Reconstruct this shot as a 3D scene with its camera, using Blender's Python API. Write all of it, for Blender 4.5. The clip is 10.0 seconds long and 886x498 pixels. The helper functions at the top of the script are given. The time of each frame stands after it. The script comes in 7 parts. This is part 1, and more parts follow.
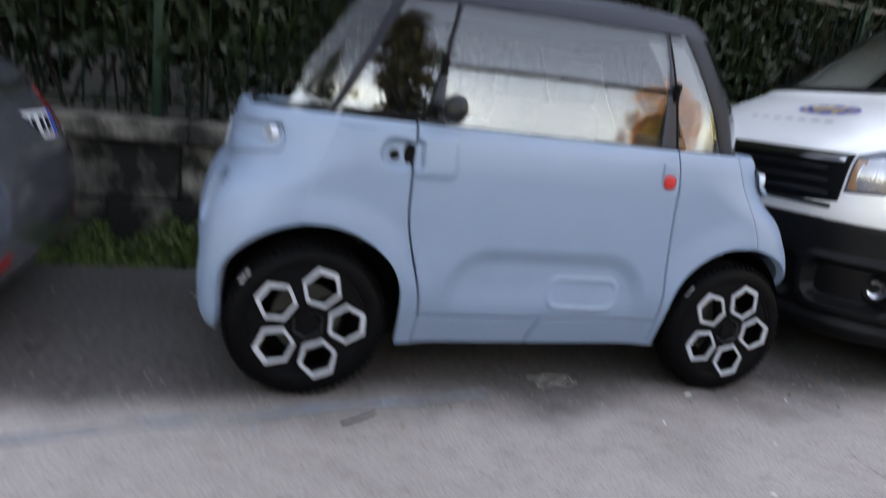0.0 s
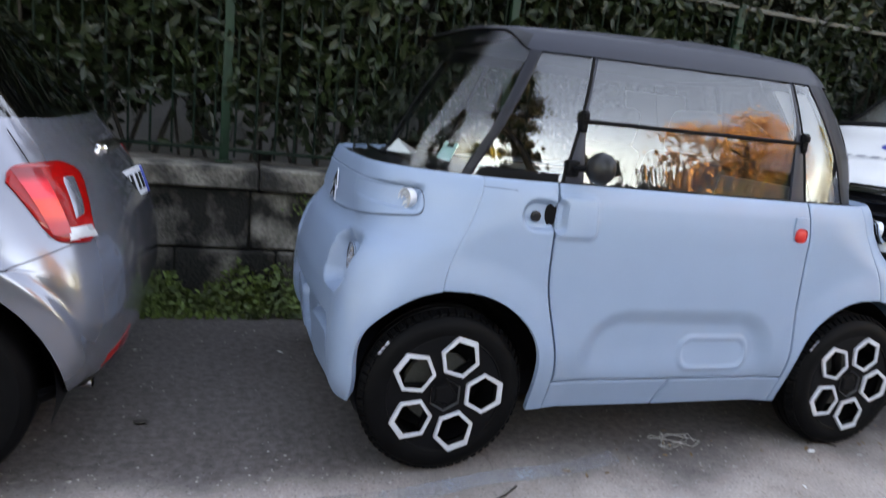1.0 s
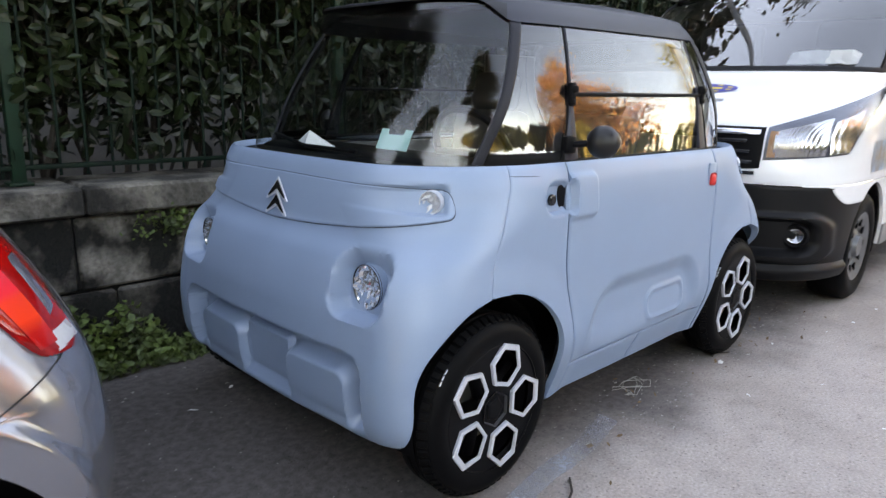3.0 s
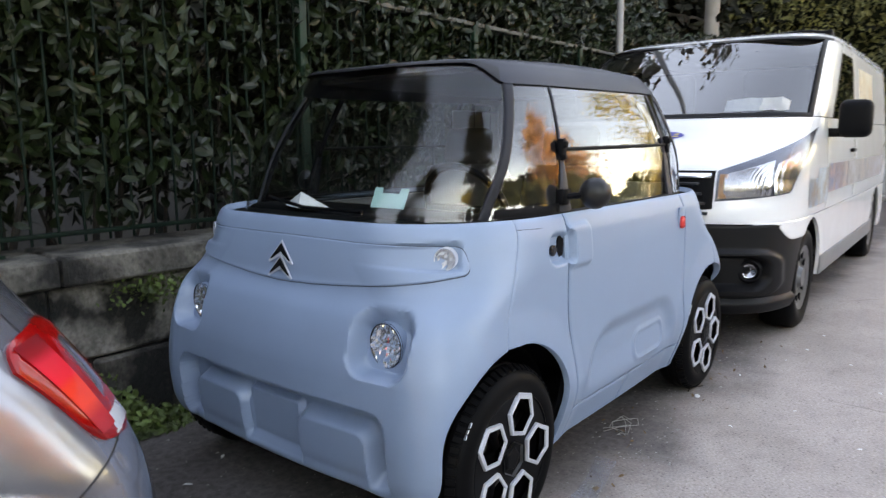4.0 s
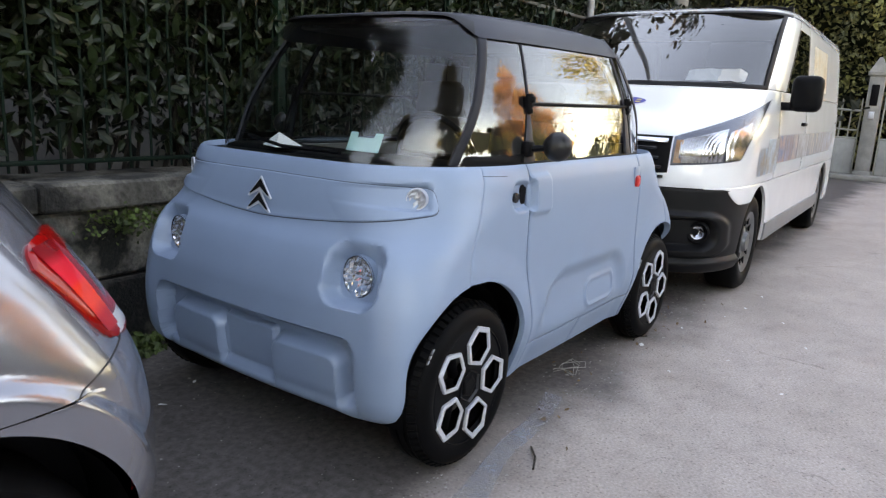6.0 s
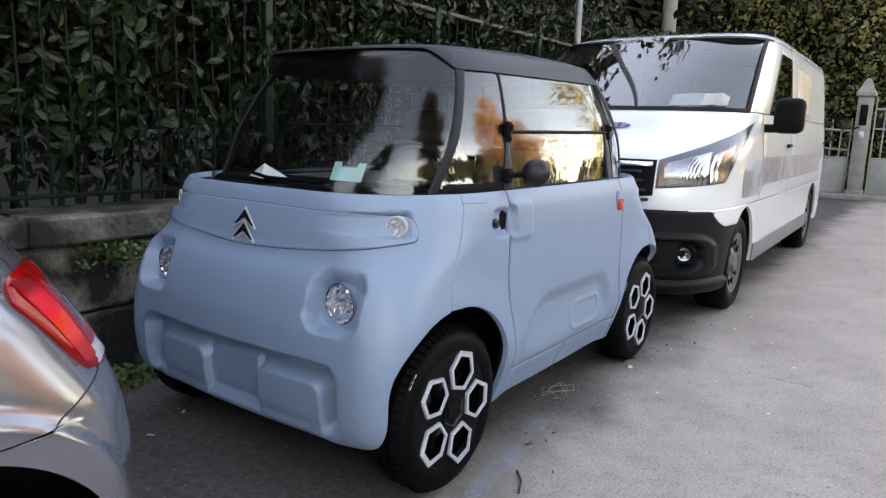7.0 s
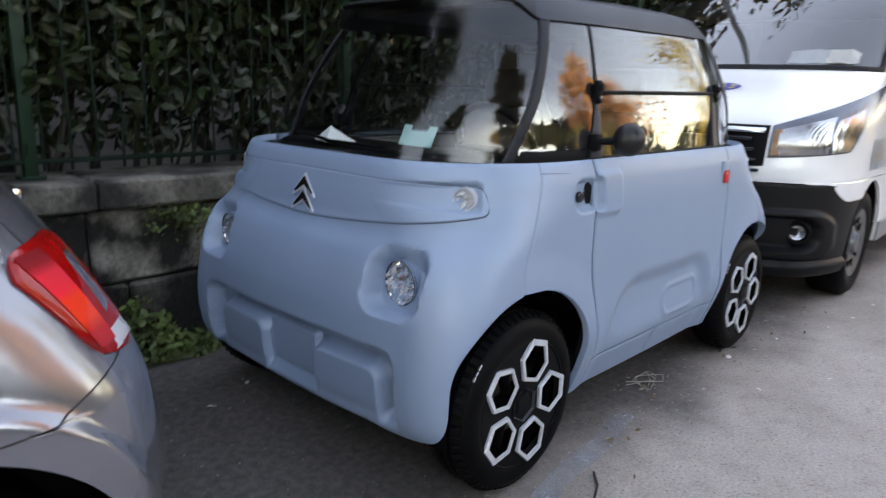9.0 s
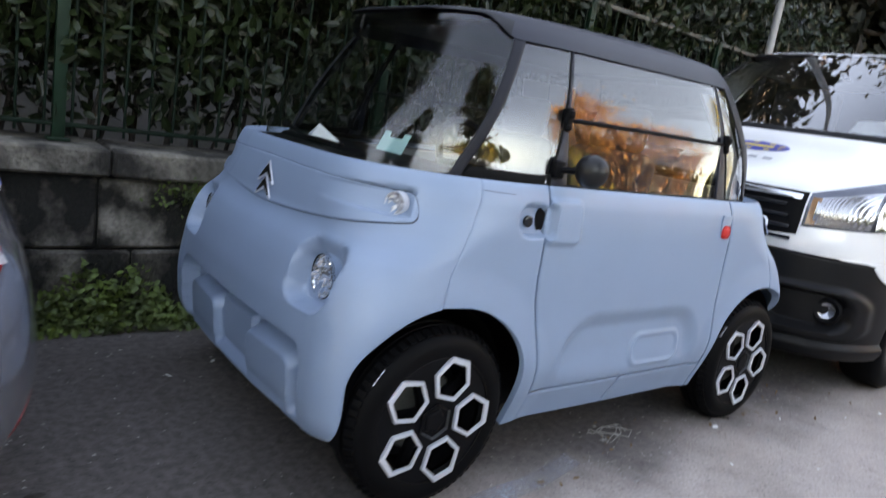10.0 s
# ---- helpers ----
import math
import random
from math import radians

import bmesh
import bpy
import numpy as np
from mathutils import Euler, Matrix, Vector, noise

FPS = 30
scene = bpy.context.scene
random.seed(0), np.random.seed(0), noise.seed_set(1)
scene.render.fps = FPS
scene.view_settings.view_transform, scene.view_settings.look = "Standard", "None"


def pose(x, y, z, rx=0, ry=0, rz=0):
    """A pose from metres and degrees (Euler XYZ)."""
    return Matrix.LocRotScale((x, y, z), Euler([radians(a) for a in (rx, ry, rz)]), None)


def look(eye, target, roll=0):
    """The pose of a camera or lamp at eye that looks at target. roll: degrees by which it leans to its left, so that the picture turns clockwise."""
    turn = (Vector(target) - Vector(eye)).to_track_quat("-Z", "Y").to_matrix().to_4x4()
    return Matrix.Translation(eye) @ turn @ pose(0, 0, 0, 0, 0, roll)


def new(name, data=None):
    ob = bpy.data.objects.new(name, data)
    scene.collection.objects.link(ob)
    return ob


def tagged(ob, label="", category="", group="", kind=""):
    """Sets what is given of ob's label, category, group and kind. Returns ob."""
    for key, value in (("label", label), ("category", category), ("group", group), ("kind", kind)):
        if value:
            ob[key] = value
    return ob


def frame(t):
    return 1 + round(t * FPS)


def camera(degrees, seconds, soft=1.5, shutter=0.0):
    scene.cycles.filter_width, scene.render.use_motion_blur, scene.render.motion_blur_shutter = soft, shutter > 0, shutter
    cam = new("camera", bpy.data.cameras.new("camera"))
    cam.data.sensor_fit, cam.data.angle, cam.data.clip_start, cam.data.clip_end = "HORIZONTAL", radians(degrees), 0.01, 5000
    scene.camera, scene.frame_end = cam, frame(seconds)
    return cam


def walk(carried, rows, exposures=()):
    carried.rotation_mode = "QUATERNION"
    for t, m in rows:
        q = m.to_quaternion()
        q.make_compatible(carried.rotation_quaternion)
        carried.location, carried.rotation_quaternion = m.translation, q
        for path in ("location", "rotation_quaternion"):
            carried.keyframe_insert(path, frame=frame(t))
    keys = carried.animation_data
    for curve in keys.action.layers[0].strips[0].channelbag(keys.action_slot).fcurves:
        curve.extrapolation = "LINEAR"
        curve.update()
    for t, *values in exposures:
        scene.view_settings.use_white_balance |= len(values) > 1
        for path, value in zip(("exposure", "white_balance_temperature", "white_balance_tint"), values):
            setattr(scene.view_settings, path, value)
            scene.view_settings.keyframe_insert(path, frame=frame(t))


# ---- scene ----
cam = camera(65.8, 10.0, soft=1.25, shutter=0.5)
METRES, EYE, TILT, LEAN, TURN = 8.0, 1.5, 0.0, 0.0, 0.0
PATH = [
    (0, (-0.266, -2.248, 1.093), (0.327, -0.388, 0.657), 6.9),
    (0.1, (-0.328, -2.269, 1.107), (0.261, -0.393, 0.743), 5.6),
    (0.5, (-0.539, -2.13, 1.126), (0.064, -0.296, 0.604), 7.5),
    (0.8, (-0.663, -2.026, 1.15), (-0.083, -0.136, 0.85), 5.3),
    (1, (-0.732, -1.961, 1.172), (-0.097, -0.104, 0.784), 6.3),
    (1.5, (-0.993, -1.78, 1.145), (-0.139, -0.037, 0.663), 4.3),
    (2, (-1.173, -1.568, 1.142), (-0.134, 0.07, 0.653), 1.6),
    (2.5, (-1.294, -1.361, 1.167), (-0.109, 0.174, 0.678), 2.0),
    (2.7, (-1.371, -1.289, 1.18), (-0.088, 0.167, 0.699), 1.5),
    (3.8, (-1.581, -1.071, 1.211), (-0.076, 0.202, 0.872), 1.1),
    (4, (-1.638, -1.058, 1.22), (-0.101, 0.184, 0.913), -0.4),
    (4.5, (-1.742, -1.062, 1.228), (-0.122, 0.088, 0.996), 0.7),
    (5, (-1.777, -1.069, 1.224), (-0.165, 0.081, 0.943), 2.2),
    (5.5, (-1.785, -1.08, 1.215), (-0.204, 0.115, 0.953), 1.8),
    (6, (-1.781, -1.141, 1.192), (-0.192, -0.002, 0.769), 2.8),
    (7.5, (-1.768, -1.216, 1.206), (-0.159, -0.072, 0.888), 1.6),
    (8, (-1.701, -1.184, 1.195), (-0.059, -0.103, 0.83), 2.9),
    (8.5, (-1.633, -1.111, 1.204), (-0.045, 0.061, 0.879), 3.3),
    (9, (-1.557, -1.106, 1.195), (-0.137, 0.225, 0.735), 1.9),
    (9.5, (-1.403, -1.276, 1.187), (-0.117, 0.158, 0.648), 7.3),
    (10, (-1.216, -1.413, 1.158), (0.018, 0.113, 0.77), 9.1),
]
walk(cam, [(t, look(eye, target, roll)) for t, eye, target, roll in PATH], exposures=[(0.0, 3.21, 11000, 22), (0.5, 3.36, 10900, 22), (1.0, 3.58, 10900, 22), (1.5, 3.68, 11900, 22), (2.5, 3.64, 11300, 22), (5.5, 3.45, 11500, 22), (8.0, 3.36, 11500, 22), (9.0, 3.29, 11000, 22), (10.0, 3.42, 10700, 22)])

# ---- daylight ----
SUN_ELEVATION, SUN_AZIMUTH = 22.0, 12.0          # low sun behind the hedge
world = bpy.data.worlds.new("sky")
scene.world = world
world.use_nodes = True
wn = world.node_tree.nodes
sky = wn.new("ShaderNodeTexSky")
sky.sky_type = "NISHITA"
sky.sun_disc = False
sky.sun_elevation = radians(SUN_ELEVATION)
sky.sun_rotation = radians(SUN_AZIMUTH)
sky.air_density, sky.dust_density, sky.ozone_density = 0.95, 0.12, 1.0
wn["Background"].inputs["Strength"].default_value = 0.15
world.node_tree.links.new(sky.outputs[0], wn["Background"].inputs["Color"])
sun = new("sun", bpy.data.lights.new("sun", "SUN"))
sun.data.energy, sun.data.angle, sun.data.color = 3.0, radians(0.6), (1.0, 0.86, 0.68)
sun_way = Vector((math.sin(radians(SUN_AZIMUTH)) * math.cos(radians(SUN_ELEVATION)),
                  math.cos(radians(SUN_AZIMUTH)) * math.cos(radians(SUN_ELEVATION)), math.sin(radians(SUN_ELEVATION))))
sun.matrix_world = look(sun_way * 50, (0, 0, 0))


# ---- materials ----
def material(name, base, rough=0.6, metal=0.0, vary=0.15, scale=8.0, fine=90.0, bump=0.1, depth=0.002, coat=0.0, second=None, spread=(0.35, 0.65), stretch=(1, 1, 1), per_piece=0.0, rough_vary=0.1, gloss=0.5):
    """A surface with broad stains and fine grain."""
    m = bpy.data.materials.new(name)
    m.use_nodes = True
    t = m.node_tree
    n, link = t.nodes, t.links.new
    p = n["Principled BSDF"]
    p.inputs["Roughness"].default_value, p.inputs["Metallic"].default_value = rough, metal
    p.inputs["Coat Weight"].default_value = coat
    p.inputs["Coat Roughness"].default_value = 0.06
    p.inputs["Specular IOR Level"].default_value = gloss
    co = n.new("ShaderNodeTexCoord")
    mp = n.new("ShaderNodeMapping")
    mp.inputs["Scale"].default_value = stretch
    link(co.outputs["Object"], mp.inputs["Vector"])
    big, small = n.new("ShaderNodeTexNoise"), n.new("ShaderNodeTexNoise")
    for q, s, d in ((big, scale, 5), (small, fine, 3)):
        q.inputs["Scale"].default_value, q.inputs["Detail"].default_value = s, d
        link(mp.outputs[0], q.inputs["Vector"])
    ramp = n.new("ShaderNodeValToRGB")
    a, b = ramp.color_ramp.elements
    a.position, b.position = spread
    second = second or tuple(c * (1 - vary) for c in base)
    a.color, b.color = (*second, 1), (*base, 1)
    link(big.outputs["Fac"], ramp.inputs["Fac"])
    grain = n.new("ShaderNodeMix")
    grain.data_type, grain.blend_type = "RGBA", "MULTIPLY"
    grain.inputs["Factor"].default_value = min(1.0, vary * 1.6)
    link(ramp.outputs[0], grain.inputs["A"])
    gr = n.new("ShaderNodeValToRGB")
    gr.color_ramp.elements[0].position, gr.color_ramp.elements[1].position = 0.3, 0.7
    gr.color_ramp.elements[0].color = (0.55, 0.55, 0.55, 1)
    link(small.outputs["Fac"], gr.inputs["Fac"])
    link(gr.outputs[0], grain.inputs["B"])
    out = grain.outputs["Result"]
    if per_piece:
        info, hsv = n.new("ShaderNodeObjectInfo"), n.new("ShaderNodeHueSaturation")
        rng = n.new("ShaderNodeMapRange")
        rng.inputs["To Min"].default_value, rng.inputs["To Max"].default_value = 1 - per_piece, 1 + per_piece
        link(info.outputs["Random"], rng.inputs["Value"])
        link(rng.outputs[0], hsv.inputs["Value"])
        link(out, hsv.inputs["Color"])
        out = hsv.outputs[0]
    link(out, p.inputs["Base Color"])
    rr = n.new("ShaderNodeMapRange")
    rr.inputs["To Min"].default_value, rr.inputs["To Max"].default_value = max(0.02, rough - rough_vary * rough), min(1, rough + rough_vary * rough)
    link(big.outputs["Fac"], rr.inputs["Value"])
    link(rr.outputs[0], p.inputs["Roughness"])
    if bump:
        bp = n.new("ShaderNodeBump")
        bp.inputs["Strength"].default_value, bp.inputs["Distance"].default_value = bump, depth
        link(small.outputs["Fac"], bp.inputs["Height"])
        link(bp.outputs[0], p.inputs["Normal"])
    return m


def glass_material(name, tint, rough=0.0, least=0.04, most=1.6):
    """Thin pane: a mirror that strengthens at a slant, over a tinted see-through, alike from both sides."""
    m = bpy.data.materials.new(name)
    m.use_nodes = True
    t = m.node_tree
    n, link = t.nodes, t.links.new
    n.remove(n["Principled BSDF"])
    tr, gl, mix, lw = n.new("ShaderNodeBsdfTransparent"), n.new("ShaderNodeBsdfGlossy"), n.new("ShaderNodeMixShader"), n.new("ShaderNodeLayerWeight")
    tr.inputs["Color"].default_value = (*tint, 1)
    gl.inputs["Roughness"].default_value = rough
    lw.inputs["Blend"].default_value = 0.5
    steep = n.new("ShaderNodeMath")
    steep.operation = "POWER"
    steep.inputs[1].default_value = 5.0
    link(lw.outputs["Facing"], steep.inputs[0])
    rng = n.new("ShaderNodeMapRange")
    rng.inputs["To Min"].default_value, rng.inputs["To Max"].default_value = least + 0.04 * (most - least), most
    link(steep.outputs[0], rng.inputs["Value"])
    link(rng.outputs[0], mix.inputs["Fac"])
    link(tr.outputs[0], mix.inputs[1])
    link(gl.outputs[0], mix.inputs[2])
    link(mix.outputs[0], n["Material Output"].inputs["Surface"])
    return m


PAINT_BLUE = material("matte_blue_grey_body", (0.196, 0.283, 0.398), 0.42, 0, 0.04, 5, 300, 0.05, 0.0004, gloss=0.75)
ROOF_GREY = material("satin_slate_plastic", (0.017, 0.020, 0.032), 0.46, 0, 0.12, 6, 400, 0.12, 0.0006, gloss=0.35)
# the roof's slate again, darkened for the pillars' upright, less lit faces
PILLAR_SHADE = material("shaded_slate_pillar", (0.012, 0.013, 0.019), 0.45, 0, 0.12, 6, 400, 0.12, 0.0006, gloss=0.22)
BLACK = material("black_plastic", (0.004, 0.004, 0.005), 0.5, 0, 0.2, 10, 260, 0.15, 0.0006, gloss=0.09)
BLACK_SATIN = material("satin_black_plastic", (0.009, 0.009, 0.010), 0.38, 0, 0.15, 12, 260, 0.12, 0.0005, gloss=0.4)
BLACK_GLOSS = material("gloss_black_plastic", (0.008, 0.008, 0.009), 0.18, 0, 0.1, 10, 200, 0.0)
RUBBER = material("tyre_rubber", (0.004, 0.004, 0.0045), 0.5, 0, 0.3, 14, 160, 0.2, 0.001, gloss=0.06)
SEAM = material("dark_gap", (0.012, 0.013, 0.016), 0.8, 0, 0.1, 10, 100, 0)
HEX_WHITE = material("silver_white_trim", (0.60, 0.63, 0.68), 0.32, 0.35, 0.08, 12, 200, 0.05)
CHROME = material("chrome", (0.75, 0.76, 0.78), 0.12, 1.0, 0.06, 12, 200, 0)
RED = material("red_plastic", (0.72, 0.03, 0.025), 0.4, 0, 0.1, 20, 200, 0.05)
TAIL_RED = material("red_lamp_lens", (0.42, 0.005, 0.005), 0.10, 0, 0.3, 14, 90, 0.0, coat=0.3, gloss=0.35)
LAMP_CLEAR = material("clear_lamp_lens", (0.55, 0.55, 0.56), 0.28, 0.2, 0.1, 20, 100, 0, coat=1.0)
FUNNEL = material("dark_grey_wheel_plastic", (0.085, 0.088, 0.095), 0.4, 0, 0.15, 12, 150, 0.05)
LAMP_SILVER = material("bright_lamp_facets", (0.95, 0.95, 0.95), 0.05, 0.88, 0.05, 60, 140, 0)
GLASS = glass_material("window_glass", (0.86, 0.89, 0.89), least=0.02, most=1.25)
GLASS_VAN = glass_material("van_screen_glass", (0.78, 0.81, 0.82), least=0.12, most=1.4)
GLASS_DOOR = glass_material("reflecting_side_glass", (0.80, 0.83, 0.84), least=0.08, most=1.6)
GLASS_DARK = glass_material("tinted_glass", (0.16, 0.17, 0.18), least=0.07, most=1.6)
LENS = glass_material("lens_glass", (0.93, 0.94, 0.95), least=0.0, most=0.35)
WHITE_PAINT = material("white_van_paint", (0.80, 0.80, 0.80), 0.25, 0, 0.03, 4, 200, 0.02, 0.0004, coat=0.8)
GREY_METAL = material("metallic_grey_paint", (0.20, 0.206, 0.24), 0.19, 0.60, 0.06, 5, 700, 0.05, 0.0003, coat=1.0)
INTERIOR = material("grey_interior_plastic", (0.22, 0.225, 0.23), 0.7, 0, 0.08, 8, 180, 0.1)
SCREEN_BLACK = material("black_screen_frit", (0.006, 0.006, 0.007), 0.32, 0, 0.1, 10, 200, 0.0, gloss=0.3)
SEAT = material("dark_seat_fabric", (0.035, 0.036, 0.042), 0.9, 0, 0.2, 20, 300, 0.3)
PAPER = material("white_paper", (0.75, 0.75, 0.73), 0.8, 0, 0.05, 12, 100, 0.1)
MINT = material("mint_card", (0.42, 0.72, 0.68), 0.6, 0, 0.05, 12, 100, 0.05)
ASPHALT = material("worn_asphalt", (0.495, 0.424, 0.389), 0.9, 0, 0.45, 2.6, 95, 0.8, 0.004, second=(0.415, 0.353, 0.32), spread=(0.25, 0.75))
STONE = material("mossy_stone", (0.293, 0.271, 0.234), 0.92, 0, 0.6, 4.2, 55, 1.0, 0.012, second=(0.013, 0.012, 0.010), spread=(0.46, 0.67), per_piece=0.5)
COPING = material("weathered_coping", (0.189, 0.171, 0.143), 0.92, 0, 0.7, 6, 45, 1.0, 0.012, second=(0.020, 0.018, 0.015), spread=(0.38, 0.64), per_piece=0.25)
MORTAR = material("dark_joint", (0.012, 0.011, 0.009), 0.95, 0, 0.3, 10, 80, 0.5)
FENCE_GREEN = material("green_iron_paint", (0.003, 0.014, 0.008), 0.55, 0, 0.3, 12, 120, 0.2, second=(0.004, 0.010, 0.007), gloss=0.12)
POST_GREEN = material("green_post_paint", (0.004, 0.026, 0.013), 0.5, 0, 0.3, 12, 120, 0.2, second=(0.005, 0.02, 0.011), gloss=0.2)
FENCE_GREY = material("bare_iron_rail", (0.085, 0.085, 0.075), 0.6, 0.2, 0.3, 12, 120, 0.2)
LEAF = material("laurel_leaf", (0.017, 0.030, 0.010), 0.36, 0, 0.45, 3.5, 40, 0.2, 0.002, second=(0.005, 0.009, 0.0035), gloss=0.23)
TWIG = material("dark_bark", (0.045, 0.036, 0.028), 0.9, 0, 0.4, 12, 80, 0.5)
WEED = material("weed_green", (0.115, 0.19, 0.036), 0.6, 0, 0.5, 9, 50, 0.1, second=(0.035, 0.060, 0.016))
ORANGE_LEAF = material("autumn_orange_leaf", (0.66, 0.34, 0.11), 0.6, 0, 0.4, 1.4, 30, 0.1, second=(0.46, 0.24, 0.08))
YELLOW_LEAF = material("yellow_green_leaf", (0.46, 0.40, 0.09), 0.6, 0, 0.4, 1.4, 30, 0.1, second=(0.20, 0.20, 0.05))
DARK_LEAF = material("dark_conifer", (0.016, 0.020, 0.011), 0.7, 0, 0.5, 1.2, 30, 0.1, second=(0.007, 0.008, 0.005), gloss=0.25)
PALE_WALL = material("pale_plaster", (0.22, 0.208, 0.195), 0.9, 0, 0.2, 2, 50, 0.2)
BLUE_LINE = material("worn_blue_line", (0.37, 0.405, 0.465), 0.9, 0, 0.3, 9, 70, 0.4, second=(0.30, 0.32, 0.36), spread=(0.4, 0.6))


def shade_lane(m, lane, y0, y1):
    """Blends lane asphalt, darkened for shade by wall and cars, raggedly into the street's."""
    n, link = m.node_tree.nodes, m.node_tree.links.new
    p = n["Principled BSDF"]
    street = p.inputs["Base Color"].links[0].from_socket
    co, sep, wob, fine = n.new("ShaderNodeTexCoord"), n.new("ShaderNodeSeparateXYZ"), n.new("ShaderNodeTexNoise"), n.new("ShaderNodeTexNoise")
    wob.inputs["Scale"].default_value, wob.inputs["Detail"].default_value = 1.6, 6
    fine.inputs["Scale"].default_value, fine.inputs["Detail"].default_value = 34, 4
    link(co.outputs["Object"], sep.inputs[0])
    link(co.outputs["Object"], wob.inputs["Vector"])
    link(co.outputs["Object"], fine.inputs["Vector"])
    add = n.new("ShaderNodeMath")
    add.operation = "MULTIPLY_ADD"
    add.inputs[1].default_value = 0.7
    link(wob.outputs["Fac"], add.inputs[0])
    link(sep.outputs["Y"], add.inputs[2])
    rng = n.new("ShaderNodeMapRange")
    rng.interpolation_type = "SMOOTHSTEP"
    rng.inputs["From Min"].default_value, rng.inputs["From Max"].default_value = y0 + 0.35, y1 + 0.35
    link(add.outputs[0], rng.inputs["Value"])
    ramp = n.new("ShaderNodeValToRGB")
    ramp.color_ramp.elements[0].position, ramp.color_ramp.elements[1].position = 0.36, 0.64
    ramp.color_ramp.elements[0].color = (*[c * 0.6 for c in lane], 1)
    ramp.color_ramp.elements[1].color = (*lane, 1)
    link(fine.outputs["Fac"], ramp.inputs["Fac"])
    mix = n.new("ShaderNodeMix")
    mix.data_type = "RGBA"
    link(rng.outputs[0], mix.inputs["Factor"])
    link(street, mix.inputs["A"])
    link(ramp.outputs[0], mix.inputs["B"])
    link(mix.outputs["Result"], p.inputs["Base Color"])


def wear_through(m, scale, low, high, most):
    """Lets worn paint thin out in patches and grains."""
    n, link = m.node_tree.nodes, m.node_tree.links.new
    co, ns, fine, rng = n.new("ShaderNodeTexCoord"), n.new("ShaderNodeTexNoise"), n.new("ShaderNodeTexNoise"), n.new("ShaderNodeMapRange")
    ns.inputs["Scale"].default_value, ns.inputs["Detail"].default_value = scale, 8
    fine.inputs["Scale"].default_value, fine.inputs["Detail"].default_value = scale * 14, 4
    half = n.new("ShaderNodeMath")
    half.operation = "MULTIPLY_ADD"
    half.inputs[1].default_value = 0.5
    for q in (ns, fine):
        link(co.outputs["Object"], q.inputs["Vector"])
    link(fine.outputs["Fac"], half.inputs[0])
    link(ns.outputs["Fac"], half.inputs[2])
    rng.inputs["From Min"].default_value, rng.inputs["From Max"].default_value = low, high
    rng.inputs["To Max"].default_value = most
    link(half.outputs[0], rng.inputs["Value"])
    link(rng.outputs[0], n["Principled BSDF"].inputs["Alpha"])


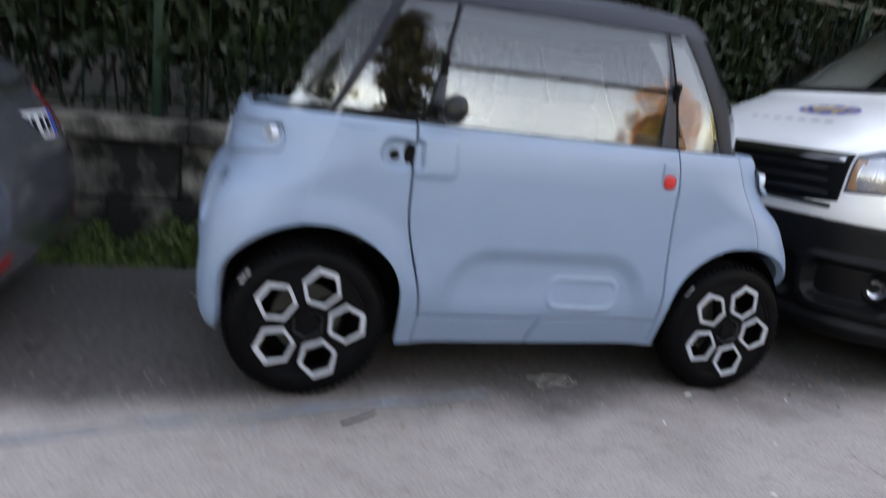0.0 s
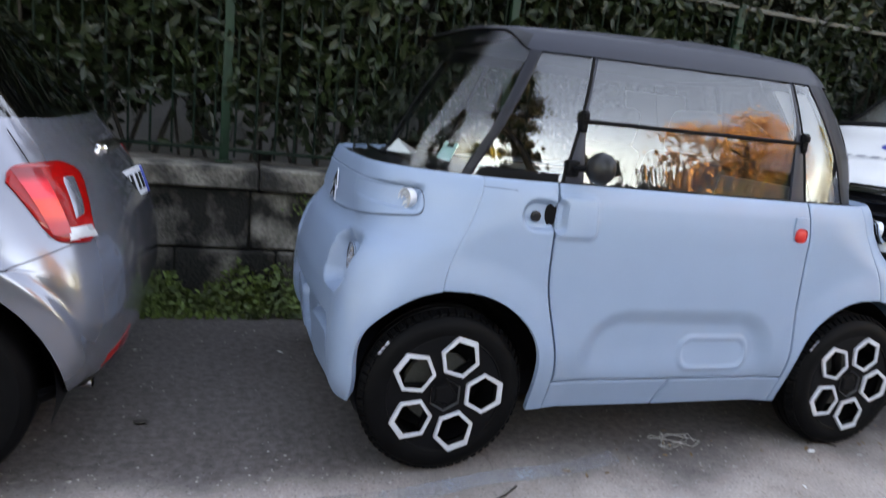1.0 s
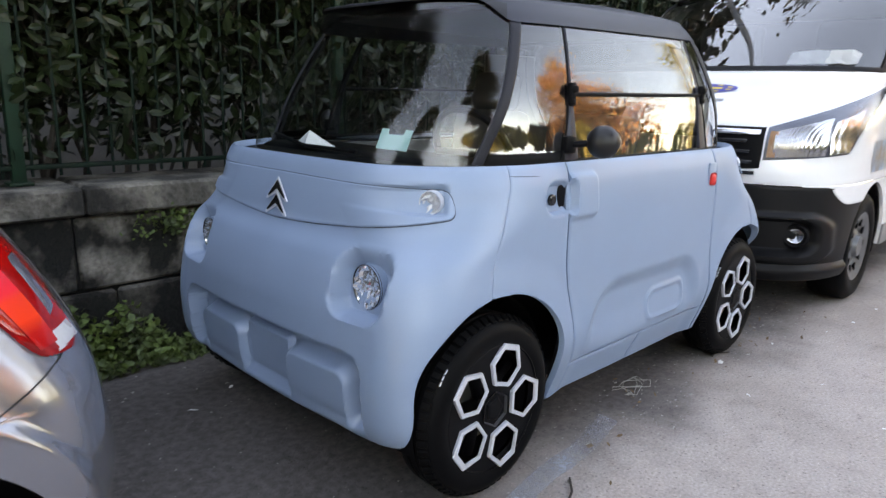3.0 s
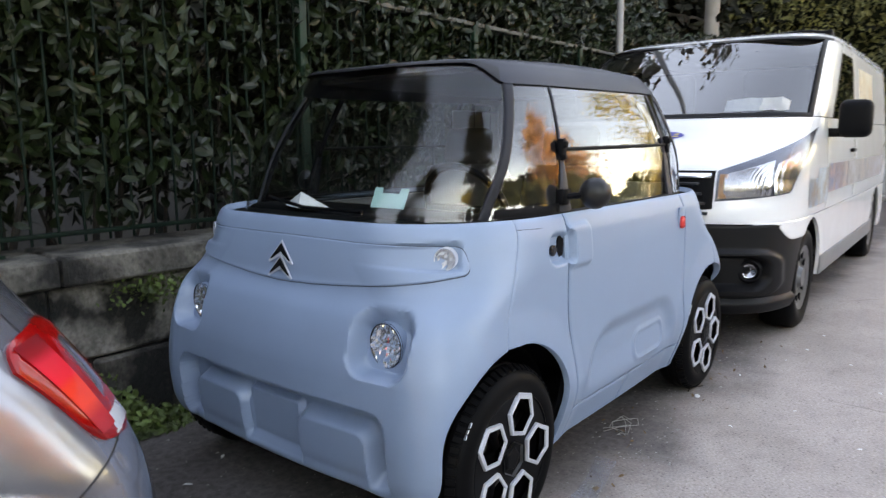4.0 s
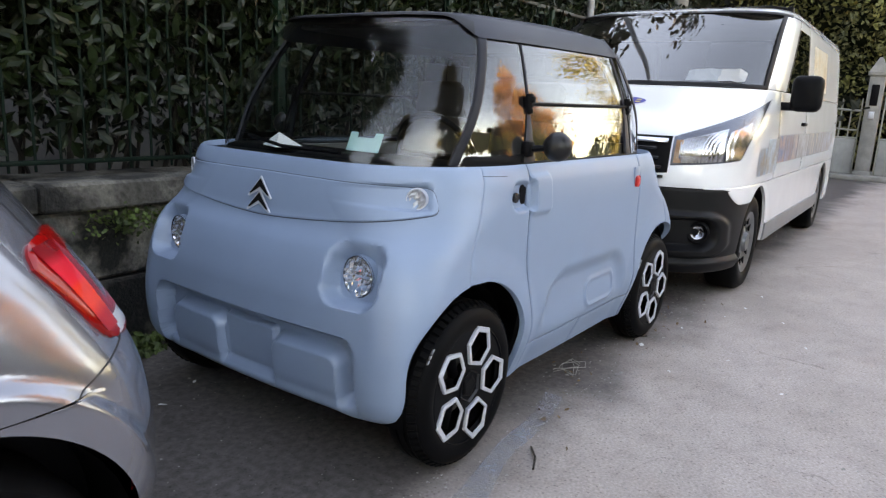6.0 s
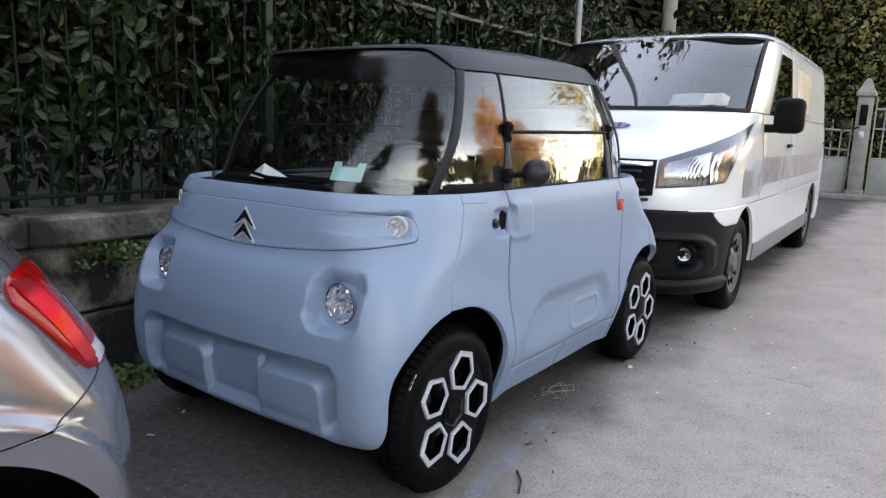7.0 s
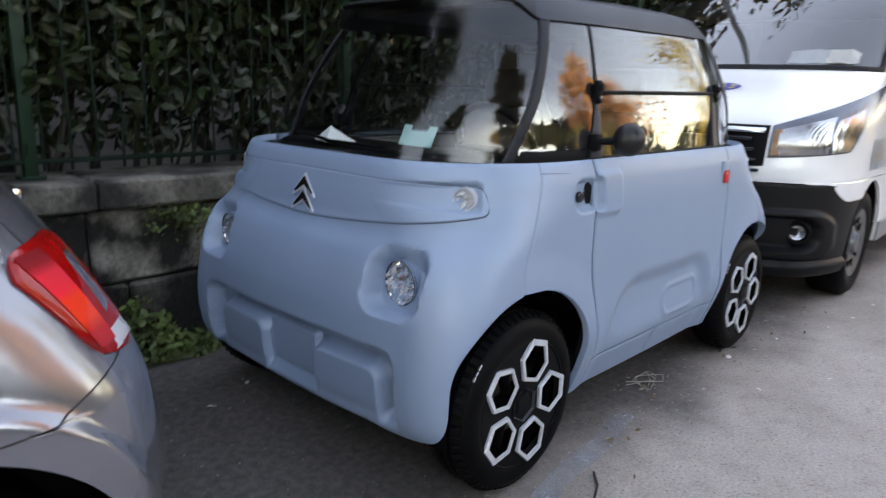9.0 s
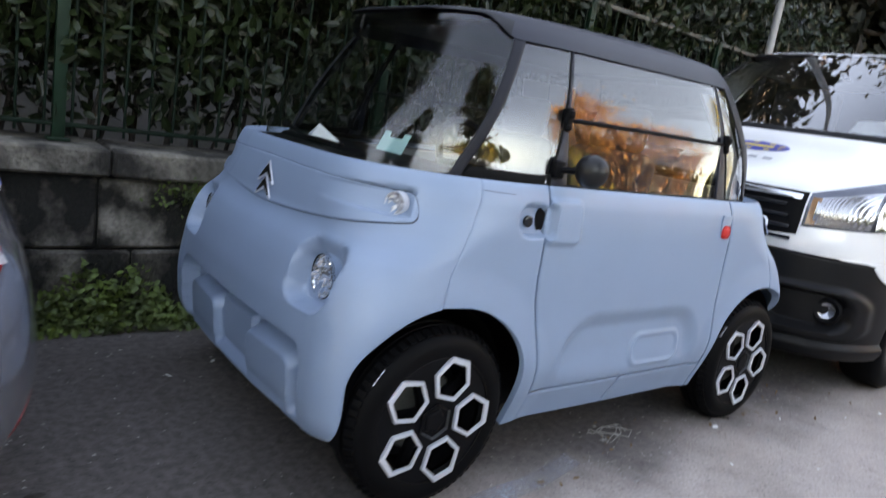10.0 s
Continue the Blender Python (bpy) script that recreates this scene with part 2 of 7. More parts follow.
def weather_asphalt(m):
    """Adds blotches, pale aggregate specks, tar-dark pits and hairline cracks."""
    n, link = m.node_tree.nodes, m.node_tree.links.new
    p = n["Principled BSDF"]
    base = p.inputs["Base Color"].links[0].from_socket
    co = n.new("ShaderNodeTexCoord")

    def layer(under, socket, low, high, colour, blend, amount):
        r, mix = n.new("ShaderNodeMapRange"), n.new("ShaderNodeMix")
        r.inputs["From Min"].default_value, r.inputs["From Max"].default_value = low, high
        r.inputs["To Max"].default_value = amount
        link(socket, r.inputs["Value"])
        mix.data_type, mix.blend_type = "RGBA", blend
        link(r.outputs[0], mix.inputs["Factor"])
        link(under, mix.inputs["A"])
        mix.inputs["B"].default_value = (*colour, 1)
        return mix.outputs["Result"]

    def clouds(scale, detail, rough=0.6):
        q = n.new("ShaderNodeTexNoise")
        q.inputs["Scale"].default_value, q.inputs["Detail"].default_value, q.inputs["Roughness"].default_value = scale, detail, rough
        link(co.outputs["Object"], q.inputs["Vector"])
        return q

    def cells(scale, feature):
        q = n.new("ShaderNodeTexVoronoi")
        q.feature = feature
        q.inputs["Scale"].default_value = scale
        return q

    out = layer(base, clouds(1.1, 8, 0.7).outputs["Fac"], 0.46, 0.70, (0.62, 0.58, 0.55), "MULTIPLY", 0.40)
    out = layer(out, clouds(9.0, 6, 0.7).outputs["Fac"], 0.50, 0.72, (0.60, 0.58, 0.57), "MULTIPLY", 0.42)
    out = layer(out, clouds(17.0, 5, 0.7).outputs["Fac"], 0.60, 0.74, (1.25, 1.23, 1.22), "MULTIPLY", 0.8)
    specks = cells(75.0, "F1")
    link(co.outputs["Object"], specks.inputs["Vector"])
    out = layer(out, specks.outputs["Distance"], 0.22, 0.10, (1.5, 1.48, 1.45), "MULTIPLY", 0.6)
    pits = cells(48.0, "F1")
    shift = n.new("ShaderNodeMapping")
    shift.inputs["Location"].default_value = (3.1, 7.7, 0)
    link(co.outputs["Object"], shift.inputs["Vector"])
    link(shift.outputs[0], pits.inputs["Vector"])
    out = layer(out, pits.outputs["Distance"], 0.26, 0.10, (0.45, 0.43, 0.42), "MULTIPLY", 0.7)
    # cracks wander with a noise and break off in places
    wander, push = clouds(3.0, 5), n.new("ShaderNodeMix")
    push.data_type = "RGBA"
    push.inputs["Factor"].default_value = 0.16
    link(co.outputs["Object"], push.inputs["A"])
    link(wander.outputs["Color"], push.inputs["B"])
    crack = cells(0.95, "DISTANCE_TO_EDGE")
    link(push.outputs["Result"], crack.inputs["Vector"])
    gate = n.new("ShaderNodeMath")
    gate.operation = "MULTIPLY_ADD"
    gate.inputs[1].default_value = 0.05
    link(clouds(1.7, 3).outputs["Fac"], gate.inputs[0])
    link(crack.outputs["Distance"], gate.inputs[2])
    out = layer(out, gate.outputs[0], 0.0262, 0.0235, (0.45, 0.43, 0.42), "MULTIPLY", 0.4)
    link(out, p.inputs["Base Color"])


# the lane's darker tone includes the shade beside wall and cars
shade_lane(ASPHALT, (0.106, 0.092, 0.087), -0.26, 0.16)
weather_asphalt(ASPHALT)
wear_through(BLUE_LINE, 5, 0.50, 1.05, 0.60)


# ---- mesh helpers ----
def mesh_object(name, verts, faces, mat, parent=None, label="", smooth=True, angle=38):
    me = bpy.data.meshes.new(name)
    me.from_pydata([tuple(map(float, v)) for v in verts], [], faces)
    me.materials.append(mat)
    if smooth:
        me.polygons.foreach_set("use_smooth", [True] * len(me.polygons))
        me.set_sharp_from_angle(angle=radians(angle))
    me.update()
    ob = new(name, me)
    if parent:
        ob.parent = parent
    if label:
        ob["label"] = label
    return ob


def part(name, bm, mat, parent=None, label="", smooth=True, angle=38):
    me = bpy.data.meshes.new(name)
    bmesh.ops.recalc_face_normals(bm, faces=bm.faces)
    bm.to_mesh(me)
    bm.free()
    me.materials.append(mat)
    if smooth:
        me.polygons.foreach_set("use_smooth", [True] * len(me.polygons))
        me.set_sharp_from_angle(angle=radians(angle))
    ob = new(name, me)
    if parent:
        ob.parent = parent
    if label:
        ob["label"] = label
    return ob


def thing(name, at, label, category, group=""):
    ob = new(name)
    ob.empty_display_size = 0.1
    ob.matrix_world = at
    return tagged(ob, label, category, group)


def box(size, at=(0, 0, 0), bevel=0.0, turn=None, segments=2, bm=None):
    bm2 = bmesh.new()
    bmesh.ops.create_cube(bm2, size=1)
    bmesh.ops.scale(bm2, vec=size, verts=bm2.verts)
    if bevel:
        bmesh.ops.bevel(bm2, geom=bm2.edges[:], offset=bevel, segments=segments, affect="EDGES", profile=0.5)
    m = Matrix.Translation(at) @ (turn or Matrix())
    bmesh.ops.transform(bm2, matrix=m, verts=bm2.verts)
    if bm is None:
        return bm2
    me = bpy.data.meshes.new("tmp")
    bm2.to_mesh(me)
    bm2.free()
    bm.from_mesh(me)
    bpy.data.meshes.remove(me)
    return bm


def tube(points, radius, sides=8, closed=False, taper=None):
    """A round bar along points."""
    pts = [Vector(p) for p in points]
    bm = bmesh.new()
    rings, side = [], None
    for i, p in enumerate(pts):
        a = pts[i - 1] if (i or closed) else p
        b = pts[(i + 1) % len(pts)] if (i < len(pts) - 1 or closed) else p
        d = (b - a).normalized()
        if side is None:
            side = d.orthogonal().normalized()
        side = (side - d * side.dot(d)).normalized()
        up = d.cross(side)
        r = radius if taper is None else radius * (1 + (taper - 1) * i / max(1, len(pts) - 1))
        rings.append([bm.verts.new(p + (side * math.cos(k * math.tau / sides) + up * math.sin(k * math.tau / sides)) * r) for k in range(sides)])
    n = len(rings)
    for i in range(n if closed else n - 1):
        a, b = rings[i], rings[(i + 1) % n]
        for k in range(sides):
            bm.faces.new((a[k], a[(k + 1) % sides], b[(k + 1) % sides], b[k]))
    if not closed:
        bm.faces.new(rings[0][::-1])
        bm.faces.new(rings[-1])
    return bm


def lathe(profile, steps=64, axis="y"):
    """Turns (radius, along) pairs round the y axis."""
    bm = bmesh.new()
    rings = []
    for k in range(steps):
        a = k * math.tau / steps
        rings.append([bm.verts.new((r * math.cos(a), h, r * math.sin(a))) for r, h in profile])
    for k in range(steps):
        a, b = rings[k], rings[(k + 1) % steps]
        for i in range(len(profile) - 1):
            bm.faces.new((a[i], a[i + 1], b[i + 1], b[i]))
    bmesh.ops.remove_doubles(bm, verts=bm.verts, dist=1e-5)
    return bm


def smooth_step(v):
    v = np.clip(v, 0, 1)
    return v * v * (3 - 2 * v)


def round_box(u, v, cu, cv, hu, hv, r, soft):
    """1 inside a rounded rectangle, falling to 0 over soft."""
    du, dv = np.abs(u - cu) - hu + r, np.abs(v - cv) - hv + r
    d = np.hypot(np.maximum(du, 0), np.maximum(dv, 0)) + np.minimum(np.maximum(du, dv), 0) - r
    return smooth_step(0.5 - d / soft)


def profile(*pairs):
    """A smooth curve through (z, value) pairs."""
    zs, vs = [np.array(c, float) for c in zip(*pairs)]
    d = np.diff(vs) / np.diff(zs)
    m = np.zeros(len(zs))
    for i in range(1, len(zs) - 1):
        m[i] = 0 if d[i - 1] * d[i] <= 0 else 2 * d[i - 1] * d[i] / (d[i - 1] + d[i])
    m[0], m[-1] = d[0], d[-1]

    def value(z):
        z = min(max(z, zs[0]), zs[-1])
        i = min(int(np.searchsorted(zs, z, "right")) - 1, len(zs) - 2)
        h = zs[i + 1] - zs[i]
        t = (z - zs[i]) / h
        return vs[i] * (1 + 2 * t) * (1 - t) ** 2 + m[i] * h * t * (1 - t) ** 2 + vs[i + 1] * t * t * (3 - 2 * t) + m[i + 1] * h * t * t * (t - 1)
    return value


class Shell:
    """A car's skin: at every height a ring with rounded corners, from the front's middle along the near side to the tail's middle."""

    def __init__(self, yc, front, rear, half, corner, front_bow, rear_bow):
        self.yc, self.front, self.rear, self.half, self.corner = yc, front, rear, half, corner
        self.front_bow, self.rear_bow, self.kept = front_bow, rear_bow, {}

    def ring(self, z):
        key = round(z, 4)
        if key not in self.kept:
            xf, xr, b, n = self.front(z), self.rear(z), self.half(z), self.corner(z)
            a = np.linspace(0, math.pi / 2, 160)
            c, s = np.cos(a), np.sin(a)
            k = (c ** n + s ** n) ** (-1 / n)
            u, v = c * k, s * k
            ca, cb = xf + self.front_bow, xr - self.rear_bow
            xs = np.concatenate([ca - self.front_bow * u, cb + self.rear_bow * u[::-1]])
            ys = np.concatenate([self.yc - b * v, self.yc - b * v[::-1]])
            s = np.concatenate([[0], np.cumsum(np.hypot(np.diff(xs), np.diff(ys)))])
            self.kept[key] = xs, ys, s
        return self.kept[key]

    def rounded(self, z, rx, ry, crown, side_crown, n):
        """A ring with a slightly bowed front, side and tail and corners of their own size."""
        xf, xr, b = self.front(z), self.rear(z), self.half(z)
        xc, half = (xf + xr) / 2, (xr - xf) / 2
        y1 = np.linspace(0, b - ry, 60)[:-1]
        fx = xf + crown * (y1 / b) ** 2
        x0 = xf + crown * ((b - ry) / b) ** 2
        a = np.linspace(0, math.pi / 2, 80)
        c, s = np.cos(a), np.sin(a)
        k = (c ** n + s ** n) ** (-1 / n)
        cx, cy = x0 + rx - rx * c * k, b - ry + ry * s * k
        x2 = np.linspace(x0 + rx, xc, 60)[1:]
        xs = np.concatenate([fx, cx, x2])
        ys = np.concatenate([y1, cy, np.full(len(x2), b)])
        ys = ys - side_crown * np.clip((xc - xs) / half, 0, 1) ** 2 * (ys / b) ** 4
        xs = np.concatenate([xs, (2 * xc - xs)[::-1][1:]])
        ys = self.yc - np.concatenate([ys, ys[::-1][1:]])
        d = np.concatenate([[0], np.cumsum(np.hypot(np.diff(xs), np.diff(ys)))])
        return xs, ys, d

    def row(self, z, xa, xb, f):
        """Points at the fractions f of the way along the skin from xa to xb."""
        xs, ys, s = self.ring(z)
        order = xs + np.arange(len(xs)) * 1e-9
        sa, sb = np.interp(xa, order, s), np.interp(xb, order, s)
        q = sa + (sb - sa) * np.asarray(f)
        return np.stack([np.interp(q, s, xs), np.interp(q, s, ys), np.full(len(q), float(z))], 1)

    def grid(self, zs, xa, xb, cols):
        f = np.linspace(0, 1, cols)
        va = xa if callable(xa) else (lambda z: xa)
        vb = xb if callable(xb) else (lambda z: xb)
        return np.array([self.row(z, va(z), vb(z), f) for z in zs])

    def field(self, low, high, xa, xb, rows, cols):
        """A patch whose lower and upper edge run with the fraction along it."""
        out = np.zeros((rows, cols, 3))
        for c, f in enumerate(np.linspace(0, 1, cols)):
            for r, g in enumerate(np.linspace(0, 1, rows)):
                z = low(f) + (high(f) - low(f)) * g
                out[r, c] = self.row(z, xa, xb, [f])[0]
        return out

    def at_angle(self, z, degrees, tail=False):
        """The point of the near corner at an angle from the middle of the front (or tail) round to the side."""
        b, n = self.half(z), self.corner(z)
        c, s = math.cos(radians(degrees)), math.sin(radians(degrees))
        k = (c ** n + s ** n) ** (-1 / n)
        x = self.rear(z) - self.rear_bow * (1 - c * k) if tail else self.front(z) + self.front_bow * (1 - c * k)
        return np.array([x, self.yc - b * s * k, z])

    def corner_field(self, a0, a1, low, high, rows, cols, tail=False):
        """A patch of the corner between two angles; low and high give its heights at each fraction along it."""
        out = np.zeros((rows, cols, 3))
        for c, f in enumerate(np.linspace(0, 1, cols)):
            for r, g in enumerate(np.linspace(0, 1, rows)):
                z = low(f) + (high(f) - low(f)) * g
                out[r, c] = self.at_angle(z, a0(g) + (a1(g) - a0(g)) * f if callable(a0) else a0 + (a1 - a0) * f, tail)
        return out[:, ::-1] if tail else out

    def whole_front(self, g):
        far = g[:, :0:-1].copy()
        far[:, :, 1] = 2 * self.yc - far[:, :, 1]
        return np.concatenate([far, g], 1)

    def whole_rear(self, g):
        far = g[:, -2::-1].copy()
        far[:, :, 1] = 2 * self.yc - far[:, :, 1]
        return np.concatenate([g, far], 1)

    def flip(self, g):
        g = g[:, ::-1].copy()
        g[:, :, 1] = 2 * self.yc - g[:, :, 1]
        return g


def normals(g):
    du, dv = np.gradient(g, axis=1), np.gradient(g, axis=0)
    n = np.cross(du, dv)
    return n / np.maximum(np.linalg.norm(n, axis=2, keepdims=True), 1e-9)


def skin(name, g, mat, parent, label="", push=None, offset=0.0, lip=0.02, roll=0.003, angle=38):
    """A panel from a grid of points, its edge rolled and turned inwards."""
    nn = normals(g)
    d = np.full(g.shape[:2], float(offset))
    if push is not None:
        d = d + push(g[:, :, 0], g[:, :, 1], g[:, :, 2])
    p = g + nn * d[:, :, None]
    r, c = g.shape[:2]
    edge = [(0, j) for j in range(c)] + [(i, c - 1) for i in range(1, r)] + [(r - 1, j) for j in range(c - 2, -1, -1)] + [(i, 0) for i in range(r - 2, 0, -1)]
    if lip:
        for i, j in edge:
            p[i, j] -= nn[i, j] * roll
    verts = p.reshape(-1, 3).tolist()
    faces = [(i * c + j, i * c + j + 1, (i + 1) * c + j + 1, (i + 1) * c + j) for i in range(r - 1) for j in range(c - 1)]
    if lip:
        base = len(verts)
        for i, j in edge:
            verts.append((p[i, j] - nn[i, j] * lip).tolist())
        k = len(edge)
        for e in range(k):
            i, j = edge[e]
            i2, j2 = edge[(e + 1) % k]
            faces.append((i2 * c + j2, i * c + j, base + e, base + (e + 1) % k))
    return mesh_object(name, verts, faces, mat, parent, label, angle=angle)


# ---- ground ----


def build_ground():
    bm = bmesh.new()
    xs = [-300, -60, -20, -10] + [-6 + 0.5 * i for i in range(65)] + [40, 80, 300]
    ys = [-300, -60, -25, -12] + [-8 + 0.5 * i for i in range(25)] + [8, 20, 60, 300]
    rows = [[bm.verts.new((x, y, 0)) for x in xs] for y in ys]
    for a, b in zip(rows, rows[1:]):
        for i in range(len(xs) - 1):
            bm.faces.new((a[i], a[i + 1], b[i + 1], b[i]))
    g = part("ground", bm, ASPHALT)
    tagged(g, "worn grey asphalt street with fine cracks and grit", "ground", kind="structure")


build_ground()


def strip(name, points, width, z, mat, label, category):
    bm = bmesh.new()
    prev = None
    for i, (x, y) in enumerate(points):
        w = width * (0.8 + 0.4 * noise.noise((x * 3, y * 3, 1.0)))
        a, b = bm.verts.new((x, y - w / 2, z)), bm.verts.new((x, y + w / 2, z))
        if prev:
            bm.faces.new((prev[0], a, b, prev[1]))
        prev = a, b
    return tagged(part(name, bm, mat), label, category, kind="structure")


# ---- garden wall with coping ----
WALL_Y, COPE_Y, WALL_TOP, COPE_TOP = 1.83, 1.775, 0.66, 0.78
WALL_FROM, WALL_TO = -7.0, 15.0


def rough_block(x0, x1, z0, z1, y0, y1, seed, wear=0.012):
    bm = box((x1 - x0, y1 - y0, z1 - z0), ((x0 + x1) / 2, (y0 + y1) / 2, (z0 + z1) / 2), 0.012, segments=1)
    for v in bm.verts:
        v.co += Vector(noise.noise_vector((v.co.x * 3 + seed, v.co.z * 5, v.co.y * 4))) * wear
    return bm


def build_wall():
    core = part("garden_wall", box((WALL_TO - WALL_FROM, 0.3, WALL_TOP), ((WALL_FROM + WALL_TO) / 2, WALL_Y + 0.18, WALL_TOP / 2)), MORTAR, smooth=False)
    tagged(core, "low old wall of dark mossy squared stone blocks", "wall", kind="structure")
    for course, (z0, z1, anchor, length) in enumerate(((0.0, 0.325, -0.40, 0.53), (0.335, 0.655, -0.55, 0.66))):
        x = anchor - length * math.ceil((anchor - WALL_FROM) / length)
        k = 0
        while x < WALL_TO - 0.3:
            jog = 0.0 if abs(x - anchor) < 0.01 or abs(x + length - anchor) < 0.01 else random.uniform(-0.02, 0.02)
            bm = rough_block(x + 0.006, x + length - 0.006, z0, z1 - 0.006, WALL_Y + random.uniform(-0.006, 0.012), WALL_Y + 0.15, k * 3.1 + course)
            part("stone_block", bm, STONE, core)
            x += length
            k += 1
    x = -0.52 - 7 * 0.93
    k = 0
    while x < WALL_TO:
        bm = rough_block(x + 0.004, x + 0.926, WALL_TOP - 0.002, COPE_TOP, COPE_Y + random.uniform(-0.008, 0.008), WALL_Y + 0.36, k * 1.7, 0.014)
        part("coping_stone", bm, COPING, core)
        x += 0.93
        k += 1


build_wall()


# ---- iron fence ----
FENCE_Y, RAIL_LOW, RAIL_TOP = 1.985, 0.85, 2.06


def build_fence():
    f = thing("iron_fence", pose(0, FENCE_Y, COPE_TOP), "green painted iron railing with square posts on the stone wall", "fence")
    post_x = -0.70 - 1.6 * 4
    while post_x < WALL_TO:
        bm = box((0.05, 0.05, RAIL_TOP - COPE_TOP + 0.04), (post_x, 0, (RAIL_TOP - COPE_TOP) / 2), 0.004)
        box((0.09, 0.09, 0.014), (post_x, 0, 0.007), 0.003, bm=bm)
        part("post", bm, POST_GREEN, f)
        post_x += 1.6
    for z, r, mat in ((RAIL_LOW, 0.010, FENCE_GREEN), (RAIL_TOP, 0.014, FENCE_GREY)):
        bm = box((WALL_TO - WALL_FROM, 0.034, r * 2), ((WALL_FROM + WALL_TO) / 2, 0, z - COPE_TOP), 0.004)
        part("rail", bm, mat, f)
    bar = None
    n = int((WALL_TO - WALL_FROM) / 0.107)
    for i in range(n):
        x = WALL_FROM + 0.04 + i * 0.107
        if bar is None:
            bm = tube([(0, 0, 0.03), (0, 0, RAIL_TOP - COPE_TOP - 0.01)], 0.0065, 8)
            bar = part("bar", bm, FENCE_GREEN, f)
            bar.location = (x, 0, 0)
        else:
            o = bar.copy()
            scene.collection.objects.link(o)
            o.location = (x, 0, 0)


build_fence()


# ---- foliage ----
def leaf_cloud(centres, length, width, lean, rng, droop=0.25):
    """Folded leaves at the centres. lean: the way their faces tend to turn."""
    n = len(centres)
    axis = rng.normal(size=(n, 3))
    axis[:, 2] -= droop
    axis /= np.linalg.norm(axis, axis=1, keepdims=True)
    face = rng.normal(size=(n, 3)) * 0.75 + np.asarray(lean)
    face -= axis * (face * axis).sum(1, keepdims=True)
    face /= np.maximum(np.linalg.norm(face, axis=1, keepdims=True), 1e-6)
    side = np.cross(axis, face)
    size = rng.uniform(0.7, 1.25, (n, 1))
    L, W = length * size, width * size
    out = []
    for along, half, lift in ((-0.5, 0.0, 0.0), (-0.2, 0.40, 0.05), (-0.2, -0.40, 0.05), (-0.2, 0.0, -0.06), (0.18, 0.44, 0.02), (0.18, -0.44, 0.02), (0.18, 0.0, -0.08), (0.5, 0.0, -0.22)):
        out.append(centres + axis * L * along + side * W * half + face * W * lift)
    verts = np.stack(out, 1).reshape(-1, 3)
    tri = np.array([(0, 3, 1), (0, 2, 3), (1, 3, 6), (1, 6, 4), (3, 2, 5), (3, 5, 6), (4, 6, 7), (6, 5, 7)])
    faces = (tri[None] + 8 * np.arange(n)[:, None, None]).reshape(-1, 3).tolist()
    return verts, faces


def raw_mesh(name, verts, faces, mat, smooth=False):
    me = bpy.data.meshes.new(name)
    me.from_pydata(np.asarray(verts).tolist(), [], faces)
    me.materials.append(mat)
    if smooth:
        me.polygons.foreach_set("use_smooth", [True] * len(me.polygons))
    return new(name, me)


def build_hedge():
    rng = np.random.default_rng(5)
    pts = []
    for x0, x1, n in ((-6, -2.6, 4000), (-2.6, 3.6, 41000), (3.6, 8.4, 14000)):
        x = rng.uniform(x0, x1, n)
        z = 0.86 + 1.72 * rng.beta(1.25, 1.0, n)
        y = 1.94 + 0.85 * rng.beta(1.0, 1.6, n)
        pts.append(np.stack([x, y, z], 1))
    p = np.concatenate(pts)
    dens = np.array([noise.noise((a * 1.7, b * 1.5, c * 1.7)) for a, b, c in p])
    p = p[(dens > -0.33) | (p[:, 2] > 2.2)]
    p = p[(p[:, 2] > 1.12) | (rng.random(len(p)) < 0.42)]
    p[:, 2] += 0.25 * np.array([noise.noise((a * 0.8, 3.0, 0.0)) for a in p[:, 0]]) * (p[:, 2] - 0.9)
    v, f = leaf_cloud(p, 0.088, 0.039, (0, -0.9, 0.3), rng)
    h = raw_mesh("hedge_leaves", v, f, LEAF)
    tagged(h, "dense dark green laurel hedge with large glossy leaves behind the railing", "hedge", kind="stuff")
    bm = bmesh.new()
    me = bpy.data.meshes.new("tmp")
    for i in range(150):
        x = -6 + 14.2 * i / 150 + random.uniform(-0.05, 0.05)
        y = 2.2 + random.uniform(0, 0.35)
        pts = [(x, y, 0.70)]
        for k in range(1, 6):
            pts.append((pts[-1][0] + random.uniform(-0.14, 0.14), pts[-1][1] + random.uniform(-0.08, 0.08), 0.70 + k * 0.36))
        b2 = tube(pts, random.uniform(0.008, 0.018), 5, taper=0.4)
        b2.to_mesh(me)
        b2.free()
        bm.from_mesh(me)
        for k in range(3):
            s = Vector(pts[1 + k % 3]).lerp(Vector(pts[2 + k % 3]), random.random() - 0.5)
            e = s + Vector((random.uniform(-0.35, 0.35), random.uniform(-0.2, 0.1), random.uniform(0.05, 0.4)))
            b2 = tube([s, s.lerp(e, 0.5) + Vector((0, 0, 0.04)), e], 0.006, 4, taper=0.5)
            b2.to_mesh(me)
            b2.free()
            bm.from_mesh(me)
    bpy.data.meshes.remove(me)
    t = part("hedge_stems", bm, TWIG)
    tagged(t, "bare dark brown stems of the laurel hedge", "hedge stems", kind="stuff")


build_hedge()

back = part("garden_house_wall", box((24, 0.3, 1.3), (3.5, 4.0, 0.65)), PALE_WALL, smooth=False)
tagged(back, "pale plastered garden wall behind the hedge", "wall", kind="structure")


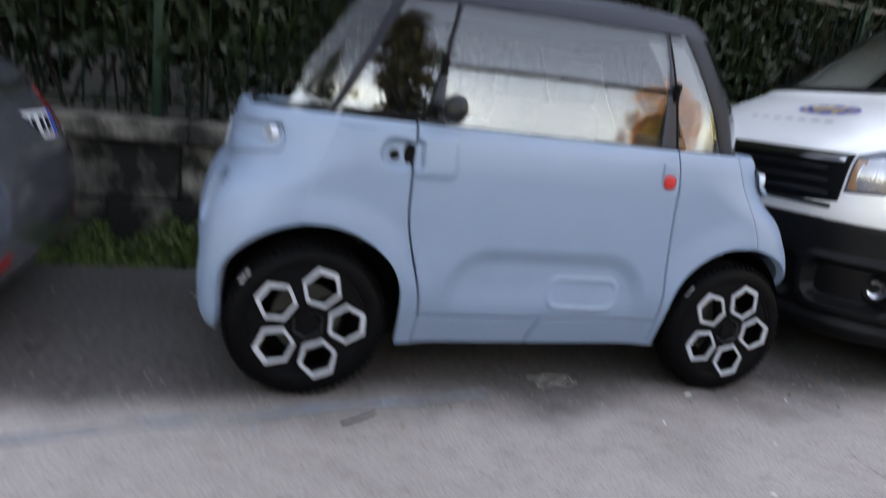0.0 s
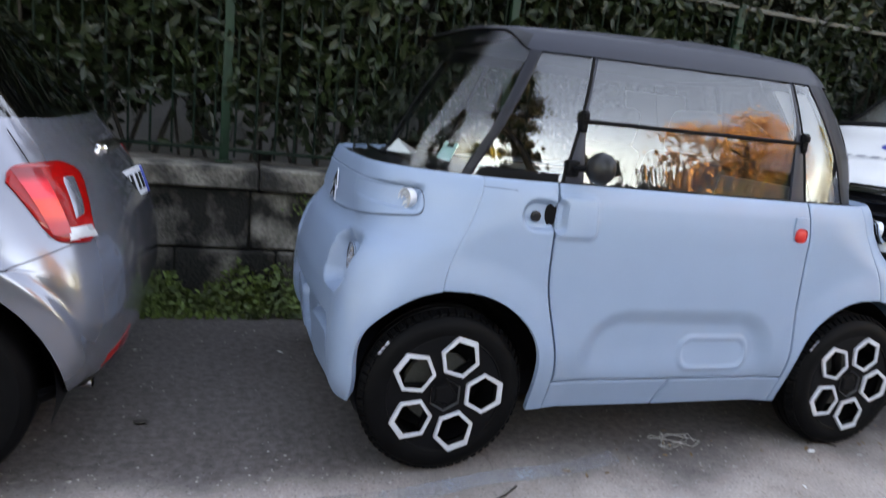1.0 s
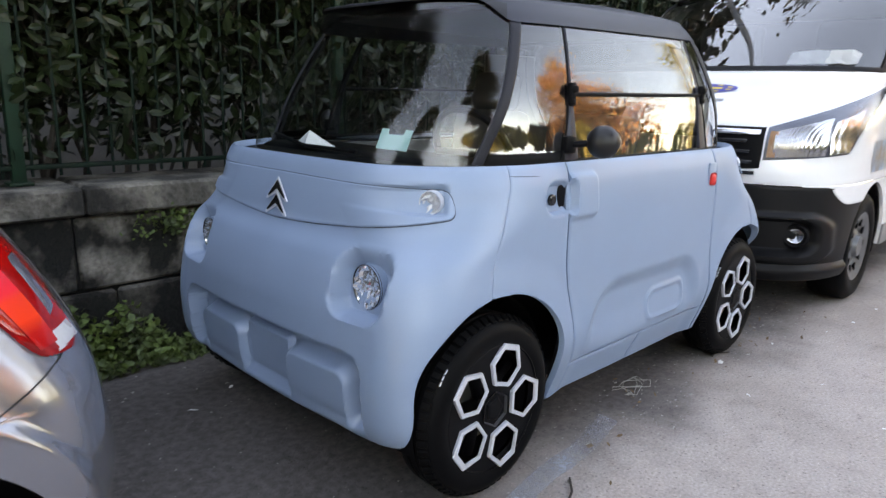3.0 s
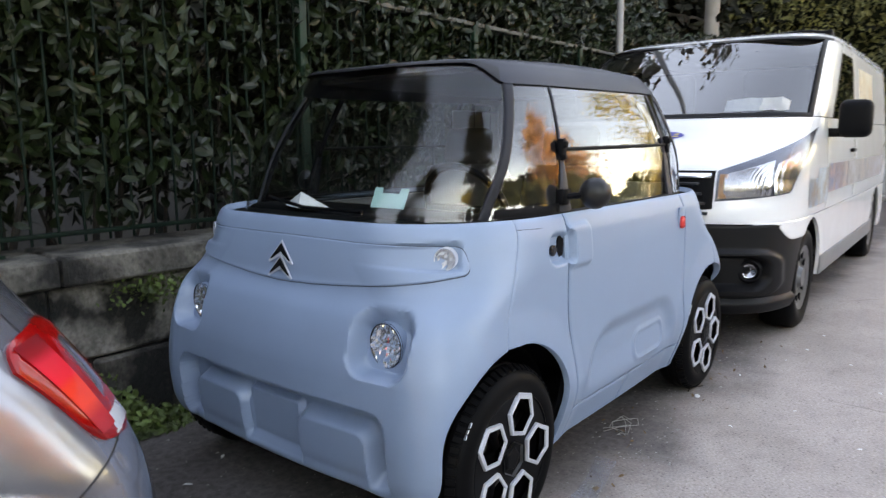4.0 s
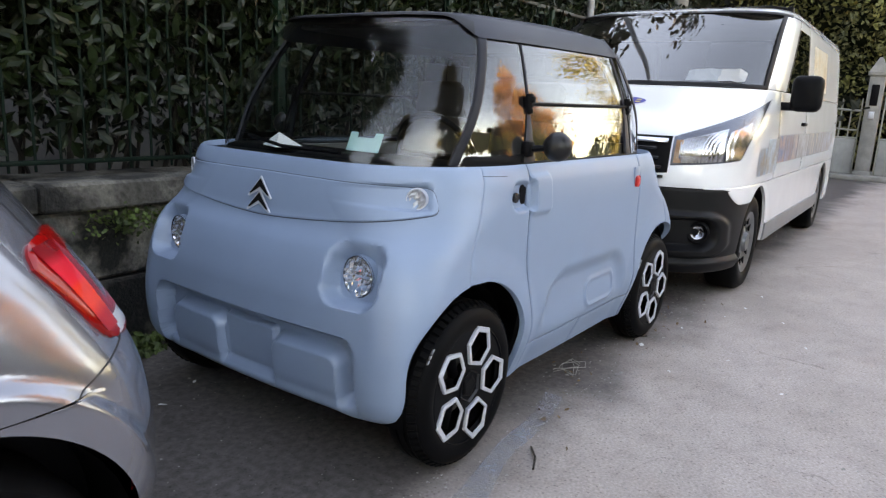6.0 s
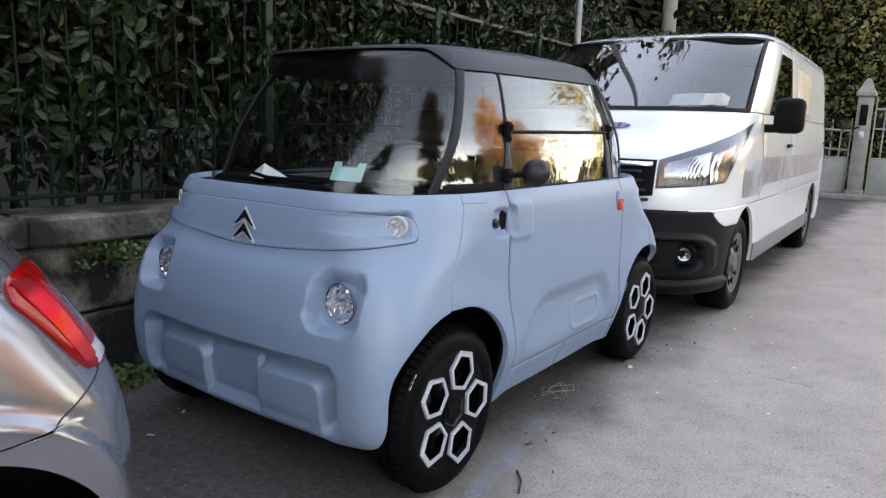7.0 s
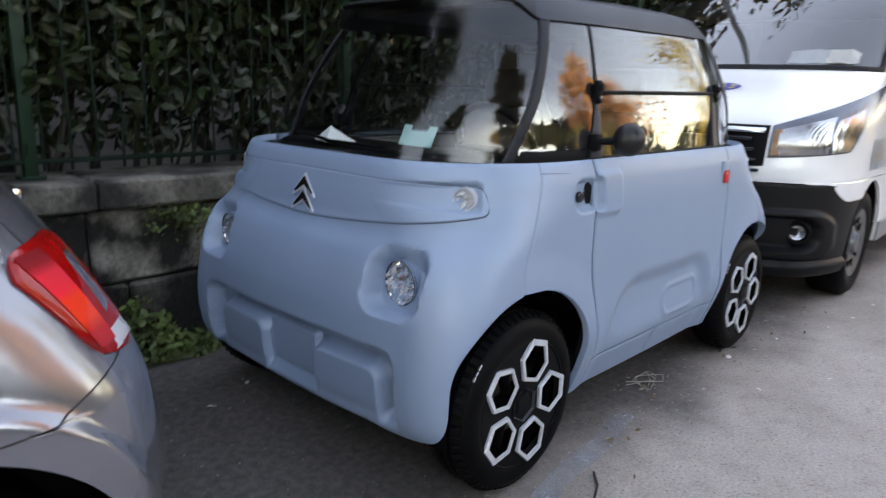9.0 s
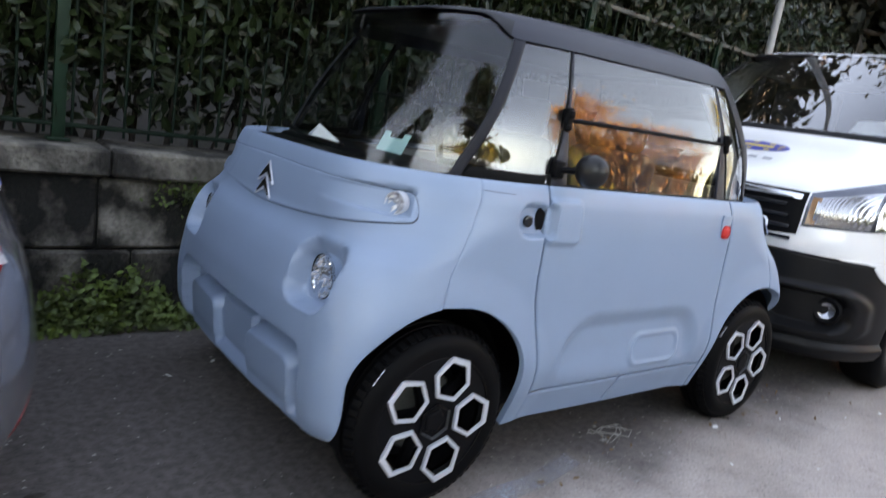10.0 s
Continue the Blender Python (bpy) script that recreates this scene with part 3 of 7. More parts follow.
def build_tree(name, at, height, crown, mat, label, seed, shape="round", leaves=5000, size=0.22, trunk=0.16, bare=0.25, trunk_mat=None, lean=(0, 0, 0.6)):
    rng = np.random.default_rng(seed)
    r = random.Random(seed)
    t = thing(name, pose(*at), label, "tree")
    n = 9
    spine = [(0.12 * height * 0.15 * math.sin(k * 1.3 + seed), 0.1 * height * 0.15 * math.cos(k * 1.7 + seed), height * 0.94 * k / n) for k in range(n + 1)]
    bm = tube(spine, trunk, 10, taper=0.18)
    me = bpy.data.meshes.new("tmp")
    tips = []
    limbs = 26
    for k in range(limbs):
        f = bare + (1 - bare) * k / limbs
        base = Vector(spine[0]).lerp(Vector(spine[-1]), f)
        a = k * 2.4 + r.uniform(-0.3, 0.3)
        if shape == "cone":
            reach, rise = crown * (1.05 - f) * 1.1 + 0.3, -0.15
        else:
            reach, rise = crown * math.sqrt(max(0.05, 1 - (2 * (f - bare) / (1 - bare) - 0.9) ** 2)) * r.uniform(0.7, 1.05), 0.35
        tip = base + Vector((math.cos(a) * reach, math.sin(a) * reach, reach * rise))
        b2 = tube([base, base.lerp(tip, 0.5) + Vector((0, 0, 0.06 * reach)), tip], trunk * 0.32, 6, taper=0.25)
        b2.to_mesh(me)
        b2.free()
        bm.from_mesh(me)
        tips.append((base, tip))
    bpy.data.meshes.remove(me)
    part("trunk", bm, trunk_mat or TWIG, t)
    c = []
    for k in range(leaves):
        b, e = tips[r.randrange(limbs)]
        q = b.lerp(e, 0.25 + 0.85 * math.sqrt(r.random()))
        s = crown * (0.13 if shape == "cone" else 0.2)
        c.append((q.x + r.gauss(0, s), q.y + r.gauss(0, s), q.z + r.gauss(0, s * 0.7)))
    v, f = leaf_cloud(np.array(c), size, size * 0.5, lean, rng, 0.4)
    o = raw_mesh("crown", v, f, mat)
    o.parent = t
    return t


# dark trees in the garden behind the hedge
# the last three stand out of view, added to dim the car's front
for i, (x, y, h, cr) in enumerate(((-5.0, 6.5, 9, 2.6), (-1.5, 7.5, 10, 2.8), (2.2, 6.6, 9, 2.6), (5.5, 7.6, 11, 3.0), (9.0, 6.6, 13, 3.0), (13.2, 5.4, 18, 3.8), (16.5, 6.0, 10, 2.8), (19.5, 3.5, 9, 2.6), (-8.5, 5.5, 12, 3.4), (-12.5, 5.0, 12, 3.4), (-17.0, 5.2, 12, 3.6))):
    build_tree("garden_conifer", (x, y, 0), h, cr, DARK_LEAF, "tall dark evergreen tree with dense drooping boughs", 20 + i, "cone", 5600, 0.29, 0.18, 0.06)

build_tree("laurel_tree", (-3.8, 4.6, 0), 10.5, 3.0, LEAF, "broad dark evergreen tree leaning over the hedge", 48, "round", 16000, 0.17, 0.16, 0.3)

# tall dark trees behind the viewer, added unseen to dim reflections and front light
for i, (x, y, h, cr) in enumerate(((-12.0, -5.6, 14, 4.0), (-17.0, 3.6, 8, 4.0))):
    build_tree("dimming_conifer", (x, y, 0), h, cr, DARK_LEAF, "tall dark evergreen tree added out of view to dim reflected sky", 50 + i, "cone", 8000, 0.42, 0.2, 0.06)

build_tree("street_evergreen", (-0.9, -8.8, 0), 15.0, 2.7, DARK_LEAF, "broad tall dark evergreen tree across the street", 57, "round", 11000, 0.38, 0.24, 0.18)

# street poles by the garden
def build_pole(at, radius, height, mat, label):
    p = thing("street_pole", pose(*at), label, "pole")
    part("shaft", tube([(0, 0, 0), (0, 0, height * 0.5), (0, 0, height)], radius, 16, taper=0.85), mat, p)
    part("collar", tube([(0, 0, 0), (0, 0, 0.25)], radius * 1.25, 16), mat, p)


POLE_MAT = material("galvanised_pole", (0.24, 0.24, 0.25), 0.5, 0.4, 0.2, 6, 90, 0.1)
POLE_TAN = material("concrete_pole", (0.22, 0.20, 0.18), 0.8, 0, 0.2, 6, 90, 0.2)
build_pole((4.72, 1.885, COPE_TOP), 0.034, 7, POLE_MAT, "thin grey galvanised pole standing on the wall coping")
build_pole((9.5, 2.59, 0), 0.115, 9, POLE_TAN, "thick pale concrete utility pole behind the railing")


# ---- the small electric car ----
AMI_Y, AMI_SUM = 0.69, 1.69
HUB_F, HUB_R, HUB_Z, ARCH = 0.0, 1.73, 0.2785, 0.346
ami_front = profile((0.13, -0.24), (0.205, -0.325), (0.235, -0.362), (0.3, -0.382), (0.45, -0.392), (0.56, -0.390), (0.66, -0.372), (0.73, -0.345), (0.785, -0.300), (0.82, -0.286), (0.9, -0.276), (0.965, -0.262), (1.0, -0.248))
ami_half = profile((0.13, 0.66), (0.19, 0.683), (0.3, 0.697), (0.5, 0.702), (0.82, 0.702), (0.92, 0.694), (0.975, 0.678), (1.01, 0.655))
ami_corner = profile((0.13, 6.0), (0.45, 6.0), (0.65, 5.2), (0.8, 4.2), (0.9, 3.6), (1.01, 3.3))
cabin_front = profile((0.98, -0.215), (1.02, -0.20), (1.2, -0.085), (1.34, 0.005), (1.43, 0.062), (1.485, 0.105))
cabin_half = profile((0.98, 0.662), (1.02, 0.652), (1.2, 0.605), (1.34, 0.552), (1.43, 0.508), (1.485, 0.462))
cabin_corner = profile((0.98, 3.1), (1.02, 3.2), (1.2, 4.3), (1.34, 4.6), (1.46, 4.4))


class Pod(Shell):
    """A skin whose two bows meet at its middle."""

    def ring(self, z):
        self.front_bow = self.rear_bow = (self.rear(z) - self.front(z)) / 2
        return Shell.ring(self, z)

    def row(self, z, xa, xb, f):
        p = Shell.row(self, z, xa, xb, f)
        p[:, 2] += 0.018 * np.clip((p[:, 0] - 0.25) / 1.1, -0.3, 1.1) * np.clip((z - 1.0) / 0.4, 0, 1) ** 1.5
        return p


class Hull(Shell):
    """A boxy skin with rounded corners."""

    def ring(self, z):
        key = round(z, 4)
        if key not in self.kept:
            self.kept[key] = self.rounded(z, corner_x(z), corner_y(z), 0.05, 0.022, 2.25)
        return self.kept[key]


corner_x = profile((0.13, 0.15), (0.45, 0.16), (0.58, 0.18), (0.68, 0.22), (0.76, 0.30), (0.83, 0.40), (0.9, 0.48), (1.01, 0.50))
corner_y = profile((0.13, 0.15), (0.45, 0.16), (0.58, 0.18), (0.68, 0.22), (0.76, 0.28), (0.83, 0.36), (0.9, 0.41), (1.01, 0.42))
AMI = Hull(AMI_Y, ami_front, lambda z: AMI_SUM - 0.025 - ami_front(z), ami_half, ami_corner, 1, 1)
CABIN = Pod(AMI_Y, cabin_front, lambda z: AMI_SUM - cabin_front(z), cabin_half, cabin_corner, 1, 1)

car = thing("electric_microcar", pose(0, 0, 0), "small boxy matte blue-grey electric microcar parked by the wall", "car")


def arch_x(z, hub, side):
    """The wheel opening's edge at height z before (-1) or behind (+1) the hub."""
    q = ARCH ** 2 - (max(z, 0.285) - 0.285) ** 2
    tuck = (0.135 if (side < 0) == (hub < 0.5) else 0.075) * smooth_step((0.52 - z) / 0.22)
    return hub + side * math.sqrt(max(q, 0.0)) * (1 - float(tuck))


def flare(x, y, z):
    d = np.zeros_like(x)
    side = smooth_step((0.35 - np.minimum(np.abs(y), np.abs(2 * AMI_Y - y))) / 0.25)
    for hub in (HUB_F, HUB_R):
        r = np.hypot(x - hub, z - 0.285)
        d += 0.014 * (1 - smooth_step((r - ARCH) / 0.12)) * side
    # the sides between the wheels draw in towards the sill
    between = smooth_step((x - HUB_F - 0.1) / 0.15) * smooth_step((HUB_R - 0.1 - x) / 0.15)
    d -= 0.052 * smooth_step((0.44 - z) / 0.27) * side * between
    return d


LAMP_YS = (0.233, 2 * AMI_Y - 0.233)


BROW_LAMP = AMI.row(0.896, -9, 1.0, np.linspace(0, 1, 600))
BROW_LAMP = BROW_LAMP[int(np.argmin(np.abs(BROW_LAMP[:, 1] - 0.128)))]


def lamp_dish(x, y, z, grow):
    """A dish round each brow lamp, running out towards the middle."""
    yn = np.minimum(y, 2 * AMI_Y - y)
    s = np.hypot(np.minimum(x, AMI_SUM - x) - BROW_LAMP[0], yn - BROW_LAMP[1]) * np.where(yn >= BROW_LAMP[1], 1, -1)
    half = grow + 0.036 * (1 - 0.35 * np.clip(s / 0.30, 0, 1))
    return smooth_step(0.5 - (np.abs(z - 0.899) - half) / 0.014) * smooth_step((s + 0.052 + grow) / 0.016) * (1 - smooth_step((s - grow) / 0.30))


def face_push(x, y, z):
    foot = smooth_step((z - 0.215) / 0.05)
    d = flare(x, y, z) - 0.020 * lamp_dish(x, y, z, 0.004)
    front = smooth_step((np.abs(x - AMI_SUM / 2) - 0.97) / 0.08)
    for cy in LAMP_YS:
        d -= 0.064 * round_box(y, z, AMI_Y + (cy - AMI_Y) * 1.024, 0.669, 0.092, 0.086, 0.05, 0.028) * front
    d -= 0.068 * round_box(y, z, AMI_Y, 0.29, 0.508, 0.190, 0.06, 0.013) * front * foot
    d -= 0.022 * round_box(y, z, AMI_Y, 0.466, 0.485, 0.010, 0.008, 0.010) * front
    for cy in (0.405, 2 * AMI_Y - 0.405):
        d += 0.054 * round_box(y, z, cy, 0.23, 0.152, 0.185, 0.05, 0.034) * front * foot
    d += 0.024 * round_box(y, z, AMI_Y, 0.235, 0.128, 0.195, 0.015, 0.014) * front * foot
    return d


def seam_front(z):
    if z < 0.285 + ARCH - 0.002:
        return min(arch_x(z, HUB_F, -1), -0.05)
    return -0.05 + 0.115 * smooth_step((z - 0.62) / 0.38)


zs_low = np.concatenate([np.linspace(0.205, 0.5, 84), np.linspace(0.505, 0.632, 34), np.linspace(0.637, 0.80, 24), np.linspace(0.808, 0.992, 26)])


def lift_corners(q):
    """Raises the panel's lower edge towards its corners."""
    q[:, :, 2] += 0.030 * smooth_step((np.abs(q[:, :, 1] - AMI_Y) - 0.42) / 0.22) * np.clip((0.34 - q[:, :, 2]) / 0.16, 0, 1)
    return q


g = lift_corners(AMI.whole_front(AMI.grid(zs_low, -9, seam_front, 118)))
skin("front_panel", g, PAINT_BLUE, car, push=face_push, lip=0.03, roll=0.0018)
g = AMI.whole_rear(AMI.grid(zs_low, lambda z: AMI_SUM + 0.04 - seam_front(z) if z >= 0.285 + ARCH - 0.002 else max(arch_x(z, HUB_R, 1), HUB_R + 0.05), 9, 110))
g = lift_corners(g)
skin("rear_panel", g, PAINT_BLUE, car, push=face_push, lip=0.03, roll=0.0018)


def door_front(z):
    return 0.315 + 0.075 * smooth_step((0.72 - z) / 0.42) + 0.008 * smooth_step((z - 0.85) / 0.15)


def door_rear(z):
    return 1.362 + 0.012 * smooth_step((0.8 - z) / 0.5) - 0.012 * smooth_step((z - 0.85) / 0.15)


def handle_recess(x, y, z):
    d = flare(x, y, z)
    d -= 0.026 * round_box(x, z, 0.262, 0.885, 0.062, 0.046, 0.044, 0.018)
    return d


def door_push(x, y, z):
    d = flare(x, y, z)
    d -= 0.026 * round_box(x, z, 0.88, 0.335, 0.385, 0.215, 0.15, 0.075) * smooth_step((z - 0.315) / 0.13)
    pad = round_box(x, z, 1.035, 0.412, 0.155, 0.066, 0.055, 0.02)
    d += 0.007 * pad - 0.0055 * round_box(x, z, 1.035, 0.412, 0.138, 0.05, 0.044, 0.016)
    d += 0.012 * round_box(x, z, 0.385, 0.885, 0.075, 0.068, 0.025, 0.022)
    d -= 0.025 * round_box(x, z, 0.315, 0.885, 0.028, 0.05, 0.02, 0.012)
    return d


for far in (False, True):
    turn = AMI.flip if far else (lambda q: q)
    zs = np.concatenate([np.linspace(0.18, 0.5, 44), np.linspace(0.505, 0.632, 34), np.linspace(0.637, 0.992, 64)])
    g = AMI.grid(zs, lambda z: (seam_front(z) + 0.0012) if z >= 0.285 + ARCH - 0.002 else max(arch_x(z, HUB_F, 1), -0.045), lambda z: door_front(z) - 0.0085, 56)
    skin("front_wing", turn(g), PAINT_BLUE, car, push=handle_recess if not far else flare, roll=0.0018)
    g = AMI.grid(np.linspace(0.3105, 0.992, 110), door_front, door_rear, 170)
    door = skin("door", turn(g), PAINT_BLUE, car, push=door_push if not far else flare, lip=0.03)
    zs = np.concatenate([np.linspace(0.18, 0.5, 44), np.linspace(0.505, 0.632, 34), np.linspace(0.637, 0.992, 50)])
    g = AMI.grid(zs, lambda z: door_rear(z) + 0.006, lambda z: (AMI_SUM + 0.0388 - seam_front(z)) if z >= 0.285 + ARCH - 0.002 else min(arch_x(z, HUB_R, -1), HUB_R + 0.04), 56)
    skin("rear_wing", turn(g), PAINT_BLUE, car, push=flare)
    for x0, x1 in ((lambda z: door_front(0.18) - 0.005, lambda z: 0.868 + 0.28 * (z - 0.306)), (lambda z: 0.874 + 0.28 * (z - 0.306), lambda z: door_rear(0.18) + 0.0045)):
        g = AMI.grid(np.linspace(0.18, 0.306, 18), x0, x1, 50)
        skin("sill", turn(g), PAINT_BLUE, car, push=flare, lip=0.012)
    # dark liner behind the panel gaps
    g = AMI.grid(np.linspace(0.66, 0.985, 14), -0.1, 1.8, 50)
    skin("gap_liner", turn(g), SEAM, car, offset=-0.042, lip=0)
    g = AMI.grid(np.linspace(0.20, 0.67, 14), 0.36, 1.36, 40)
    skin("gap_liner", turn(g), SEAM, car, push=lambda x, y, z: -0.045 - 0.03 * smooth_step((0.5 - z) / 0.3), lip=0)
    # wheel wells
    for hub in (HUB_F, HUB_R):
        bm = bmesh.new()
        y0, y1 = (0.05, 0.36) if not far else (2 * AMI_Y - 0.36, 2 * AMI_Y - 0.05)
        arcs = []
        for k in range(29):
            a = math.pi * (k - 2) / 24
            arcs.append([bm.verts.new((hub + 0.287 * math.cos(a), y, 0.285 + 0.334 * math.sin(a))) for y in (y0, y1)])
        for a, b in zip(arcs, arcs[1:]):
            bm.faces.new((a[0], b[0], b[1], a[1]))
        inner = [a[1 if not far else 0] for a in arcs]
        bm.faces.new(inner)
        part("wheel_well", bm, BLACK, car)

part("floor_pan", box((1.34, 1.06, 0.10), (0.865, AMI_Y, 0.24), 0.02), BLACK, car)
part("floor_pan", box((0.5, 0.68, 0.26), (0.0, AMI_Y, 0.33), 0.03), BLACK, car)
part("floor_pan", box((0.5, 0.68, 0.26), (AMI_SUM + 0.0, AMI_Y, 0.33), 0.03), BLACK, car)

# brow plates with the small upper lamps
BROW_END = -0.112


def brow_round(f):
    """How far the plate's corners are rounded off."""
    u = min(1.0, max(0.0, (f - 0.955) / 0.045))
    return 0.030 * (1 - math.sqrt(max(0.0, 1 - u * u)))


def brow_low(f):
    return 0.792 + 0.062 * f ** 1.6 + brow_round(f)


def brow_high(f):
    return 0.937 - 0.006 * f - brow_round(f)


def brow_push(x, y, z):
    """Proud towards its lower edge."""
    return 0.004 * smooth_step((0.93 - z) / 0.10) - 0.013 * lamp_dish(x, y, z, 0.0)


def brow_field(grow):
    low, high = (lambda f: brow_low(f) - grow), (lambda f: brow_high(f) + grow)
    return AMI.whole_front(AMI.field(low, high, -9, BROW_END + grow, 40, 130))


def to_tail(q):
    q = q[:, ::-1].copy()
    q[:, :, 0] = AMI_SUM - q[:, :, 0]
    return q


for turn in (lambda q: q, to_tail):
    skin("brow_gap", turn(brow_field(0.0016)), SEAM, car, push=lambda x, y, z: -0.014 * lamp_dish(x, y, z, 0.0), offset=0.0010, lip=0.006, roll=0.0)
    skin("brow_plate", turn(brow_field(0.0)), PAINT_BLUE, car, push=brow_push, offset=0.0042, lip=0.010, roll=0.0022)


def disc(radius, depth, dome, steps=36):
    """A round lens facing -y, domed."""
    prof = [(0, -dome)] + [(radius * k / 8, -dome * (1 - (k / 8) ** 2)) for k in range(1, 9)] + [(radius, depth)]
    return lathe(prof, steps)


def facets(radius, depth, cells=9, seed=3):
    """A round dish of small mirrors, each tilted its own way, facing -y."""
    r = random.Random(seed)
    bm = bmesh.new()
    rows = []
    for i in range(cells + 1):
        row = []
        for j in range(cells + 1):
            u, v = -1 + 2 * i / cells, -1 + 2 * j / cells
            x, z = u * math.sqrt(1 - v * v / 2), v * math.sqrt(1 - u * u / 2)
            row.append(bm.verts.new((x * radius, depth * (1 - 1.1 * (x * x + z * z)) + 0.05 * z * radius + r.uniform(-0.0046, 0.0046), z * radius)))
        rows.append(row)
    for i in range(cells):
        for j in range(cells):
            a, b, c, d = rows[i][j], rows[i + 1][j], rows[i + 1][j + 1], rows[i][j + 1]
            bm.faces.new((a, b, c))
            bm.faces.new((a, c, d))
    return bm


def facing(p, n, up=Vector((0, 0, 1))):
    """A pose at p whose -y looks along n."""
    y = -Vector(n).normalized()
    x = y.cross(up).normalized()
    z = x.cross(y)
    return Matrix(((x.x, y.x, z.x, p[0]), (x.y, y.y, z.y, p[1]), (x.z, y.z, z.z, p[2]), (0, 0, 0, 1)))


def on_skin(shell, z, x=None, y=None):
    """A point of the skin and its outward normal, by x on the near side or by y on the front."""
    xs, ys, s = shell.ring(z)

    def at(zz):
        a, b, q = shell.ring(zz)
        if x is not None:
            return Vector((x, float(np.interp(x, a + np.arange(len(a)) * 1e-9, b)), zz))
        k = len(b) // 2
        yy = b[:k][::-1]
        return Vector((float(np.interp(min(y, 2 * shell.yc - y), yy, a[:k][::-1])), y, zz))
    p, up = at(z), at(z + 0.01) - at(z - 0.01)
    if x is not None:
        q = Vector((x + 0.01, float(np.interp(x + 0.01, xs + np.arange(len(xs)) * 1e-9, ys)), z)) - p
    else:
        k = len(ys) // 2
        q = Vector((float(np.interp(min(y - 0.01, 2 * shell.yc - y + 0.01), ys[:k][::-1], xs[:k][::-1])), y - 0.01, z)) - p
    return p, q.cross(up).normalized()


for back in (False, True):
    for cy in LAMP_YS:
        p, n = on_skin(AMI, 0.655, y=cy)
        n = Vector((-1, n.y * 0.25, -0.02)).normalized()
        p = p + Vector((0.055, 0, 0.004))
        if back:
            p.x, n.x = AMI_SUM - p.x, -n.x
        m = facing(p, n)
        lamp = part("headlamp" if not back else "rear_lamp", lathe([(0.0, 0.026), (0.045, 0.022), (0.062, 0.004), (0.0635, -0.003), (0.0655, -0.002), (0.066, 0.03)], 40), PAINT_BLUE, car, "round headlamp with faceted reflector in a recess")
        lamp.matrix_local = m @ Matrix.Diagonal((0.90, 1, 1.0, 1))
        refl = part("reflector", facets(0.0625, 0.008, 13), LAMP_SILVER if not back else TAIL_RED, lamp, "bright faceted reflector", smooth=False)
        part("lens", disc(0.063, 0.0, 0.012), LENS, lamp)
        part("rim", lathe([(0.0625, 0.006), (0.0630, -0.004), (0.0648, -0.0045), (0.0658, 0.004)], 40), BLACK_GLOSS, lamp, "thin black rim")
    for sgn in (1, -1):
        cy = AMI_Y - sgn * (AMI_Y - 0.128)
        p, n = on_skin(AMI, 0.896, y=cy if sgn == 1 else cy)
        n = Vector((n.x, n.y, 0)).normalized()
        n = (n + Vector((-0.9, 0, 0))).normalized()
        p = p + n * 0.001
        if back:
            p.x, n.x = AMI_SUM - p.x, -n.x
        lamp = part("marker_lamp", lathe([(0.029, 0.02), (0.029, -0.003), (0.032, -0.004), (0.034, 0.02)], 32), HEX_WHITE, car, "small round clear marker lamp in the brow")
        lamp.matrix_local = facing(p, n)
        part("reflector", facets(0.029, 0.006, 7, 5), LAMP_CLEAR if not back else TAIL_RED, lamp, "pale faceted reflector", smooth=False)
        part("lens", disc(0.029, 0.0, 0.005), LENS, lamp)

# badge: two chevrons
def chevron(w, h, thick, grow, depth):
    bm = bmesh.new()
    out = [(-w / 2 - grow, -h / 2 - grow), (0, h / 2 - thick * 0.0 + grow), (w / 2 + grow, -h / 2 - grow), (w / 2 + grow - thick * 0.15, -h / 2 - thick * 0.1 - grow), (0, h / 2 - thick - grow), (-w / 2 - grow + thick * 0.15, -h / 2 - thick * 0.1 - grow)]
    f = [bm.verts.new((x, 0, z)) for x, z in out]
    b = [bm.verts.new((x * 0.96, -depth, z)) for x, z in out]
    bm.faces.new((b[0], b[1], b[4], b[5]))
    bm.faces.new((b[1], b[2], b[3], b[4]))
    for i in range(6):
        bm.faces.new((f[i], f[(i + 1) % 6], b[(i + 1) % 6], b[i]))
    return bm


p, n = on_skin(AMI, 0.862, y=AMI_Y)
m = facing((p.x - 0.0115, p.y, p.z), (-1, 0, 0.14))
for dz in (0.022, -0.024):
    c = part("badge_chevron", chevron(0.112, 0.06, 0.036, 0.005, 0.004), HEX_WHITE, car, "chrome-edged chevron badge", smooth=False)
    c.matrix_local = m @ pose(0, 0, dz)
    part("chevron_inlay", chevron(0.100, 0.052, 0.028, 0.0, 0.006), BLACK_GLOSS, c, "black inlay", smooth=False)


# cabin: glass, pillars and roof
def pillar_front(z):
    return 0.034 + (z - 1.0) * 0.515


def window_a(z):
    return 0.345 + (z - 1.0) * 0.285


def window_b(z):
    return 1.365 - (z - 1.0) * 0.12


def pillar_rear(z):
    return AMI_SUM - pillar_front(z)


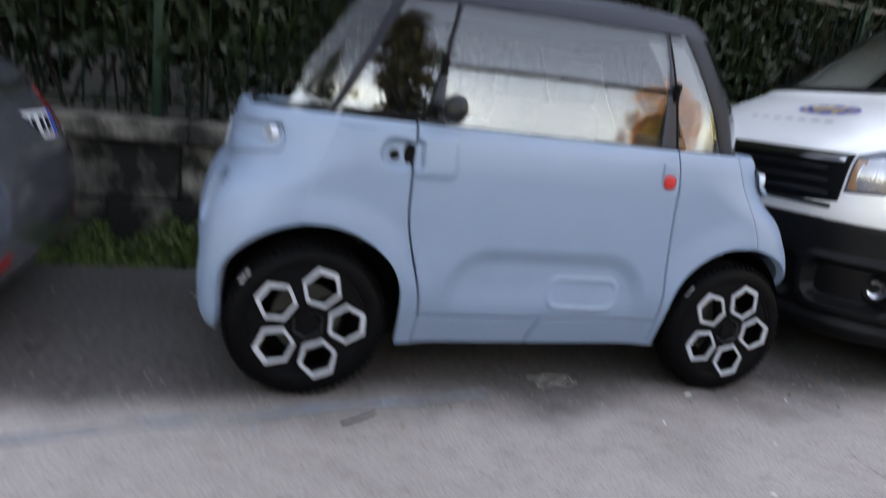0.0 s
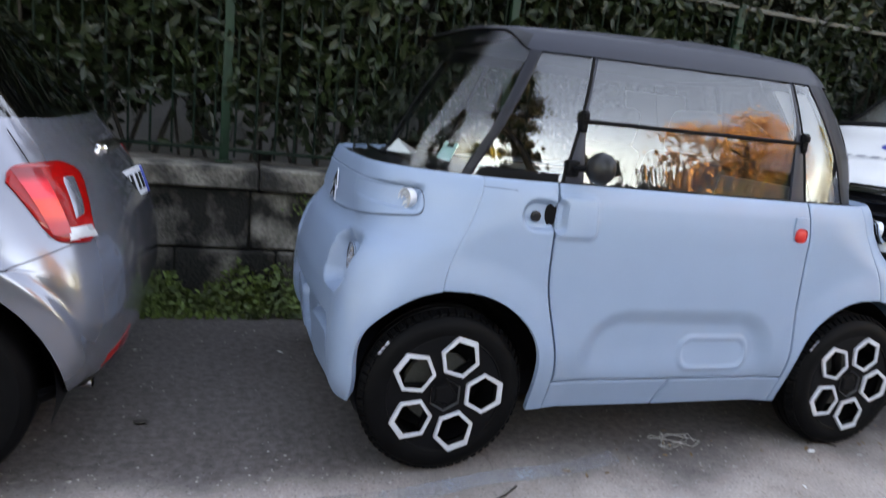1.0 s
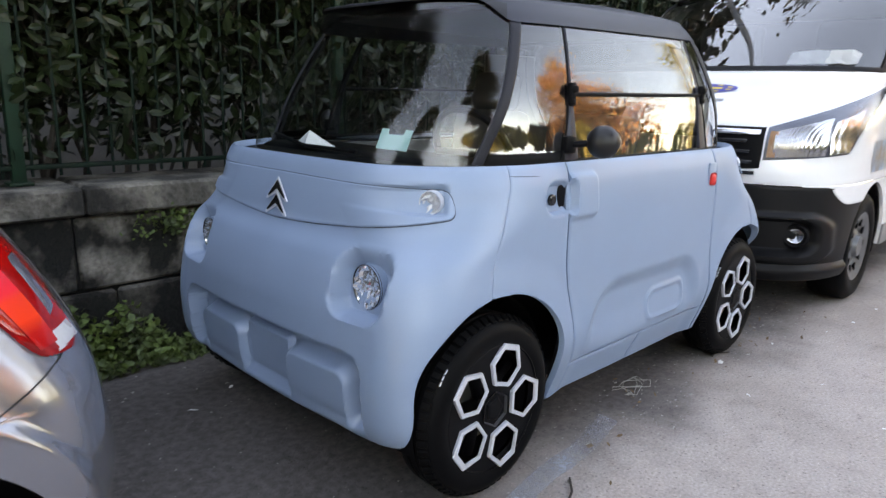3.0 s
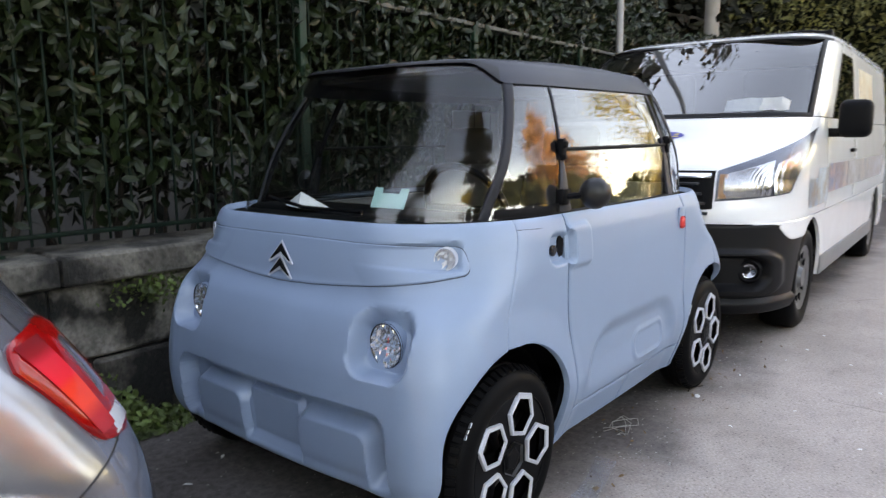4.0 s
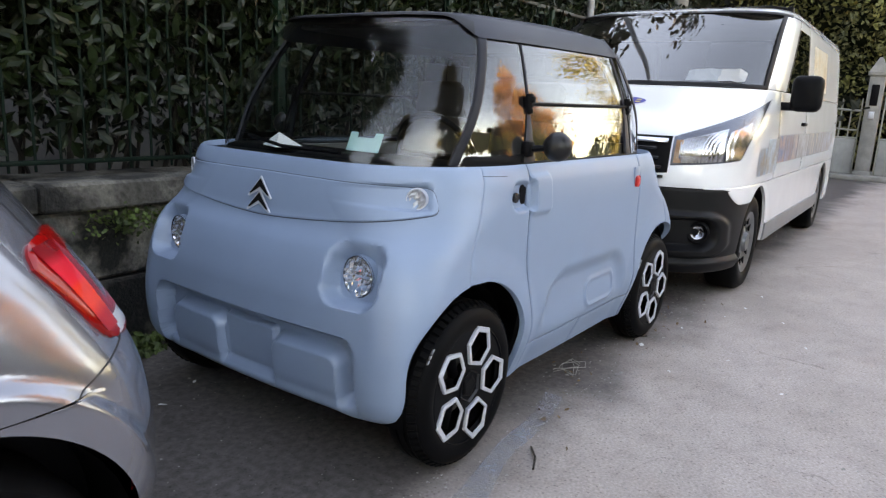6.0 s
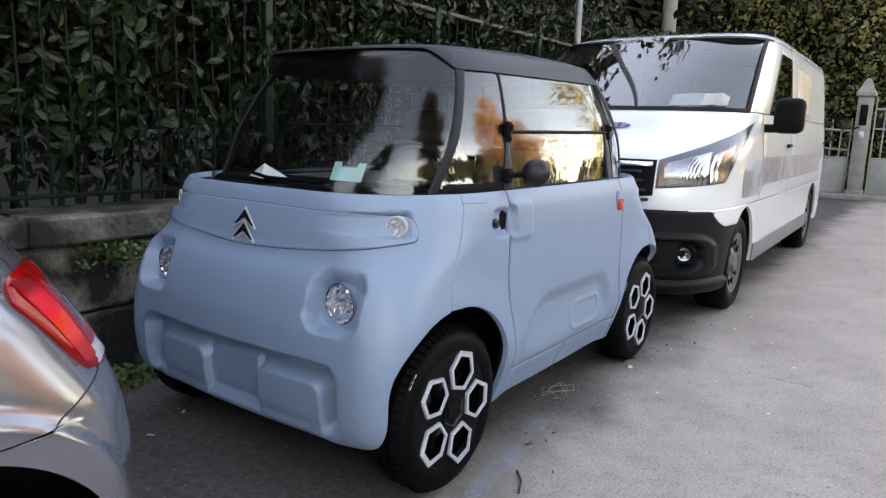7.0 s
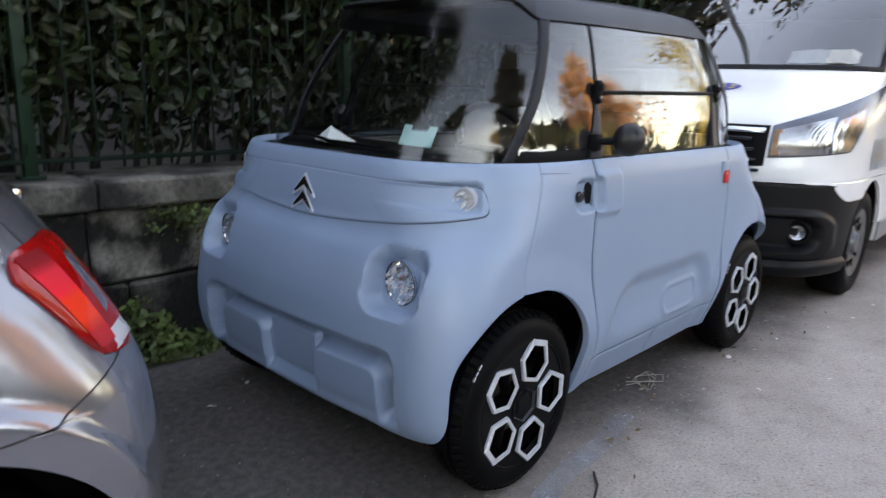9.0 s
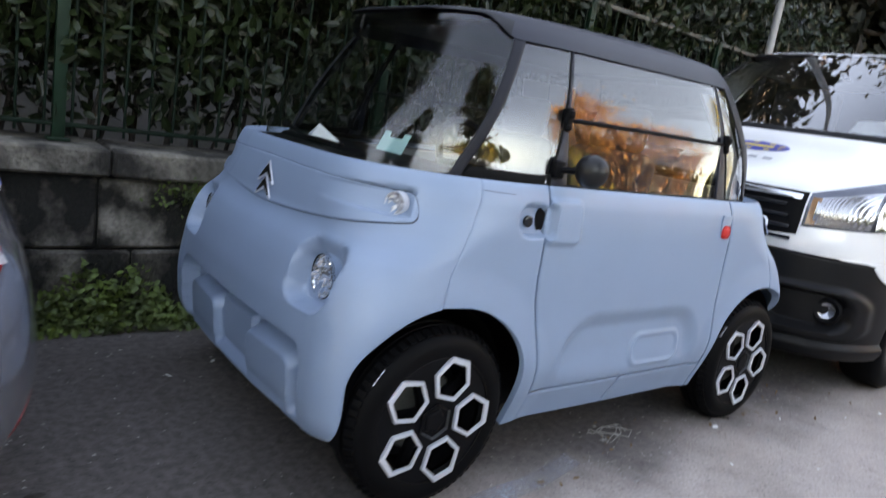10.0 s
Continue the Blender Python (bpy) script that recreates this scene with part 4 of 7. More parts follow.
ZG = np.linspace(0.985, 1.408, 30)
skin("windscreen", CABIN.whole_front(CABIN.grid(np.linspace(0.985, 1.478, 34), -9, lambda z: pillar_front(z), 50)), GLASS, car, lip=0)
skin("rear_window", CABIN.whole_rear(CABIN.grid(np.linspace(0.985, 1.425, 30), lambda z: pillar_rear(z), 9, 50)), GLASS_DARK, car, lip=0)
for far in (False, True):
    turn = CABIN.flip if far else (lambda q: q)
    skin("front_pillar", turn(CABIN.grid(ZG, lambda z: pillar_front(z) - 0.006, lambda z: pillar_front(z) + 0.026 + 0.02 * (z - 1.0), 8)), PILLAR_SHADE, car, offset=0.006, lip=0.012)
    skin("rear_pillar", turn(CABIN.grid(ZG, lambda z: pillar_rear(z) - 0.045, lambda z: pillar_rear(z) + 0.06, 8)), PILLAR_SHADE, car, offset=0.006, lip=0.03)
    skin("quarter_window", turn(CABIN.grid(ZG, lambda z: pillar_front(z) + 0.024, lambda z: window_a(z) - 0.004, 12)), GLASS_DOOR, car, lip=0)
    skin("door_window", turn(CABIN.grid(np.linspace(1.198, 1.408, 16), lambda z: window_a(z) + 0.004, lambda z: window_b(z) - 0.004, 30)), GLASS_DOOR, car, "upper pane of the door window", lip=0)
    skin("flap_window", turn(CABIN.grid(np.linspace(0.985, 1.198, 16), lambda z: window_a(z) + 0.004, lambda z: window_b(z) - 0.004, 30)), GLASS_DOOR, car, "hinged lower flap of the door window", push=lambda x, y, z: -0.02 * (1.198 - z) / 0.21, lip=0)
    skin("quarter_window", turn(CABIN.grid(ZG, lambda z: window_b(z) + 0.004, lambda z: pillar_rear(z) - 0.04, 12)), GLASS_DOOR, car, lip=0)
    # black band on the glass, added for the dark dashboard seen through it
    skin("dash_band", turn(CABIN.grid(np.linspace(0.982, 1.022, 5), lambda z: pillar_front(z) + 0.024, lambda z: window_a(z) - 0.004, 12)), BLACK, car, offset=0.0015, lip=0.004)
    for w in (window_a, window_b):
        skin("window_seal", turn(CABIN.grid(ZG, lambda z: w(z) - 0.006, lambda z: w(z) + 0.006, 3)), BLACK, car, offset=0.003, lip=0.01)
    skin("window_frame", turn(CABIN.grid(ZG, lambda z: window_b(z) - 0.02 - 0.055 * max(0, 1.3 - z) / 0.3, lambda z: window_b(z) - 0.006, 5)), ROOF_GREY, car, offset=0.002, lip=0.01)
    skin("window_frame", turn(CABIN.grid(ZG, lambda z: window_a(z) + 0.006, lambda z: window_a(z) + 0.016 + 0.055 * max(0, 1.2 - z) / 0.2, 5)), ROOF_GREY, car, offset=0.002, lip=0.01)
    skin("belt_seal", turn(CABIN.grid(np.linspace(0.980, 0.996, 3), lambda z: pillar_front(z) + 0.04, lambda z: pillar_rear(z) - 0.05, 50)), BLACK, car, offset=0.002, lip=0.02)


def roof_grid():
    """A shell from the windows' upper edge, which rises over the windscreen, to the crown."""
    zs = np.linspace(1.404, 1.480, 20)
    stack = np.array([CABIN.whole_front(CABIN.grid([z], -9, 9, 120))[0] for z in zs])
    low = 1.404 + 0.066 * smooth_step((0.25 - stack[0, :, 0]) / 0.13)
    rows = []
    for k in np.linspace(0, 1, 7):
        at = (low + (1.480 - low) * k - zs[0]) / (zs[-1] - zs[0]) * (len(zs) - 1)
        i = np.minimum(at.astype(int), len(zs) - 2)
        f = (at - i)[:, None]
        j = np.arange(stack.shape[1])
        rows.append(stack[i, j] * (1 - f) + stack[i + 1, j] * f)
    top = rows[-1]
    mid = np.array([AMI_SUM / 2, AMI_Y, 0])
    for k in np.linspace(0.985, 0.02, 22):
        r = mid + (top - mid) * np.array([k, k, 0])
        r[:, 2] = top[:, 2] + (0.058 + 0.012 * np.clip((r[:, 0] - 0.6) / 0.6, -1, 1)) * (1 - k ** 2.1)
        rows.append(r)
    g = np.array(rows)
    return np.concatenate([g, g[:, :1]], 1)


g = roof_grid()
roof = skin("roof", g, ROOF_GREY, car, "slate grey satin roof shell", offset=0.006, lip=0.0)

run = sorted([j for j in range(g.shape[1]) if g[0, j, 0] < 0.24], key=lambda j: -g[0, j, 1])
skin("screen_header", g[0:5][:, run], SCREEN_BLACK, car, "black glazed upper edge of the windscreen", offset=0.0078, lip=0)

fold = [on_skin(AMI, 0.962 - 0.004 * k / 8, x=0.062 + 0.014 * k)[0] for k in range(9)]
part("panel_fold", tube([(q.x, q.y - 0.0004, q.z) for q in fold], 0.0008, 5), SEAM, car)

# window flap bar and hinges
for far in (False, True):
    y_of = lambda v: v if not far else 2 * AMI_Y - v
    a, na = on_skin(CABIN, 1.195, x=0.405)
    b, nb = on_skin(CABIN, 1.205, x=1.335)
    pts = []
    for k in range(13):
        x = 0.405 + 0.93 * k / 12
        q, nq = on_skin(CABIN, 1.196 + 0.008 * k / 12, x=x)
        pts.append((x, y_of(q.y + nq.y * 0.008), q.z))
    part("flap_bar", tube(pts, 0.0065, 8), BLACK, car)
    for q, h in ((a, 0.075), (b, 0.075)):
        bm = box((0.025, 0.024, h), (q.x, y_of(q.y - 0.009), q.z), 0.007)
        box((0.022, 0.036, 0.026), (q.x, y_of(q.y - 0.012), q.z + 0.016), 0.007, bm=bm)
        box((0.019, 0.030, 0.020), (q.x, y_of(q.y - 0.010), q.z - 0.024), 0.006, bm=bm)
        part("hinge", bm, BLACK, car, "black plastic window hinge")
    # mirror
    c = Vector((0.425, y_of(-0.035), 1.052))
    root, nr = on_skin(CABIN, 1.04, x=0.37)
    root = Vector((root.x, y_of(root.y - 0.006), root.z))
    arm = part("mirror_arm", tube([root, root.lerp(c, 0.5), c], 0.011, 8), BLACK, car)
    part("arm_bracket", box((0.045, 0.03, 0.055), (root.x, root.y, root.z), 0.008), BLACK, arm)
    mir = part("side_mirror", lathe([(0, -0.035), (0.02, -0.033), (0.037, -0.024), (0.050, -0.008), (0.052, 0.004), (0.046, 0.014), (0, 0.018)], 36), BLACK_SATIN, car, "round black door mirror")
    mir.matrix_local = facing((c.x + 0.0, c.y, c.z), Vector((-0.86, -0.5 if not far else 0.5, 0.05)))

# handle, lock and red pull
p, n = on_skin(AMI, 0.885, x=0.255)
lock = part("door_lock", lathe([(0, -0.012), (0.015, -0.012), (0.017, -0.008), (0.023, -0.006), (0.024, 0.004)], 24), BLACK_GLOSS, car, "black key lock in the handle recess")
lock.matrix_local = facing((0.246, p.y + 0.020, 0.880), (0, -1, 0)) @ Matrix.Diagonal((0.75, 0.75, 0.75, 1))
# flat black disc paints the shade under the handle's overhang
gap = part("handle_gap", disc(0.030, 0.006, 0.0), BLACK, car, "black disc in place of the shaded hollow behind the door handle")
gap.matrix_local = facing((0.300, p.y + 0.0225, 0.887), (0, -1, 0)) @ Matrix.Diagonal((0.7, 1, 1.25, 1))
p, n = on_skin(AMI, 0.875, x=1.312)
pull = part("red_pull", box((0.05, 0.024, 0.052), (1.312, p.y - 0.004, 0.872), 0.019, segments=4), RED, car, "bright red moulded door pull tab")
part("pull_recess", box((0.062, 0.008, 0.085), (1.312, p.y + 0.0, 0.895), 0.003), PAINT_BLUE, car)

# wheels


def hexagon(r, turn=0.0):
    return [(r * math.cos(turn + k * math.pi / 3), r * math.sin(turn + k * math.pi / 3)) for k in range(6)]


def build_wheel(at, flip, phase):
    """A tyre, a black cover and five bright hexagon rims; its face looks along -y."""
    w = part("wheel", lathe([(0.176, 0.022), (0.176, 0.14), (0.12, 0.15)], 60), BLACK, car)
    w.matrix_local = at @ (pose(0, 0, 0, 0, 0, 180) if flip else Matrix())
    side = [(0.178, 0.012), (0.186, 0.003), (0.20, -0.004), (0.215, -0.008), (0.232, -0.008), (0.247, -0.003), (0.258, 0.006), (0.2645, 0.013), (0.266, 0.02)]
    tread = [(0.2785, 0.036), (0.2788, 0.05), (0.272, 0.052), (0.272, 0.058), (0.279, 0.06), (0.279, 0.082), (0.272, 0.084), (0.272, 0.09), (0.279, 0.092), (0.2785, 0.118)]
    tail = [(0.2645, 0.14), (0.24, 0.155), (0.2, 0.152), (0.178, 0.142)]
    tyre = part("tyre", lathe(side + tread + tail, 90), RUBBER, w, "black tyre with grooved tread shoulder")
    lug = bmesh.new()
    for k in range(60):
        a = k * math.tau / 60
        m = Matrix.Rotation(-a, 4, "Y") @ Matrix.Translation((0.2705, 0.026, 0)) @ Matrix.Rotation(radians(-30), 4, "Z")
        box((0.013, 0.030, 0.020), (0, 0, 0), 0.002, m, 1, bm=lug)
    part("tread", lug, RUBBER, tyre, smooth=False)
    bm = bmesh.new()
    for a, lh in ((-140, 0.016), (-144, 0.012), (-147.5, 0.014)):
        box((0.022, 0.003, lh), (0, 0, 0), 0.001, Matrix.Rotation(radians(a), 4, "Y") @ Matrix.Translation((0.2685, 0.004, 0)) @ Matrix.Rotation(radians(-48), 4, "Z"), bm=bm)
    part("tyre_label", bm, HEX_WHITE, tyre, "worn white paper label on the tread", smooth=False)
    # cover with five hexagon holes: fan of rings from each hole out to the rim
    rc, hc = 0.197, 0.132
    face_bm = bmesh.new()
    outer = [face_bm.verts.new((rc * math.cos(k * math.tau / 120), 0.0, rc * math.sin(k * math.tau / 120))) for k in range(120)]
    edges = [face_bm.edges.new((outer[k], outer[(k + 1) % 120])) for k in range(120)]
    for h in range(5):
        a = radians(phase + 72 * h)
        loop = [face_bm.verts.new((hc * math.cos(a) + x * math.cos(a) - y * math.sin(a), 0.0, hc * math.sin(a) + x * math.sin(a) + y * math.cos(a))) for x, y in hexagon(0.0605, math.pi / 6)]
        edges += [face_bm.edges.new((loop[k], loop[(k + 1) % 6])) for k in range(6)]
    bmesh.ops.triangle_fill(face_bm, use_beauty=True, use_dissolve=False, edges=edges)
    for f in list(face_bm.faces):
        c = f.calc_center_median()
        for h in range(5):
            a = radians(phase + 72 * h)
            if math.hypot(c.x - hc * math.cos(a), c.z - hc * math.sin(a)) < 0.05 and all(math.hypot(v.co.x - hc * math.cos(a), v.co.z - hc * math.sin(a)) < 0.0610 for v in f.verts):
                face_bm.faces.remove(f)
                break
    cover = part("wheel_cover", face_bm, BLACK, w, "black plastic wheel cover with five hexagon openings", smooth=False)
    part("cover_rim", lathe([(0.193, 0.004), (0.196, -0.005), (0.200, -0.003), (0.204, 0.006)], 80), BLACK, cover)
    for h in range(5):
        a = radians(phase + 72 * h)
        bm = bmesh.new()
        rings = []
        for r_in, grow, yy in ((0.0565, 1.0, -0.005), (0.0580, 1.0, -0.0105), (0.0690, 1.0, -0.0105), (0.0705, 1.0, -0.007), (0.0705, 1.0, 0.002)):
            ring = []
            for x, y in hexagon(r_in, math.pi / 6):
                x2 = x + (0.0065 if x > 0.02 and r_in > 0.06 else 0)
                ring.append(bm.verts.new((x2, yy, y)))
            rings.append(ring)
        for p, q in zip(rings, rings[1:]):
            for k in range(6):
                bm.faces.new((p[k], p[(k + 1) % 6], q[(k + 1) % 6], q[k]))
        hx = part("hexagon_trim", bm, HEX_WHITE, cover, "silver-white hexagon trim", smooth=False)
        hx.matrix_local = Matrix.Translation((hc * math.cos(a), 0, hc * math.sin(a))) @ Matrix.Rotation(-a, 4, "Y")
        tun = bmesh.new()
        r1 = [tun.verts.new((x, -0.008, y)) for x, y in hexagon(0.0575, math.pi / 6)]
        r2 = [tun.verts.new((x, 0.020, y)) for x, y in hexagon(0.040, math.pi / 6)]
        for k in range(6):
            tun.faces.new((r1[k], r1[(k + 1) % 6], r2[(k + 1) % 6], r2[k]))
        tn = part("hexagon_funnel", tun, FUNNEL, cover, smooth=False)
        tn.matrix_local = hx.matrix_local.copy()
    part("hub_cap", lathe([(0, -0.006), (0.03, -0.006), (0.038, -0.004), (0.042, 0.002)], 5), BLACK, cover, smooth=False)
    bm = lathe([(0.03, 0.075), (0.12, 0.07), (0.125, 0.08), (0.125, 0.09)], 40)
    part("brake_disc", bm, FENCE_GREY, w)
    for h in range(5):
        a = radians(phase + 36 + 72 * h)
        box((0.15, 0.02, 0.035), (0, 0, 0), 0.004, Matrix.Rotation(-a, 4, "Y") @ Matrix.Translation((0.09, 0.06, 0)), bm=(spokes := bmesh.new()) if h == 0 else spokes)
    part("steel_spokes", spokes, BLACK, w)
    return w


for hub, ph in ((HUB_F, 0.5), (HUB_R, -5.0)):
    build_wheel(pose(hub, 0.004, HUB_Z), False, ph)
    build_wheel(pose(hub, 2 * AMI_Y - 0.004, HUB_Z), True, ph)

# inside: dashboard, seats, steering wheel, trims
part("dashboard", box((0.24, 1.16, 0.12), (0.10, AMI_Y, 0.93), 0.04, segments=3), BLACK, car)
rim_line = AMI.row(0.975, -9, 0.32, np.linspace(0, 1, 24))
rim_line = [(x + 0.03, AMI_Y - (AMI_Y - y) * 0.93) for x, y, z in rim_line]
shelf = bmesh.new()
pts = [(x, 2 * AMI_Y - y) for x, y in rim_line[::-1]] + rim_line[1:]
up, dn = [shelf.verts.new((x, y, 0.972)) for x, y in pts], [shelf.verts.new((x, y, 0.945)) for x, y in pts]
shelf.faces.new(up)
shelf.faces.new(dn[::-1])
for k in range(len(pts)):
    shelf.faces.new((up[k], dn[k], dn[(k + 1) % len(pts)], up[(k + 1) % len(pts)]))
part("dash_shelf", shelf, BLACK, car)
sw = part("steering_wheel", tube([(0.175 * math.cos(a * math.tau / 32), 0, 0.175 * math.sin(a * math.tau / 32)) for a in range(32)], 0.014, 8, closed=True), BLACK, car)
sw.matrix_local = pose(0.33, 0.42, 0.98, 0, 0, 90) @ pose(0, 0, 0, -25, 0, 0)
part("spoke", box((0.34, 0.02, 0.05), (0, 0.01, 0), 0.008), BLACK, sw)
for sy in (0.42, 0.98):
    st = part("seat", box((0.46, 0.44, 0.12), (0.78, sy, 0.55), 0.05, segments=3), SEAT, car)
    part("backrest", box((0.12, 0.42, 0.56), (1.02, sy, 0.84), 0.05, pose(0, 0, 0, 0, 10, 0), 3), SEAT, st)
    part("headrest", box((0.09, 0.26, 0.18), (1.09, sy, 1.20), 0.04, pose(0, 0, 0, 0, 10, 0), 3), SEAT, st)
for far in (False, True):
    turn = AMI.flip if far else (lambda q: q)
    skin("inner_door_trim", turn(AMI.grid(np.linspace(0.42, 0.985, 12), 0.42, 1.33, 20)), INTERIOR, car, offset=-0.06, lip=0.01)
    turn = CABIN.flip if far else (lambda q: q)
    skin("inner_pillar", turn(CABIN.grid(np.linspace(0.99, 1.38, 12), lambda z: pillar_rear(z) - 0.22, lambda z: pillar_rear(z) + 0.10, 8)), INTERIOR, car, offset=-0.02, lip=0.01)
part("headliner", box((1.20, 0.84, 0.02), (AMI_SUM / 2 + 0.02, AMI_Y, 1.462), 0.008), SEAT, car)
part("rear_bulkhead", box((0.03, 1.16, 0.62), (1.50, AMI_Y, 0.72), 0.012), INTERIOR, car)
part("wiper_blade", tube([(-0.13, 0.95, 1.035), (-0.17, 0.72, 1.012), (-0.165, 0.45, 1.01)], 0.007, 6), BLACK, car)

# card and paper on the dash
bm = box((0.12, 0.004, 0.075), (0, 0, 0.0), 0.0)
card = bmesh.new()
outl = [(-0.08, 0), (0.08, 0), (0.08, 0.075), (0.045, 0.075), (0.04, 0.055), (-0.04, 0.055), (-0.045, 0.075), (-0.08, 0.075)]
fa = [card.verts.new((x, 0, z)) for x, z in outl]
ba = [card.verts.new((x, 0.003, z)) for x, z in outl]
card.faces.new(fa)
card.faces.new(ba[::-1])
for i in range(8):
    card.faces.new((fa[i], ba[i], ba[(i + 1) % 8], fa[(i + 1) % 8]))
bm.free()
c = part("parking_card", card, MINT, smooth=False)
c.matrix_world = pose(0.10, 0.60, 0.995, -25, 0, -90)
tagged(c, "mint green notched parking card on the dashboard", "card")
bm = bmesh.new()
vs = [bm.verts.new(q) for q in ((-0.09, -0.05, 0), (0.08, -0.06, 0.004), (0.10, 0.05, 0.0), (0.0, 0.02, 0.055), (-0.07, 0.06, 0.002))]
for f in ((0, 1, 3), (1, 2, 3), (2, 4, 3), (4, 0, 3)):
    bm.faces.new([vs[i] for i in f])
c = part("crumpled_paper", bm, PAPER, smooth=False)
c.matrix_world = pose(0.02, 0.93, 0.990, 0, 0, 70)
tagged(c, "creased white paper lying on the dashboard", "paper")


# ---- the white panel van ----
LAMP_BOWL = material("grey_lamp_bowl", (0.16, 0.17, 0.20), 0.22, 0.6, 0.15, 30, 150, 0)
VAN_PLASTIC = material("dark_grey_bumper_plastic", (0.005, 0.005, 0.006), 0.46, 0, 0.15, 10, 260, 0.12, 0.0006, gloss=0.2)
RIM_LAMP = material("dull_lamp_reflector", (0.55, 0.55, 0.57), 0.2, 0.9, 0.1, 40, 200, 0)
AMBER = material("amber_lamp_insert", (0.42, 0.20, 0.10), 0.2, 0, 0.2, 20, 80, 0.0, coat=1.0)
VAN_BOW = 1.0
van_front = profile((0.18, 0.12), (0.25, 0.05), (0.4, 0.01), (0.6, 0.0), (0.78, 0.0), (0.9, 0.015), (1.0, 0.03), (1.06, 0.06), (1.11, 0.12), (1.18, 0.24), (1.27, 0.42), (1.34, 0.58), (1.38, 0.64), (1.637, 1.0), (1.869, 1.36), (1.962, 1.58), (2.02, 1.84), (2.05, 2.25))
van_half = profile((0.18, 0.90), (0.3, 0.955), (0.5, 0.965), (1.0, 0.965), (1.2, 0.955), (1.4, 0.935), (1.637, 0.915), (1.869, 0.89), (1.962, 0.868), (2.02, 0.82), (2.05, 0.73))
van_corner = profile((0.18, 3.6), (1.0, 3.8), (1.3, 3.7), (1.45, 3.8), (1.87, 4.1), (2.05, 4.3))
VAN_LONG, VAN_HUB_F, VAN_HUB_R, VAN_ARCH, VAN_R = 5.3, 0.95, 4.43, 0.372, 0.335
VAN = Shell(0.0, van_front, lambda z: VAN_LONG - 0.12 * max(0.0, z - 1.0), van_half, van_corner, VAN_BOW, 0.3)
van = thing("panel_van", pose(2.28, 0.788, 0, 0, 0, 1.1), "white panel van with black bumper and blue roundel on the bonnet", "van")


def van_arch(z, hub, side):
    return hub + side * math.sqrt(max(VAN_ARCH ** 2 - (max(z, 0.36) - 0.36) ** 2, 0.0))


VAN_BELT, VAN_BLACK = 1.37, 0.75
zs = np.concatenate([np.linspace(0.2, 0.5, 30), np.linspace(0.51, VAN_BLACK - 0.008, 26)])


def bumper_push(x, y, z):
    d = np.zeros_like(x)
    for sy in (-1, 1):
        d += 0.024 * round_box(y, z, sy * 0.70, 0.460, 0.215, 0.135, 0.09, 0.03)
        d -= 0.062 * round_box(y, z, sy * 0.70, 0.470, 0.160, 0.092, 0.07, 0.03)
    d -= 0.05 * round_box(y, z, 0, 0.46, 0.46, 0.10, 0.04, 0.03)
    d += 0.030 * smooth_step((0.315 - z) / 0.03) * smooth_step((z - 0.21) / 0.03)
    return d


skin("bumper", VAN.whole_front(VAN.grid(zs, -9, lambda z: van_arch(z, VAN_HUB_F, -1), 110)), VAN_PLASTIC, van, "unpainted black plastic bumper", push=bumper_push, lip=0.03)
def bumper_corner(cols=60, rows=14):
    """The white wing's lower edge, dipping over the black bumper towards the wheel."""
    out = np.zeros((rows, cols, 3))
    for c, f in enumerate(np.linspace(0.50, 1.0, cols)):
        low = VAN_BLACK - 0.004 - 0.105 * float(smooth_step((f - 0.56) / 0.30))
        for r, k in enumerate(np.linspace(0, 1, rows)):
            z = low + (VAN_BLACK + 0.002 - low) * k
            out[r, c] = VAN.row(z, -9, van_arch(z, VAN_HUB_F, -1), [f])[0]
    return out


